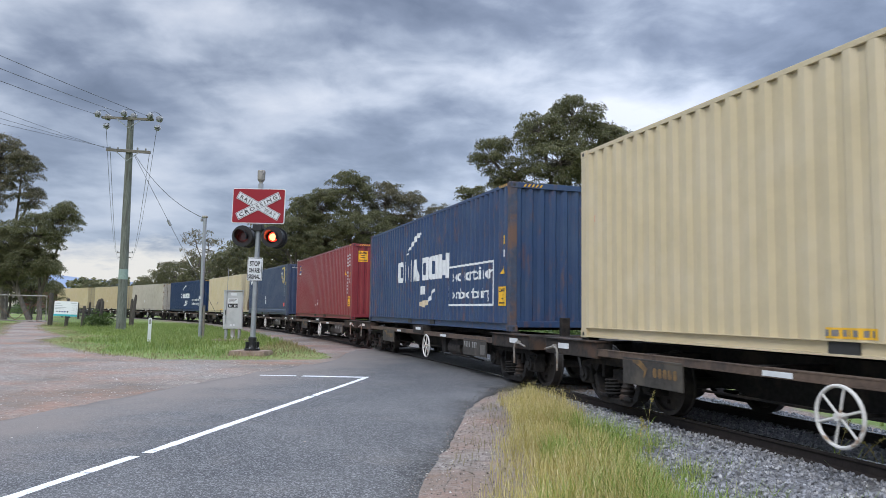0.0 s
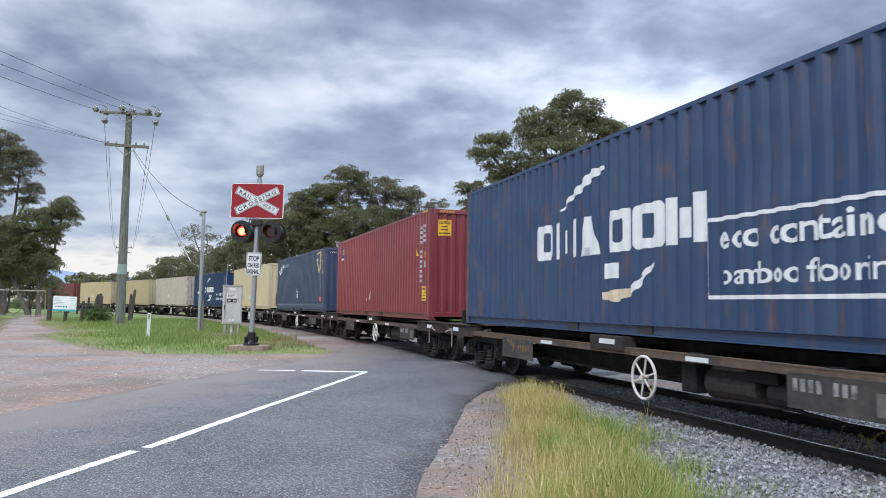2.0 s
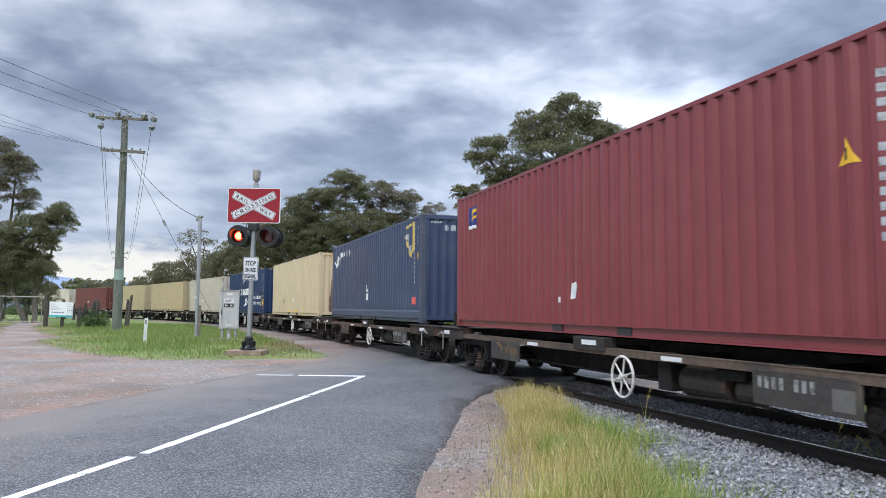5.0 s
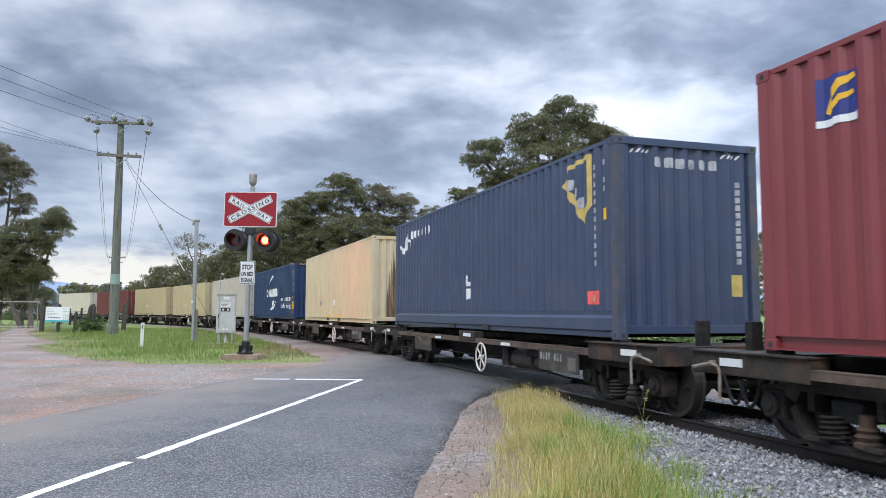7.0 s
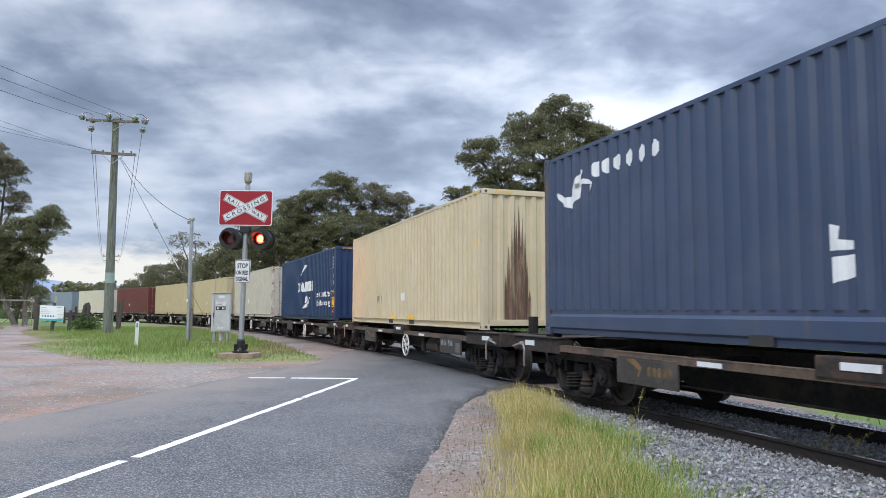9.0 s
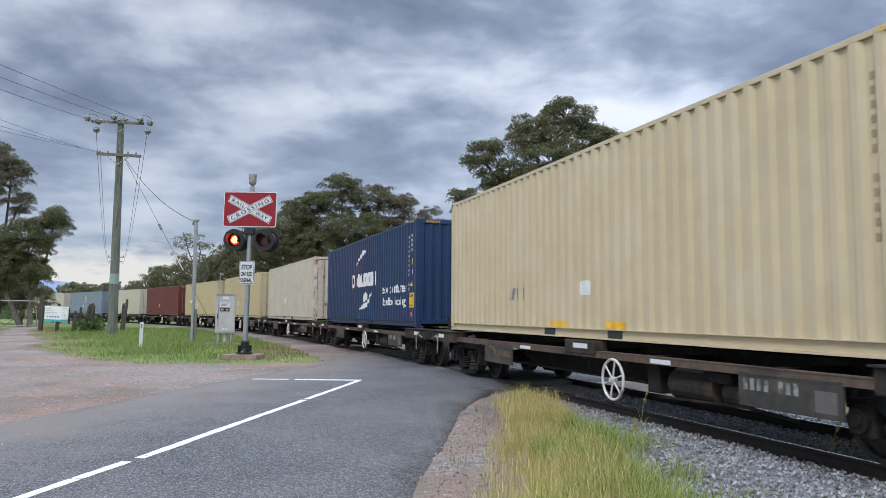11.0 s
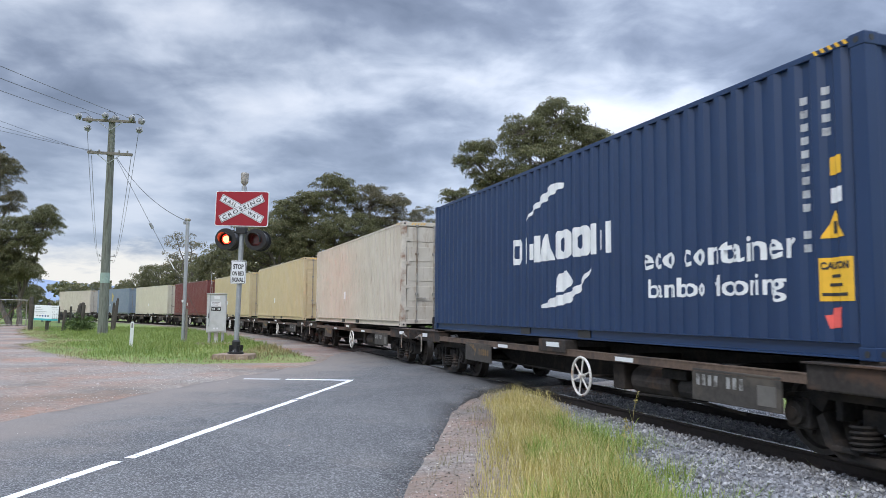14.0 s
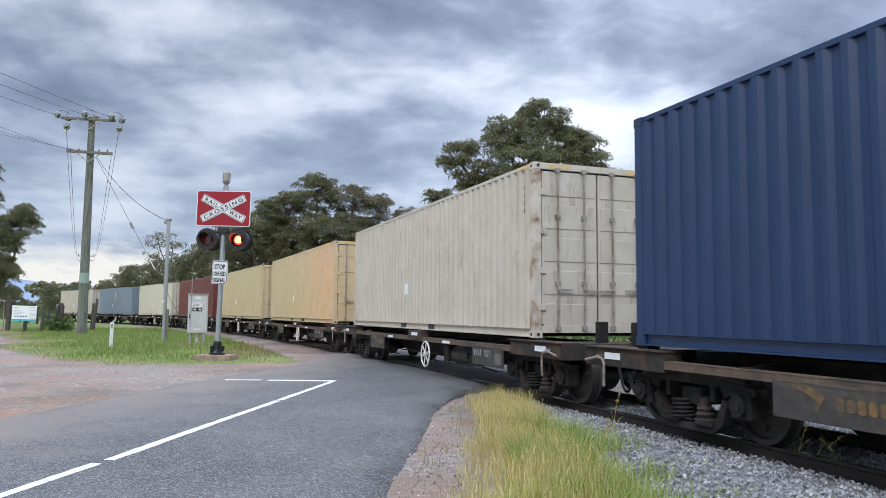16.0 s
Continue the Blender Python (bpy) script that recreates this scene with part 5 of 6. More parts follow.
def cable(name, a, b, sag, r, label="", parent=None, n=14):
    cu = bpy.data.curves.new(name, "CURVE")
    cu.dimensions, cu.bevel_depth, cu.bevel_resolution = "3D", r, 1
    sp = cu.splines.new("POLY")
    sp.points.add(n)
    a, b = Vector(a), Vector(b)
    for i in range(n + 1):
        t = i / n
        p = a.lerp(b, t) - Vector((0, 0, 4 * sag * t * (1 - t)))
        sp.points[i].co = (*p, 1)
    cu.materials.append(M["wire"])
    ob = new(name, cu)
    me = bpy.data.meshes.new_from_object(ob.evaluated_get(bpy.context.evaluated_depsgraph_get()))
    bpy.data.objects.remove(ob)
    ob = new(name, me)
    if parent:
        ob.parent = parent
    else:
        tagged(ob, label, "power line")
    return ob


def disc_insulator(c, axis_to):
    b = B()
    d = Vector(axis_to).normalized()
    q = Matrix.Translation(c) @ d.to_track_quat("Z", "Y").to_matrix().to_4x4()
    lathe(b, [(0.03, 0.0), (0.05, 0.02), (0.19, 0.06), (0.20, 0.12), (0.12, 0.16), (0.20, 0.20), (0.20, 0.27), (0.10, 0.32), (0.04, 0.40)], 16, q)
    return b


def power_pole():
    X, Y = -19.35, 45.9
    p = thing("power_pole", "weathered grey-green timber power pole with two crossarms", "power pole", m=pose(X, Y, 0))
    b = B()
    lathe(b, [(0.30, -0.1), (0.285, 0.5), (0.25, 5.0), (0.21, 10.0), (0.185, 13.02), (0.12, 13.06)], 20)
    part("shaft", b, M["pole_wood"], p)
    b = B()
    lathe(b, [(0.272, 3.0), (0.277, 3.0), (0.27, 3.62), (0.265, 3.62)], 20)
    part("band", b, M["green_band"], p, "pale green metal band")
    b = B()
    box(b, (-0.1, -0.22, 12.86), (3.2, 0.13, 0.15), 0.015, Matrix.Rotation(radians(2.0), 4, "Y"))
    part("crossarm", b, M["arm_wood"], p)
    b = B()
    box(b, (0.05, -0.24, 10.84), (2.7, 0.13, 0.17), 0.015, Matrix.Rotation(radians(3.0), 4, "Y"))
    part("crossarm", b, M["arm_wood"], p)
    for z, w in ((12.8, 0.75), (10.78, 0.7)):
        b = B()
        rod(b, (0, -0.30, z - 0.55), (-w, -0.30, z + 0.02), 0.025, 6)
        rod(b, (0, -0.30, z - 0.55), (w, -0.30, z - 0.04), 0.025, 6)
        part("brace", b, M["galv"], p)
    tops = []
    for x, z in ((-1.75, 13.05), (-0.15, 13.12), (1.45, 12.98)):
        part("insulator", disc_insulator((x, -0.25, z), (-0.55, -0.6, 0.08)), M["porcelain"], p)
        part("insulator", disc_insulator((x + 0.12, 0.15, z), (0.45, 0.9, 0.02)), M["porcelain"], p)
        b = B()
        pts = [Vector((x - 0.3 + 0.7 * t, -0.45 + 0.9 * t, z + 0.05 + 0.32 * math.sin(math.pi * t))) for t in np.linspace(0, 1, 8)]
        for a, c in zip(pts, pts[1:]):
            rod(b, a, c, 0.016, 5)
        part("jumper", b, M["wire"], p)
        tops.append(Vector((X + x, Y, z)))
    for x in (-1.55, 1.6):
        part("insulator", disc_insulator((x, 0.05, 12.62 if x < 0 else 12.55), (0, 0.4, -0.5)), M["porcelain"], p)
    for x in (-1.1, -0.6, 0.6, 1.1):
        b = B()
        lathe(b, [(0.02, 10.9), (0.05, 10.95), (0.06, 11.02), (0.03, 11.08)], 10, Matrix.Translation((x, -0.24, -0.03 * x)))
        part("pin_insulator", b, M["porcelain"], p)
    lab = "thin dark overhead power line strung from the timber pole"
    for t, q in zip(tops, ((-16.81, 28.0, 9.95), (-16.84, 28.0, 10.43), (-16.87, 28.0, 10.93))):
        p0 = t + Vector((-0.25, -0.5, 0.0))
        cable("power_line", p0, p0.lerp(Vector(q), 1.9), 0.12, 0.012, lab)
    for i, q in enumerate(((-17.94, 30.0, 9.34), (-17.92, 30.0, 9.04), (-17.91, 30.0, 8.83))):
        p0 = Vector((X - 1.1 + 0.5 * i, Y - 0.24, 10.92 - 0.04 * i))
        cable("power_line", p0, p0.lerp(Vector(q), 1.9), 0.15, 0.008, lab)
    # span to the next pole, farther along
    fx, fy = -63.1, 150.0
    for x, z, e in ((-1.55, 12.5, -1.5), (1.6, 12.45, 1.5), (-1.2, 10.8, -1.1), (1.2, 10.75, 1.1), (-0.1, 12.9, 0.0)):
        cable("power_line", (X + x, Y + 0.1, z), (fx + e, fy, 11.75 if z > 12 else 10.9), 2.6, 0.014, lab, n=24)
    far = thing("power_pole", "distant timber power pole with two crossarms", "power pole", m=pose(fx, fy, 0))
    b = B()
    rod(b, (0, 0, -0.6), (0, 0, 12.4), 0.2, 10, 0.15)
    part("shaft", b, M["pole_wood"], far)
    for z, w in ((11.75, 3.1), (10.85, 2.5)):
        b = B()
        box(b, (0, 0, z), (w, 0.12, 0.14))
        part("crossarm", b, M["arm_wood"], far)
    for x in (-1.45, 1.45):
        b = B()
        rod(b, (x, 0, 11.8), (x, 0, 12.1), 0.1, 8)
        part("insulator", b, M["porcelain"], far)
    # service post and stay
    q = thing("service_post", "slim galvanised steel service post in the grass", "post", m=pose(-11.2, 35.3, 0))
    b = B()
    rod(b, (0, 0, -0.1), (0.02, 0, 5.6), 0.085, 12)
    part("shaft", b, M["galv"], q)
    b = B()
    box(b, (0.02, 0, 5.64), (0.22, 0.22, 0.10), 0.02)
    part("cap", b, M["galv_dull"], q)
    b = B()
    box(b, (0.16, -0.05, 0.75), (0.09, 0.07, 1.5), 0.01)
    part("conduit", b, M["arm_wood"], q)
    b = B()
    box(b, (-0.05, -0.1, 1.85), (0.08, 0.05, 0.12), 0.01)
    part("tag", b, M["sign_white"], q)
    b = B()
    rod(b, (-0.13, 0, 5.42), (-0.13, 0, 5.56), 0.05, 10)
    part("insulator", b, M["porcelain"], q)
    cable("service_line", (-18.95, 45.8, 10.65), (-11.3, 35.3, 5.6), 0.5, 0.016, "dark service cable from the pole to the steel post")
    st = cable("stay_wire", (-18.95, 45.7, 10.6), (-13.4, 47.0, 0.0), 0.0, 0.014, "galvanised stay wire bracing the timber pole")
    b = B()
    rod(b, (-16.90, 46.18, 6.68), (-16.73, 46.22, 6.36), 0.08, 12)
    part("stay_insulator", b, M["porcelain"], st)
    b = B()
    rod(b, (-16.0, 46.39, 4.97), (-15.45, 46.52, 3.92), 0.026, 8)
    part("stay_guard", b, M["sign_white"], st)


M["green_band"] = mat("pale_green_metal", (0.25, 0.33, 0.29), 0.6)


def guide_post():
    g = thing("guide_post", "white plastic roadside guide post with a dark reflector", "guide post", m=pose(-11.33, 29.5, 0, 3, 2, 8))
    b = B()
    box(b, (0, 0, 0.47), (0.13, 0.05, 1.02), 0.018)
    part("post", b, M["sign_white"], g)
    b = B()
    box(b, (0, -0.027, 0.84), (0.055, 0.006, 0.17))
    part("reflector", b, M["scuff"], g)


def sign_board():
    s = thing("notice_board", "white notice board with a teal strip fixed to the fence", "notice board", m=pose(-25.72, 51.9, 0, 0, 1.5, -6))
    b = B()
    box(b, (0, 0, 1.14), (1.70, 0.03, 1.02), 0.006)
    part("panel", b, M["board"], s)
    b = B()
    box(b, (0, -0.018, 0.70), (1.70, 0.006, 0.13))
    part("teal_strip", b, M["teal"], s)
    for x, z, w, h in ((0.55, 1.54, 0.4, 0.05), (-0.58, 1.50, 0.35, 0.05), (-0.52, 1.34, 0.5, 0.04), (-0.38, 1.22, 0.8, 0.035), (-0.45, 1.12, 0.62, 0.035)):
        b = B()
        box(b, (x, -0.018, z), (w, 0.006, h))
        part("lettering", b, M["grey_paint"], s)
    for i, mt in enumerate(("scuff", "mark_hole_black", "logo_blue", "logo_blue", "mark_hole_black")):
        b = B()
        rod(b, (-0.62 + i * 0.19, -0.014, 0.94), (-0.62 + i * 0.19, -0.022, 0.94), 0.055, 14)
        part("symbol", b, M[mt], s)


def gate():
    g = thing("farm_gate", "rusty tubular steel farm gate across the driveway", "gate", m=pose(-27.6, 53.1, 0.0, 0, 0, 180))
    b = B()
    for z in (0.28, 2.0):
        rod(b, (0, 0, z), (5.4, 0, z + (0.06 if z > 1 else 0)), 0.035, 8)
    rod(b, (0.05, 0, 0.28), (0.05, 0, 2.0), 0.035, 8)
    rod(b, (5.35, 0, 0.28), (5.35, 0, 2.05), 0.035, 8)
    part("gate_frame", b, M["galv_dull"], g)
    b = B()
    rod(b, (0.2, 0, 1.95), (2.2, 0, 0.3), 0.022, 6)
    rod(b, (4.3, 0, 1.95), (2.2, 0, 0.3), 0.022, 6)
    part("brace", b, M["rust"], g)
    for i in range(9):
        b = B()
        z = 0.45 + i * 0.18
        rod(b, (0.05, 0, z), (5.35, 0, z), 0.006, 5)
        part("wire", b, M["wire"], g)
    for x, y in ((-27.35, 53.1), (-33.2, 53.0)):
        b = B()
        lathe(b, [(0.15, -0.1), (0.14, 0.6), (0.13, 2.2), (0.09, 2.28)], 12)
        o = obj("gate_post", b, M["old_timber"])
        o.location = (x, y, -0.05)
        tagged(o, "weathered timber gate post beside the driveway", "post", "fence posts")


def fence():
    r = random.Random(5)
    rows = [((-27.3, 53.1), (-22.6, 50.2), 3), ((-22.6, 50.2), (-30.5, 68.0), 4), ((-30.5, 68.0), (-46.0, 92.0), 4), ((-33.2, 53.0), (-52.0, 54.0), 6)]
    for (x0, y0), (x1, y1), n in rows:
        f = thing("wire_fence", "sagging wire mesh fence strung on dark timber posts", "fence")
        for i in range(n + 1):
            t = i / n
            x, y = x0 + (x1 - x0) * t, y0 + (y1 - y0) * t
            b = B()
            h = 1.55 + r.uniform(-0.2, 0.35)
            lathe(b, [(0.13, -0.2), (0.12, h * 0.6), (0.10, h), (0.06, h + 0.04)], 8)
            o = part("post", b, M["old_timber"], f)
            o.matrix_local = pose(x, y, ground_z(x, y), r.uniform(-4, 4), r.uniform(-4, 4), 0)
        for k in range(5):
            b = B()
            for i in range(n):
                a, c = (Vector((x0 + (x1 - x0) * t, y0 + (y1 - y0) * t, 0.25 + 0.27 * k + 0.04 * r.uniform(-1, 1))) for t in (i / n, (i + 1) / n))
                rod(b, a, c, 0.007, 4)
            part("wire", b, M["wire"], f)
        b = B()
        for i in range(int(n * 9)):
            t = i / (n * 9)
            x, y = x0 + (x1 - x0) * t, y0 + (y1 - y0) * t
            rod(b, (x, y, 0.1), (x + r.uniform(-0.05, 0.05), y, 1.25), 0.005, 4)
        tagged(part("mesh_wires", b, M["wire"], f), kind="stuff")
    # stout leaning posts near the pole
    for x, y, h, a in ((-22.3, 49.6, 1.75, 3), (-22.75, 49.8, 1.6, -5), (-21.4, 52.5, 2.2, 6), (-21.9, 53.5, 1.9, 2), (-22.6, 55.5, 1.8, -4)):
        b = B()
        lathe(b, [(0.11, -0.2), (0.105, h * 0.5), (0.095, h * 0.9), (0.06, h)], 9)
        for v in b.verts:
            v.co.x += 0.03 * noise.noise(v.co * 3)
        o = obj("timber_post", b, M["old_timber"])
        o.matrix_world = pose(x, y, 0, a, a * 0.7, 20 * a)
        tagged(o, "dark weathered leaning timber fence post in the grass", "post", "fence posts")


cabinet()
power_pole()
guide_post()
sign_board()
gate()
fence()


# ---- growing things ----
def leaf_material(name, a, b, c):
    """Leaves that differ one from the next."""
    m = bpy.data.materials.new(name)
    m.use_nodes = True
    nt = m.node_tree
    N, L = nt.nodes.new, nt.links.new
    p = nt.nodes["Principled BSDF"]
    g, r = N("ShaderNodeNewGeometry"), N("ShaderNodeValToRGB")
    L(g.outputs["Random Per Island"], r.inputs[0])
    e = r.color_ramp.elements
    e[0].color, e[1].color = (*a, 1), (*c, 1)
    e.new(0.55).color = (*b, 1)
    tc, n, mx = N("ShaderNodeTexCoord"), N("ShaderNodeTexNoise"), N("ShaderNodeMixRGB")
    L(tc.outputs["Object"], n.inputs["Vector"])
    n.inputs["Scale"].default_value = 0.5
    mx.blend_type = "MULTIPLY"
    mx.inputs[0].default_value = 0.6
    rr = N("ShaderNodeValToRGB")
    L(n.outputs[0], rr.inputs[0])
    rr.color_ramp.elements[0].position, rr.color_ramp.elements[1].position = 0.35, 0.65
    rr.color_ramp.elements[0].color = (0.55, 0.6, 0.5, 1)
    L(r.outputs[0], mx.inputs[1])
    L(rr.outputs[0], mx.inputs[2])
    L(mx.outputs[0], p.inputs["Base Color"])
    p.inputs["Roughness"].default_value = 0.55
    tr, ms = N("ShaderNodeBsdfTranslucent"), N("ShaderNodeMixShader")
    L(mx.outputs[0], tr.inputs["Color"])
    ms.inputs[0].default_value = 0.28
    L(p.outputs[0], ms.inputs[1])
    L(tr.outputs[0], ms.inputs[2])
    out = [x for x in nt.nodes if x.type == "OUTPUT_MATERIAL"][0]
    L(ms.outputs[0], out.inputs[0])
    return m


GUM = leaf_material("eucalypt_leaves", (0.088, 0.094, 0.044), (0.148, 0.148, 0.068), (0.26, 0.235, 0.118))
GUM_DRY = leaf_material("olive_brown_eucalypt_leaves", (0.095, 0.092, 0.055), (0.155, 0.142, 0.085), (0.26, 0.205, 0.125))
SHRUB = leaf_material("shrub_leaves", (0.05, 0.09, 0.02), (0.09, 0.14, 0.035), (0.15, 0.20, 0.06))
BARK = mat("grey_brown_gum_bark", (0.10, 0.085, 0.070), 0.95, 0.0, 0.35, 5, 0.02, (0.19, 0.165, 0.14), 1.2, stretch=(3, 3, 0.6))


def limb(verts, faces, pts, radii, seg=7):
    base = len(verts)
    for i, (p, r) in enumerate(zip(pts, radii)):
        d = (pts[min(i + 1, len(pts) - 1)] - pts[max(i - 1, 0)]).normalized()
        q = d.to_track_quat("Z", "Y")
        for k in range(seg):
            a = 2 * math.pi * k / seg
            verts.append(p + q @ Vector((r * math.cos(a), r * math.sin(a), 0)))
    for i in range(len(pts) - 1):
        for k in range(seg):
            a, b = base + i * seg + k, base + i * seg + (k + 1) % seg
            faces.append((a, b, b + seg, a + seg))


def leaves(rng, centres, sizes, per, length, width):
    """Clumps of hanging leaves: thin diamonds, most of them on each clump's upper shell."""
    out = []
    for c, s in zip(centres, sizes):
        n = int(per * (s / 1.0) ** 2)
        v = rng.normal(size=(n, 3))
        v /= np.linalg.norm(v, axis=1)[:, None]
        v[:, 2] = np.where(v[:, 2] < -0.25, -v[:, 2] * 0.8, v[:, 2])
        rad = s * (0.72 + 0.32 * rng.random(n))
        rad *= 1 + 0.25 * np.sin(v[:, 0] * 5 + c[0]) * np.sin(v[:, 1] * 5 + c[1])
        out.append(np.array(c) + v * rad[:, None] * np.array((1.0, 1.0, 0.80)))
    p = np.concatenate(out)
    n = len(p)
    d = rng.normal(size=(n, 3)) * np.array((0.9, 0.9, 0.5)) + np.array((0, 0, -0.75))
    d /= np.linalg.norm(d, axis=1)[:, None]
    e = np.cross(d, rng.normal(size=(n, 3)))
    e /= np.linalg.norm(e, axis=1)[:, None]
    ln = length * (0.6 + 0.8 * rng.random(n))[:, None]
    wd = width * (0.7 + 0.6 * rng.random(n))[:, None]
    verts = np.stack([p, p + d * ln * 0.45 + e * wd, p + d * ln, p + d * ln * 0.45 - e * wd], axis=1).reshape(-1, 3)
    faces = np.arange(4 * n).reshape(n, 4)
    return verts, faces


def gum_tree(seed, height, spread, first=0.35, clumps=46, size=1.15, per=150, leaf=GUM, length=0.30, width=0.055, lean=0.0, stems=1, label="tall eucalyptus tree with an uneven olive green crown", flat=0.62):
    r, rng = random.Random(seed), np.random.default_rng(seed)
    t = thing("eucalyptus_tree", label, "tree", "gum trees")
    verts, faces, tips = [], [], []
    for s in range(stems):
        off = Vector((r.uniform(-0.6, 0.6) * (stems > 1), r.uniform(-0.6, 0.6) * (stems > 1), 0))
        swing = Vector((lean + r.uniform(-0.12, 0.12) * (1 + stems), r.uniform(-0.1, 0.1) * (1 + stems), 0))
        n = 9
        pts = [off + Vector((0, 0, -0.4)) + Vector((0, 0, height * 0.86)) * (i / n) + swing * height * 0.5 * (i / n) ** 1.5 + Vector((r.uniform(-1, 1), r.uniform(-1, 1), 0)) * 0.022 * height * (i > 0) for i in range(n + 1)]
        R = 0.024 * height / math.sqrt(stems)
        limb(verts, faces, pts, [R * (1.15 - 0.95 * i / n) for i in range(n + 1)], 9)
        k = clumps // stems
        for j in range(k):
            f = first + (1 - first) * (j + r.random()) / k
            i = min(n - 1, int(f * n))
            a = pts[i].lerp(pts[i + 1], f * n - i)
            ang = j * 2.4 + r.uniform(-0.5, 0.5)
            prof = math.sin(math.pi * min(1, max(0.06, (f - first * 0.7) / (1.12 - first * 0.7)))) ** 0.7
            reach = spread * prof * (0.35 + 0.75 * r.random() ** 0.7)
            rise = reach * r.uniform(0.25, 0.85) * flat
            tip = a + Vector((math.cos(ang) * reach, math.sin(ang) * reach, rise))
            mid = a.lerp(tip, 0.5) + Vector((r.uniform(-1, 1), r.uniform(-1, 1), -0.6)) * reach * 0.10
            rr = R * (1.0 - 0.8 * f) * 0.5 + 0.012
            limb(verts, faces, [a, a.lerp(mid, 0.5) + Vector((0, 0, -0.03 * reach)), mid, mid.lerp(tip, 0.5), tip], [rr, rr * 0.8, rr * 0.6, rr * 0.4, 0.012], 5)
            tips.append((tip, size * r.uniform(0.6, 1.25)))
            if r.random() < 0.75:
                t2 = mid + Vector((r.uniform(-1, 1), r.uniform(-1, 1), r.uniform(0.1, 0.9))) * size * 1.3
                limb(verts, faces, [mid, mid.lerp(t2, 0.5), t2], [rr * 0.5, rr * 0.3, 0.01], 4)
                tips.append((t2, size * r.uniform(0.45, 0.85)))
        tips.append((pts[-1] + Vector((0, 0, 0.05 * height)), size))
    mesh_object("trunk", verts, faces, BARK, t, True)
    v, f = leaves(rng, [tuple(p) for p, _ in tips], [s for _, s in tips], per, length, width)
    mesh_object("crown", v, f, leaf, t)
    return t


def lobed_tree(seed, x, y, lobes, leaf=GUM, label="tall eucalyptus tree with a rounded olive green crown", clump=0.55, per=820, fill=1.0, length=0.135, width=0.032, stems=1, girth=0.30):
    """A gum whose foliage hangs in billows; each lobe is (x, height, half width, half height) in the tree's space."""
    r, rng = random.Random(seed), np.random.default_rng(seed)
    t = thing("eucalyptus_tree", label, "tree", "gum trees")
    t.matrix_world = pose(x, y, ground_z(x, y) - 0.1)
    verts, faces, centres, sizes = [], [], [], []
    low = min(z - b for _, z, _, b in lobes)
    forks = []
    for k in range(stems):
        foot = Vector((r.uniform(-0.7, 0.7) * (stems > 1), r.uniform(-0.7, 0.7) * (stems > 1), -0.4))
        head = Vector((sum(q[0] for q in lobes) / len(lobes) * 0.6 + (k - (stems - 1) / 2) * 1.6, r.uniform(-0.5, 0.5), low * 0.8 + 0.5))
        pts = [foot.lerp(head, i / 5) + Vector((r.uniform(-1, 1), r.uniform(-1, 1), 0)) * 0.10 * (0 < i < 5) for i in range(6)]
        limb(verts, faces, pts, [girth / math.sqrt(stems) * (1.2 - 0.09 * i) for i in range(6)], 9)
        forks.append(head)
    for n, (lx, lz, a, b) in enumerate(lobes):
        c = Vector((lx, r.uniform(-0.5, 0.5) * a, lz))
        h = min(forks, key=lambda q: (q - c).length)
        m1 = h.lerp(c, 0.5) + Vector((r.uniform(-0.3, 0.3), r.uniform(-0.3, 0.3), -0.08 * (c - h).length))
        g = girth * 0.5
        limb(verts, faces, [h - Vector((0, 0, 0.1)), h.lerp(m1, 0.5), m1, m1.lerp(c, 0.55), c], [g, g * 0.85, g * 0.7, g * 0.55, g * 0.42], 7)
        for i in range(int(fill * 6.4 * a * b / clump ** 2) + 6):
            d = Vector((r.gauss(0, 1), r.gauss(0, 1), r.gauss(0.25, 1))).normalized()
            p = c + Vector((d.x * a, d.y * a * 0.9, d.z * b)) * r.uniform(0.35, 1.0) ** 0.6
            limb(verts, faces, [c, c.lerp(p, 0.5) + Vector((r.uniform(-0.2, 0.2), r.uniform(-0.2, 0.2), r.uniform(-0.2, 0.05))) * a, p], [g * 0.16, g * 0.11, 0.008], 4)
            centres.append(tuple(p))
            sizes.append(clump * r.uniform(0.55, 1.2))
    mesh_object("trunk", verts, faces, BARK, t, True)
    v, f = leaves(rng, centres, sizes, per, length, width)
    mesh_object("crown", v, f, leaf, t)
    return t


def plant(tree, x, y, turn=0.0, k=1.0):
    c = copy_thing(tree, pose(x, y, ground_z(x, y) - 0.1, 0, 0, turn))
    c.scale = (k, k, k)
    return c


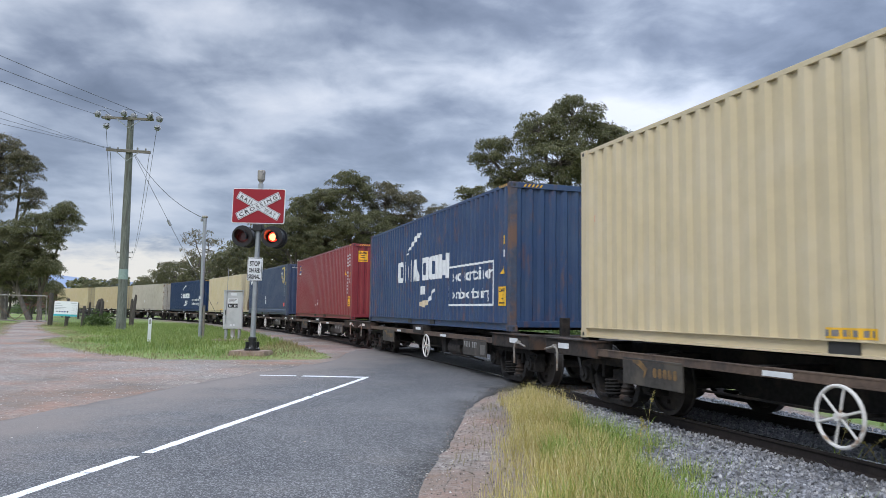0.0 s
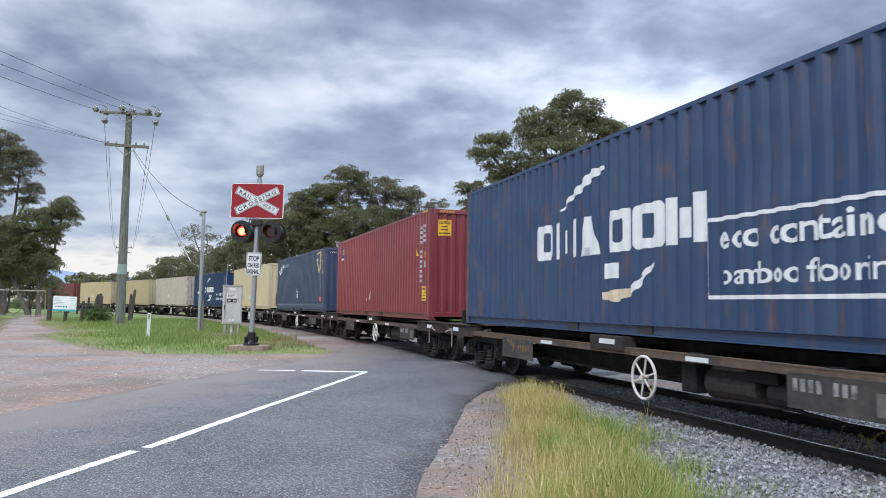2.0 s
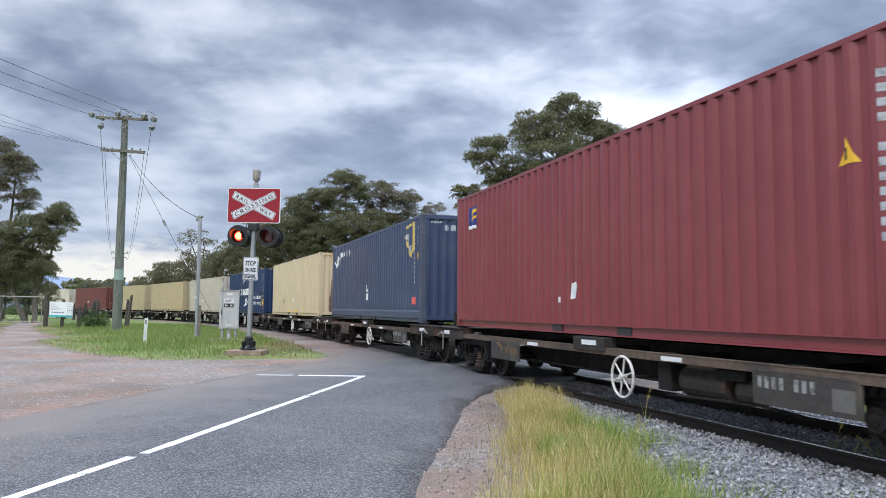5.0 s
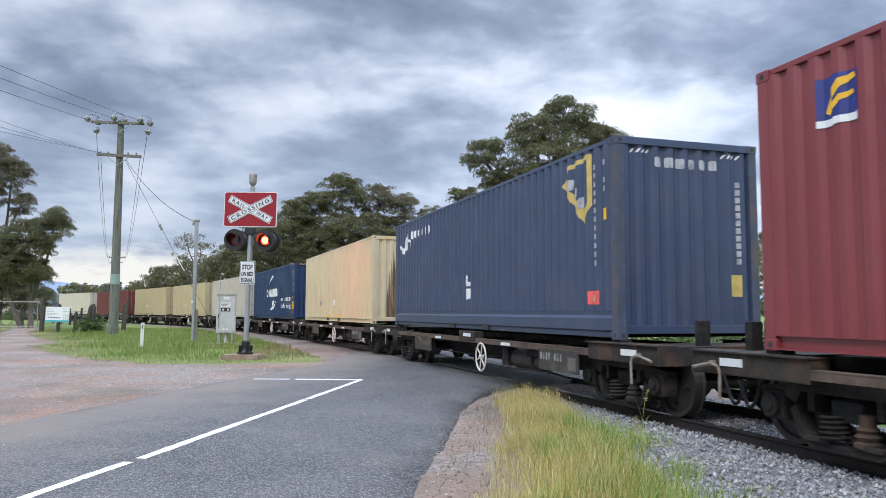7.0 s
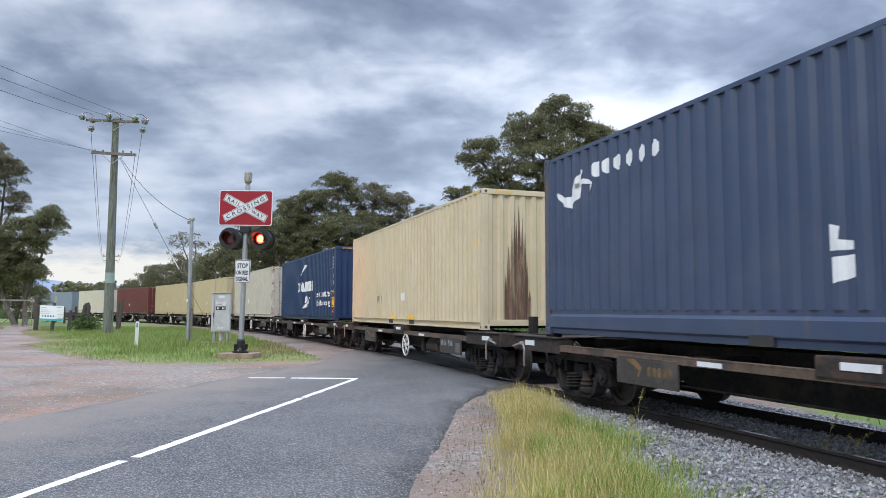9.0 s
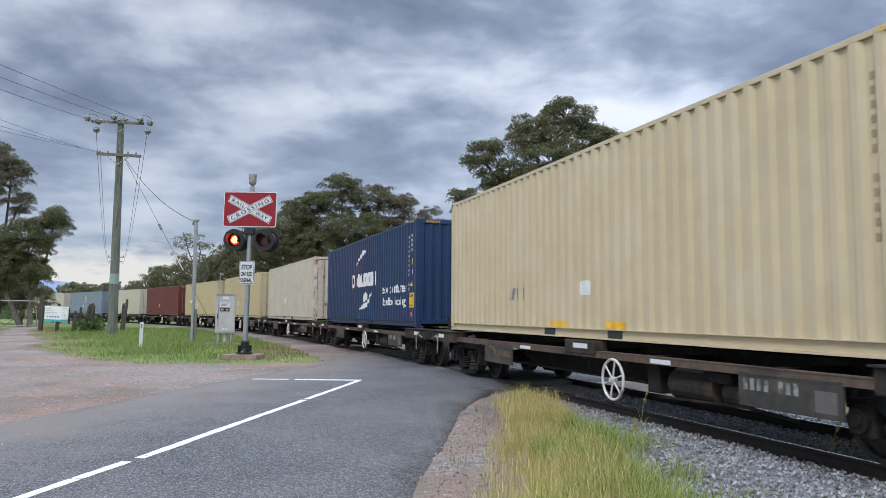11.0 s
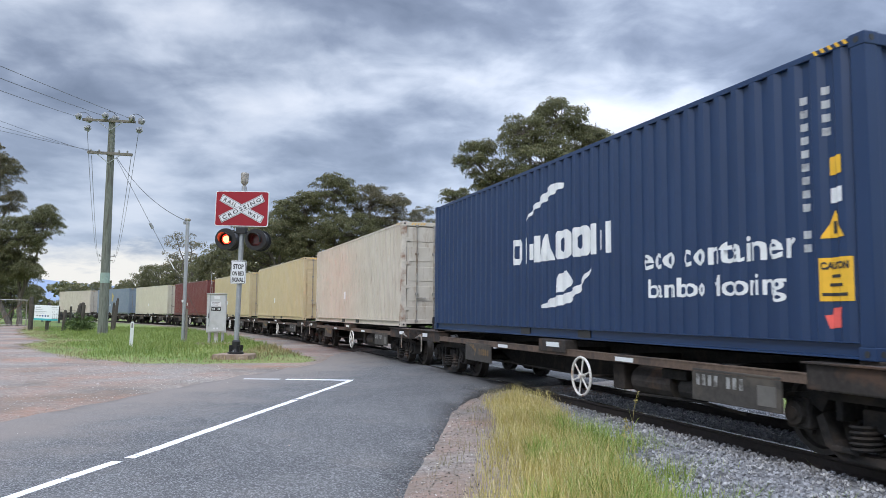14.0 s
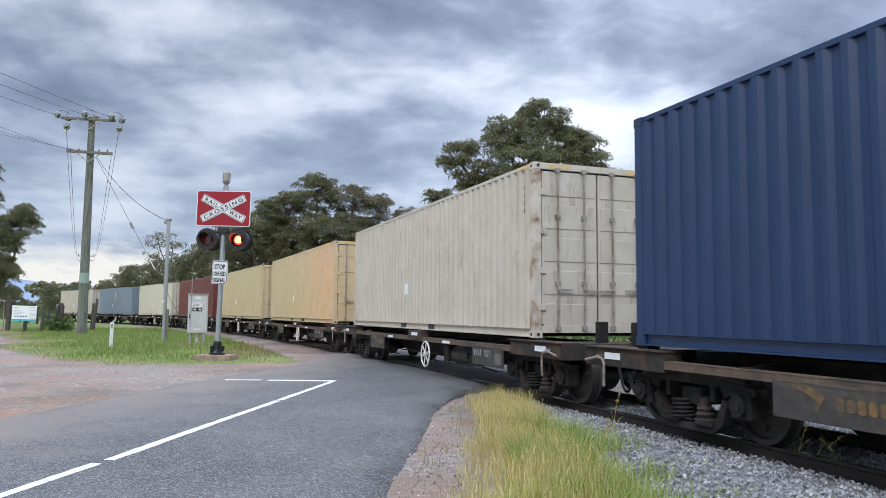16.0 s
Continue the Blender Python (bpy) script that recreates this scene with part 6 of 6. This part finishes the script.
def make_trees():
    F = 1340.0

    def px(p, depth):
        return (p - 784) / F * depth
    # the big two-shouldered tree over the train and the small one beside it
    lobed_tree(11, 7.4, 50, [(-1.1, 13.3, 1.7, 1.3), (1.2, 14.5, 1.9, 1.6), (3.3, 13.1, 1.4, 1.2), (0.3, 11.3, 3.2, 1.7), (-4.1, 11.6, 1.3, 1.4), (-2.7, 9.8, 1.8, 1.2), (2.6, 11.2, 2.2, 1.6), (0.4, 8.6, 3.0, 1.5), (4.3, 12.2, 1.5, 1.2), (5.0, 10.4, 2.0, 1.4)], girth=0.4)
    lobed_tree(12, 1.8, 48, [(0, 9.0, 0.85, 0.6), (0.5, 7.8, 1.2, 0.8), (-0.5, 6.6, 1.1, 0.8)], clump=0.4, label="slim young eucalyptus with a small rounded crown", girth=0.14)
    # the thicket farther down the line
    lobed_tree(13, -8.2, 68, [(-0.3, 12.1, 2.1, 1.9), (-3.0, 10.6, 1.7, 1.9), (0.9, 8.4, 3.6, 2.2), (-2.4, 7.6, 2.6, 1.8)], stems=2)
    lobed_tree(14, -4.6, 69, [(-0.7, 11.4, 1.9, 2.1), (1.7, 10.7, 1.3, 1.7), (0.5, 8.2, 2.2, 1.8)], GUM_DRY, "multi-stemmed eucalyptus with pale bare limbs", 0.5, 640, 0.85, stems=3)
    lobed_tree(17, -0.8, 70, [(0.2, 10.2, 1.4, 1.1), (-1.0, 9.0, 1.2, 1.0), (0.9, 7.6, 1.5, 1.0)], GUM_DRY, "thin open eucalyptus with sparse foliage", 0.42, 560, 0.7, stems=2, girth=0.2)
    lobed_tree(18, -12.8, 67, [(0, 9.6, 1.5, 2.1), (-1.6, 8.0, 1.6, 1.6), (0.6, 6.6, 1.8, 1.6)], GUM, "dense olive eucalyptus at the end of a thicket")
    # by the gate: a tall brownish gum with a dark rounded one below it
    lobed_tree(15, -40.4, 70, [(-1.3, 15.2, 2.6, 2.1), (1.3, 13.9, 1.7, 1.9), (-1.6, 11.7, 2.6, 1.8), (1.9, 11.2, 1.1, 1.2), (-3.6, 13.3, 2.0, 2.0)], GUM_DRY, "tall eucalyptus with brownish foliage near the gate", 0.55, 700, 0.85, stems=2)
    lobed_tree(16, -35.3, 66, [(1.9, 8.8, 1.5, 1.7), (0.1, 7.4, 2.0, 2.1), (-2.9, 6.6, 2.3, 2.2), (0.9, 4.9, 1.4, 1.2), (-1.2, 5.0, 2.0, 1.6), (-4.4, 4.9, 2.0, 1.8), (-2.9, 3.6, 1.8, 1.0)], GUM, "rounded eucalyptus with dense dark foliage", stems=2)
    mid = gum_tree(13, 15.0, 4.4, 0.42, 50, 1.1, 170, GUM, 0.28, 0.072)
    mid.matrix_world = pose(px(1400, 60), 60, -0.2, 0, 0, 10)
    mid.scale = (0.62, 0.62, 0.62)
    thin = gum_tree(14, 12.0, 3.0, 0.5, 24, 0.7, 150, GUM_DRY, 0.24, 0.05, stems=2, label="multi-stemmed eucalyptus with pale bare limbs")
    thin.matrix_world = pose(px(372, 92), 92, -0.2, 0, 0, 100)
    small = gum_tree(16, 11.6, 3.4, 0.26, 56, 1.0, 140, GUM, 0.28, 0.072, stems=2, label="rounded eucalyptus with dense dark foliage")
    small.matrix_world = pose(px(700, 73), 73, -0.2, 0, 0, 30)
    small.scale = (0.78, 0.78, 0.78)
    for p, d, k, a, src in ((1150, 58, 0.62, 80, mid), (1235, 60, 0.7, 10, small), (1320, 56, 0.62, 140, small), (1500, 58, 0.62, 300, small), (1600, 62, 0.7, 30, mid), (1090, 54, 0.62, 40, small),
                            (840, 56, 0.52, 120, small), (955, 52, 0.6, 10, small), (640, 74, 0.78, 45, small), (575, 73, 0.72, 200, small), (750, 74, 0.66, 100, small), (795, 72, 0.58, 260, small),
                            (510, 74, 0.80, 180, mid), (480, 78, 0.86, 0, small), (452, 80, 0.64, 90, mid), (425, 82, 0.78, 200, small), (400, 84, 0.72, 310, small), (345, 98, 0.74, 50, small),
                            (318, 102, 0.55, 170, mid), (290, 105, 0.64, 260, small), (255, 110, 0.50, 20, small), (228, 130, 0.50, 60, thin), (203, 130, 0.58, 140, small), (165, 130, 0.54, 40, small),
                            (20, 84, 0.72, 120, small), (-40, 78, 0.95, 10, small), (-110, 76, 1.0, 150, small), (-70, 72, 0.8, 200, mid), (60, 78, 0.62, 70, small), (95, 92, 0.42, 160, small)):
        plant(src, px(p, d), d, a, k)
    # woods that close the distance
    r, rng = random.Random(3), np.random.default_rng(3)
    cs, ss = [], []
    for i in range(900):
        a = radians(r.uniform(-52, 60))
        d = r.uniform(240, 420)
        h = r.uniform(0, 10.5)
        cs.append((d * math.sin(a), d * math.cos(a), h - 1.0))
        ss.append(r.uniform(1.5, 3.2))
    v, f = leaves(rng, cs, ss, 14, 1.5, 0.5)
    tagged(mesh_object("far_woods", v, f, GUM), "distant belt of dark eucalyptus woods", "woods", kind="stuff")
    # low scrub under the trees beyond the line
    cs, ss = [], []
    for i in range(520):
        u = r.uniform(-34, 110)
        q = line(u, -r.uniform(9, 24))
        s = r.uniform(0.5, 1.3)
        cs.append((q.x, q.y, s * 0.4 - 0.2))
        ss.append(s)
    for i in range(40):
        d = r.uniform(92, 112)
        s = r.uniform(0.7, 1.6)
        cs.append((px(r.uniform(-160, 74), d), d + 20, s * 0.4 - 0.3))
        ss.append(s)
    v, f = leaves(rng, cs, ss, 110, 0.30, 0.06)
    tagged(mesh_object("undergrowth", v, f, SHRUB), "low green scrub under the trees beyond the line", "scrub", kind="stuff")
    cs = [(-22.3 + r.gauss(0, 0.32), 49.6 + r.gauss(0, 0.35), abs(r.gauss(0.45, 0.35))) for i in range(24)]
    v, f = leaves(rng, cs, [r.uniform(0.2, 0.45) for _ in cs], 620, 0.16, 0.035)
    tagged(mesh_object("bush", v, f, SHRUB), "leafy green bush grown over an old fence post", "bush")


def hills():
    verts, faces = [], []
    n = 160
    for i in range(n + 1):
        a = radians(-75 + 150 * i / n)
        h = 80 + 55 * noise.noise((i * 0.045, 2.0, 0)) + 16 * noise.noise((i * 0.17, 7.0, 0)) + 45 * math.exp(-((i - 52) / 12) ** 2)
        for d, z in ((2500, -8), (2900, h * 0.7), (3300, h), (3800, -8)):
            verts.append((d * math.sin(a), d * math.cos(a), z))
    for i in range(n):
        for k in range(3):
            a = 4 * i + k
            faces.append((a, a + 4, a + 5, a + 1))
    # the haze of distance is painted into the hills' base colour
    tagged(mesh_object("backdrop", verts, faces, mat("haze_tinted_blue_hills", (0.20, 0.255, 0.35), 1.0, 0, 0.10, 0.01, own=False), None, True), "far blue hazy range of hills", "hills", kind="structure")


# ---- grasses ----
def blades(rng, xy, heights, width, lean, z0, up=None):
    """Bent grass blades, three joints each."""
    n = len(xy)
    a = rng.random(n) * 2 * math.pi
    d = np.stack([np.cos(a), np.sin(a), np.zeros(n)], 1)
    s = np.stack([-np.sin(a), np.cos(a), np.zeros(n)], 1)
    bend = lean * (0.3 + rng.random(n)) * heights
    base = np.concatenate([xy, z0[:, None]], 1)
    h = heights[:, None]
    w = (width * (0.6 + 0.8 * rng.random(n)))[:, None]
    zz = np.array((0, 0, 1.0))
    m1 = base + d * (bend * 0.25)[:, None] + zz * h * 0.5
    tip = base + d * bend[:, None] + zz * h * 0.95
    verts = np.stack([base - s * w, base + s * w, m1 + s * w * 0.7, m1 - s * w * 0.7, tip], 1).reshape(-1, 3)
    k = 5 * np.arange(n)[:, None]
    quads = (k + np.array((0, 1, 2, 3))).tolist()
    tris = (k + np.array((3, 2, 4))).tolist()
    return verts, quads + tris


def grass_material(name, a, b, c):
    return leaf_material(name, a, b, c)


def scatter(n, x0, x1, y0, y1, seed, road=-9, dirt=9, track=0.0):
    """Random points off the road and the drive, and away from the track's middle."""
    rng = np.random.default_rng(seed)
    p = np.stack([rng.uniform(x0, x1, n), rng.uniform(y0, y1, n)], 1)
    if road > -9:
        p = p[edge_distances(p, ROAD) < road]
    if dirt < 9:
        p = p[edge_distances(p, DIRT) < dirt]
    if track:
        p = p[line_distances(p)[0] > track]
    return rng, p


def chosen(p, keep):
    return p[np.array([keep(x, y) for x, y in p], bool)]


def make_grass():
    gold = grass_material("golden_seeding_grass", (0.36, 0.33, 0.075), (0.60, 0.48, 0.17), (0.80, 0.68, 0.38))
    green = grass_material("lush_green_grass", (0.16, 0.25, 0.035), (0.29, 0.39, 0.07), (0.50, 0.52, 0.19))
    lawn = grass_material("verge_green_grass", (0.13, 0.20, 0.036), (0.195, 0.265, 0.055), (0.32, 0.335, 0.11))
    dry = grass_material("dry_verge_grass", (0.17, 0.165, 0.06), (0.28, 0.235, 0.11), (0.42, 0.33, 0.19))

    # tall golden stand between road and ballast
    def stand(x, y):
        c = 0.40 + 0.052 * y + 0.25 * noise.noise((x, y * 0.7, 3))
        w = 0.08 + 0.50 * smooth(13.4, 12.2, y) + 0.25 * smooth(9.5, 6.0, y)
        f = abs(x - c - 0.45) / max(w, 0.05)
        return f < 1 and random.random() < 1.05 - f ** 1.5
    random.seed(7)
    rng, p = scatter(46000, 0.1, 2.9, 4.3, 13.6, 1)
    p = chosen(p, stand)
    z = np.array([ground_z(*q) - 0.02 for q in p])
    h = (0.22 + 0.26 * rng.random(len(p))) * np.array([0.75 + 0.5 * noise.noise((q[0] * 1.1, q[1] * 0.9, 8)) - 0.16 * smooth(10, 12.5, q[1]) for q in p])
    v, f = blades(rng, p, np.maximum(h, 0.1), 0.0023, 0.42, z)
    seed = rng.random(len(p)) < 0.16
    tips = z[seed] + 0.72 * np.maximum(h[seed], 0.1)
    sv, sf = blades(rng, p[seed], 0.05 + 0.05 * rng.random(seed.sum()), 0.0030, 0.9, tips)
    v, f = np.concatenate([v, sv]), f + [tuple(k + len(v) for k in q) for q in sf]
    tagged(mesh_object("tall_grass", v, f, gold), "tall golden seeding grass between road and ballast", "grass", kind="stuff")

    # sparse dry weeds on the shoulder
    rng, p = scatter(5200, -0.3, 2.0, 4.6, 14.2, 9, road=-0.12)
    p = chosen(p, lambda x, y: noise.noise((x * 3.1, y * 2.3, 4)) > 0.12 and x < 0.62 + 0.07 * y)
    z = np.array([ground_z(*q) - 0.02 for q in p])
    v, f = blades(rng, p, 0.05 + 0.16 * rng.random(len(p)), 0.0022, 0.7, z)
    tagged(mesh_object("shoulder_weeds", v, f, dry), "sparse dry weeds in the gravel shoulder", "grass", kind="stuff")

    def low(x, y):
        c = 1.48 + 0.2 * (y - 6)
        f = abs(x - c) / 0.78
        return f < 1 and noise.noise((x * 1.6, y * 1.3, 5)) > -0.12 + 0.25 * f and y < 9.4
    rng, p = scatter(44000, 0.2, 3.6, 4.3, 11.5, 2)
    p = chosen(p, low)
    z = np.array([ground_z(*q) - 0.02 for q in p])
    v, f = blades(rng, p, 0.12 + 0.30 * rng.random(len(p)), 0.0036, 0.5, z)
    tagged(mesh_object("green_grass", v, f, green), "fresh green grass growing through the gravel's edge", "grass", kind="stuff")

    rng, p = scatter(14000, 1.8, 5.2, 4.5, 10.0, 5, road=-0.1, track=1.35)
    p = chosen(p, lambda x, y: noise.noise((x * 2.2, y * 2.2, 1)) > 0.34)
    z = np.array([ground_z(*q) - 0.02 for q in p])
    v, f = blades(rng, p, 0.12 + 0.26 * rng.random(len(p)), 0.0045, 0.7, z)
    tagged(mesh_object("grass_tufts", v, f, green), "scattered green grass tufts on the ballast's edge", "grass", kind="stuff")

    # the verge with the signal and the paddock behind it
    rng, p = scatter(180000, -34, -2.6, 19.5, 62, 3, road=-0.2, dirt=0.3, track=3.0)
    edge = edge_distances(p, DIRT)
    p = p[edge < -0.15 + 0.5 * np.array([noise.noise((x, y, 2)) for x, y in p])]
    near = np.array([noise.noise((q[0] * 0.35, q[1] * 0.35, 6)) for q in p])
    edge = np.maximum(edge_distances(p, DIRT), edge_distances(p, ROAD))
    z = np.array([ground_z(*q) - 0.02 for q in p])
    h = (0.10 + 0.16 * rng.random(len(p))) * (1 + 0.7 * near) * np.clip(0.22 - edge * 0.24, 0.22, 1.05)
    isdry = (edge > -1.6 + 1.2 * near) | ((p[:, 0] > -6.5) & (p[:, 1] > 21.5))
    for nm, sel, mt, lab in (("verge_grass", ~isdry, lawn, "lush green grass on the verge beside the line"), ("dry_grass", isdry, dry, "dry yellowing grass along the gravel's edge")):
        v, f = blades(rng, p[sel], h[sel], 0.0065, 0.55, z[sel])
        tagged(mesh_object(nm, v, f, mt), lab, "grass", kind="stuff")

    # far bank beyond the line and by the driveway
    rng, p = scatter(40000, -8, 24, 4, 46, 4, road=-0.3, track=3.2)
    d, u = line_distances(p)
    p = p[(d < 16) & (p[:, 0] > np.interp(u, _u, _x))]
    z = np.array([ground_z(*q) - 0.02 for q in p])
    v, f = blades(rng, p, 0.15 + 0.25 * rng.random(len(p)), 0.014, 0.5, z)
    tagged(mesh_object("bank_grass", v, f, green), "pale green grass on the far side of the track", "grass", kind="stuff")

    # single seed stalks
    for x, y, h, a in ((2.62, 9.7, 0.62, 0.15), (3.92, 7.6, 0.62, 0.3), (4.05, 7.5, 0.5, 0.7), (2.25, 8.2, 0.5, -0.2), (1.9, 7.4, 0.55, 0.1), (4.2, 7.3, 0.45, -0.4)):
        st = thing("grass_stalk", "single tall seeding grass stalk in the ballast", "grass stalk", "grass stalks", m=pose(x, y, -0.12))
        b = B()
        pts = [Vector((a * t * t * h, 0.1 * t * h, h * (t - 0.25 * abs(a) * t * t))) for t in np.linspace(0, 1, 7)]
        for p0, p1 in zip(pts, pts[1:]):
            rod(b, p0, p1, 0.003, 5)
        part("stem", b, gold, st)
        rr = random.Random(int(x * 100))
        vv, ff = [], []
        for i in range(26):
            t = rr.uniform(0.72, 1.0)
            c = Vector((a * t * t * h, 0.1 * t * h, h * (t - 0.25 * abs(a) * t * t)))
            d = Vector((rr.uniform(-1, 1), rr.uniform(-1, 1), rr.uniform(-0.4, 0.9))).normalized() * 0.035
            s = d.cross(Vector((rr.random(), rr.random(), rr.random()))).normalized() * 0.006
            k = len(vv)
            vv += [c, c + d * 0.5 + s, c + d, c + d * 0.5 - s]
            ff.append((k, k + 1, k + 2, k + 3))
        mesh_object("seed_head", vv, ff, gold, st)
        vv, ff = [], []
        for i in range(3):
            c = Vector((0, 0, h * 0.15 * (i + 0.5)))
            d = Vector((rr.uniform(-1, 1), rr.uniform(-1, 1), 0.9)).normalized() * h * 0.5
            s = d.cross(Vector((0, 0, 1))).normalized() * 0.006
            k = len(vv)
            vv += [c - s, c + s, c + d * 0.6 + s * 0.7, c + d * 0.6 - s * 0.7, c + d + Vector((0, 0, -0.08 * h))]
            ff += [(k, k + 1, k + 2, k + 3), (k + 3, k + 2, k + 4)]
        mesh_object("leaf", vv, ff, green, st)


# ---- stones ----
def stones(name, pts, sizes, material, seed, flat=1.0):
    """Broken stones: octahedra knocked out of shape."""
    rng = np.random.default_rng(seed)
    n = len(pts)
    o = np.array([(1, 0, 0), (0, 1, 0), (-1, 0, 0), (0, -1, 0), (0, 0, 1), (0, 0, -1), (0.75, 0.75, 0.55), (-0.7, 0.65, -0.55), (-0.7, -0.7, 0.55), (0.7, -0.7, -0.5)], float)
    fc = np.array([(0, 6, 4), (6, 1, 4), (1, 2, 4), (2, 8, 4), (8, 3, 4), (3, 0, 4), (0, 1, 6), (1, 7, 2), (1, 5, 7), (7, 5, 2), (2, 3, 8), (2, 5, 3), (3, 9, 0), (3, 5, 9), (9, 5, 0), (0, 5, 1)])
    v = np.repeat(o[None], n, 0) * (0.65 + 0.6 * rng.random((n, 10, 1)))
    v *= (0.6 + 0.6 * rng.random((n, 1, 3)))
    a = rng.normal(size=(n, 4))
    a /= np.linalg.norm(a, axis=1)[:, None]
    w, x, y, z = a.T
    Rm = np.stack([np.stack([1 - 2 * (y * y + z * z), 2 * (x * y - z * w), 2 * (x * z + y * w)], 1), np.stack([2 * (x * y + z * w), 1 - 2 * (x * x + z * z), 2 * (y * z - x * w)], 1),
                   np.stack([2 * (x * z - y * w), 2 * (y * z + x * w), 1 - 2 * (x * x + y * y)], 1)], 1)
    v = np.einsum("nij,nkj->nki", Rm, v) * sizes[:, None, None] * np.array((1, 1, flat)) + pts[:, None, :]
    f = fc[None] + 10 * np.arange(n)[:, None, None]
    return mesh_object(name, v.reshape(-1, 3), f.reshape(-1, 3), material)


def make_stones():
    grey = mat("broken_basalt", (0.265, 0.268, 0.282), 0.9, 0.0, 0.3, 30, 0.0, (0.42, 0.415, 0.41), 6.0, own=False, island=0.32)
    rng = np.random.default_rng(21)
    n = 84000
    u, off = -28 + 23 * rng.random(n) ** 0.8, 3.4 - 5.4 * rng.random(n) ** 1.35
    h = np.interp(u, _u, _h)
    x, y = np.interp(u, _u, _x) - off * np.sin(h), np.interp(u, _u, _y) + off * np.cos(h)
    top = -0.085 - 0.15 * np.clip((np.abs(off) - 1.4) / 1.3, 0, 1) ** 1.5
    pts = np.stack([x, y, RAIL + top - 0.03 + 0.03 * rng.random(n)], 1)
    thin = (off < 2.3) | (rng.random(n) > (off - 2.3) * 0.9)
    pts = pts[(np.abs(np.abs(off) - 0.755) > 0.09) & thin & (y > 1.5) & (edge_distances(pts, ROAD) < -0.25)]
    tagged(stones("ballast_stones", pts, 0.011 + 0.013 * rng.random(len(pts)), grey, 2), "crushed grey basalt ballast along the rails", "ballast", kind="stuff")
    # farther ballast, larger and fewer pieces seen small
    pts = []
    for i in range(5000):
        u, off = rng.uniform(11, 60), rng.uniform(-2.4, 2.6)
        q = line(u, off)
        pts.append((q.x, q.y, q.z - 0.20 + 0.04 * rng.random()))
    pts = np.array(pts)
    pts = pts[edge_distances(pts, ROAD) < -0.2]
    tagged(stones("ballast_stones", pts, 0.03 + 0.02 * rng.random(len(pts)), grey, 3), "crushed grey basalt ballast along the rails", "ballast", kind="stuff")
    # loose gravel on the drive and the road's edge
    tan = mat("loose_gravel", (0.40, 0.37, 0.34), 0.9, 0.0, 0.3, 30, 0.0, (0.33, 0.25, 0.20), 4.0, own=False, island=0.5)
    n = 34000
    p = np.stack([rng.uniform(-16, 2.2, n), 4.0 + 22 * rng.random(n) ** 1.15], 1)
    e, g, q = edge_distances(p, ROAD), edge_distances(p, DIRT), rng.random(n)
    p = p[np.where(e > 0.05, q < 0.012, np.where(p[:, 0] > -1, (e > -0.9) & (q > -e), g > 0))]
    e = edge_distances(p, ROAD)
    pts = np.array([(x, y, (road_z(x, y) if k > 0 else ground_z(x, y)) + 0.001) for (x, y), k in zip(p, e)])
    tagged(stones("loose_gravel", pts, 0.004 + 0.012 * rng.random(len(pts)) ** 2, tan, 6, 0.5), "loose tan gravel scattered over drive and road edge", "gravel", kind="stuff")
    # grit and litter on the shoulder between road and grass
    brown = mat("dusty_brown_grit", (0.17, 0.145, 0.125), 0.95, 0.0, 0.4, 30, 0.0, (0.30, 0.26, 0.23), 5.0, own=False, island=0.6)
    n = 12000
    p = np.stack([rng.uniform(-0.7, 2.6, n), 4.2 + 11.3 * rng.random(n) ** 1.2], 1)
    e = edge_distances(p, ROAD)
    p = p[(e < 0.12) & (e > -1.25) & (rng.random(n) > np.abs(e + 0.35) * 0.75)]
    e = edge_distances(p, ROAD)
    pts = np.array([(x, y, (road_z(x, y) if k > 0 else ground_z(x, y)) + 0.001) for (x, y), k in zip(p, e)])
    tagged(stones("shoulder_grit", pts, 0.004 + 0.009 * rng.random(len(pts)) ** 2, brown, 8, 0.6), "brown grit and small stones on the road's shoulder", "gravel", kind="stuff")


make_trees()
hills()
make_grass()
make_stones()


# ---- what moves ----
def motions():
    times = [i * 0.5 for i in range(33)]
    lift = Matrix.Translation((0, 0, DECK))
    for k in range(13):
        walk(WAGONS[k], [(t, wagon_pose(k, t)) for t in times])
        walk(CONTAINERS[k], [(t, wagon_pose(k, t) @ lift) for t in times])
        if k > 7:
            continue
        for g in WAGONS[k].children:
            for ws in g.children:
                if not ws.name.startswith("wheelset"):
                    continue
                base = ws.location.copy()
                rows = []
                for i in range(141):
                    t = 16.0 * i / 140
                    a = (float(np.polyval(_run, t)) - RUN_S[0]) / 0.42
                    rows.append((t, Matrix.Translation(base) @ Matrix.Rotation(a, 4, "Y")))
                walk(ws, rows)
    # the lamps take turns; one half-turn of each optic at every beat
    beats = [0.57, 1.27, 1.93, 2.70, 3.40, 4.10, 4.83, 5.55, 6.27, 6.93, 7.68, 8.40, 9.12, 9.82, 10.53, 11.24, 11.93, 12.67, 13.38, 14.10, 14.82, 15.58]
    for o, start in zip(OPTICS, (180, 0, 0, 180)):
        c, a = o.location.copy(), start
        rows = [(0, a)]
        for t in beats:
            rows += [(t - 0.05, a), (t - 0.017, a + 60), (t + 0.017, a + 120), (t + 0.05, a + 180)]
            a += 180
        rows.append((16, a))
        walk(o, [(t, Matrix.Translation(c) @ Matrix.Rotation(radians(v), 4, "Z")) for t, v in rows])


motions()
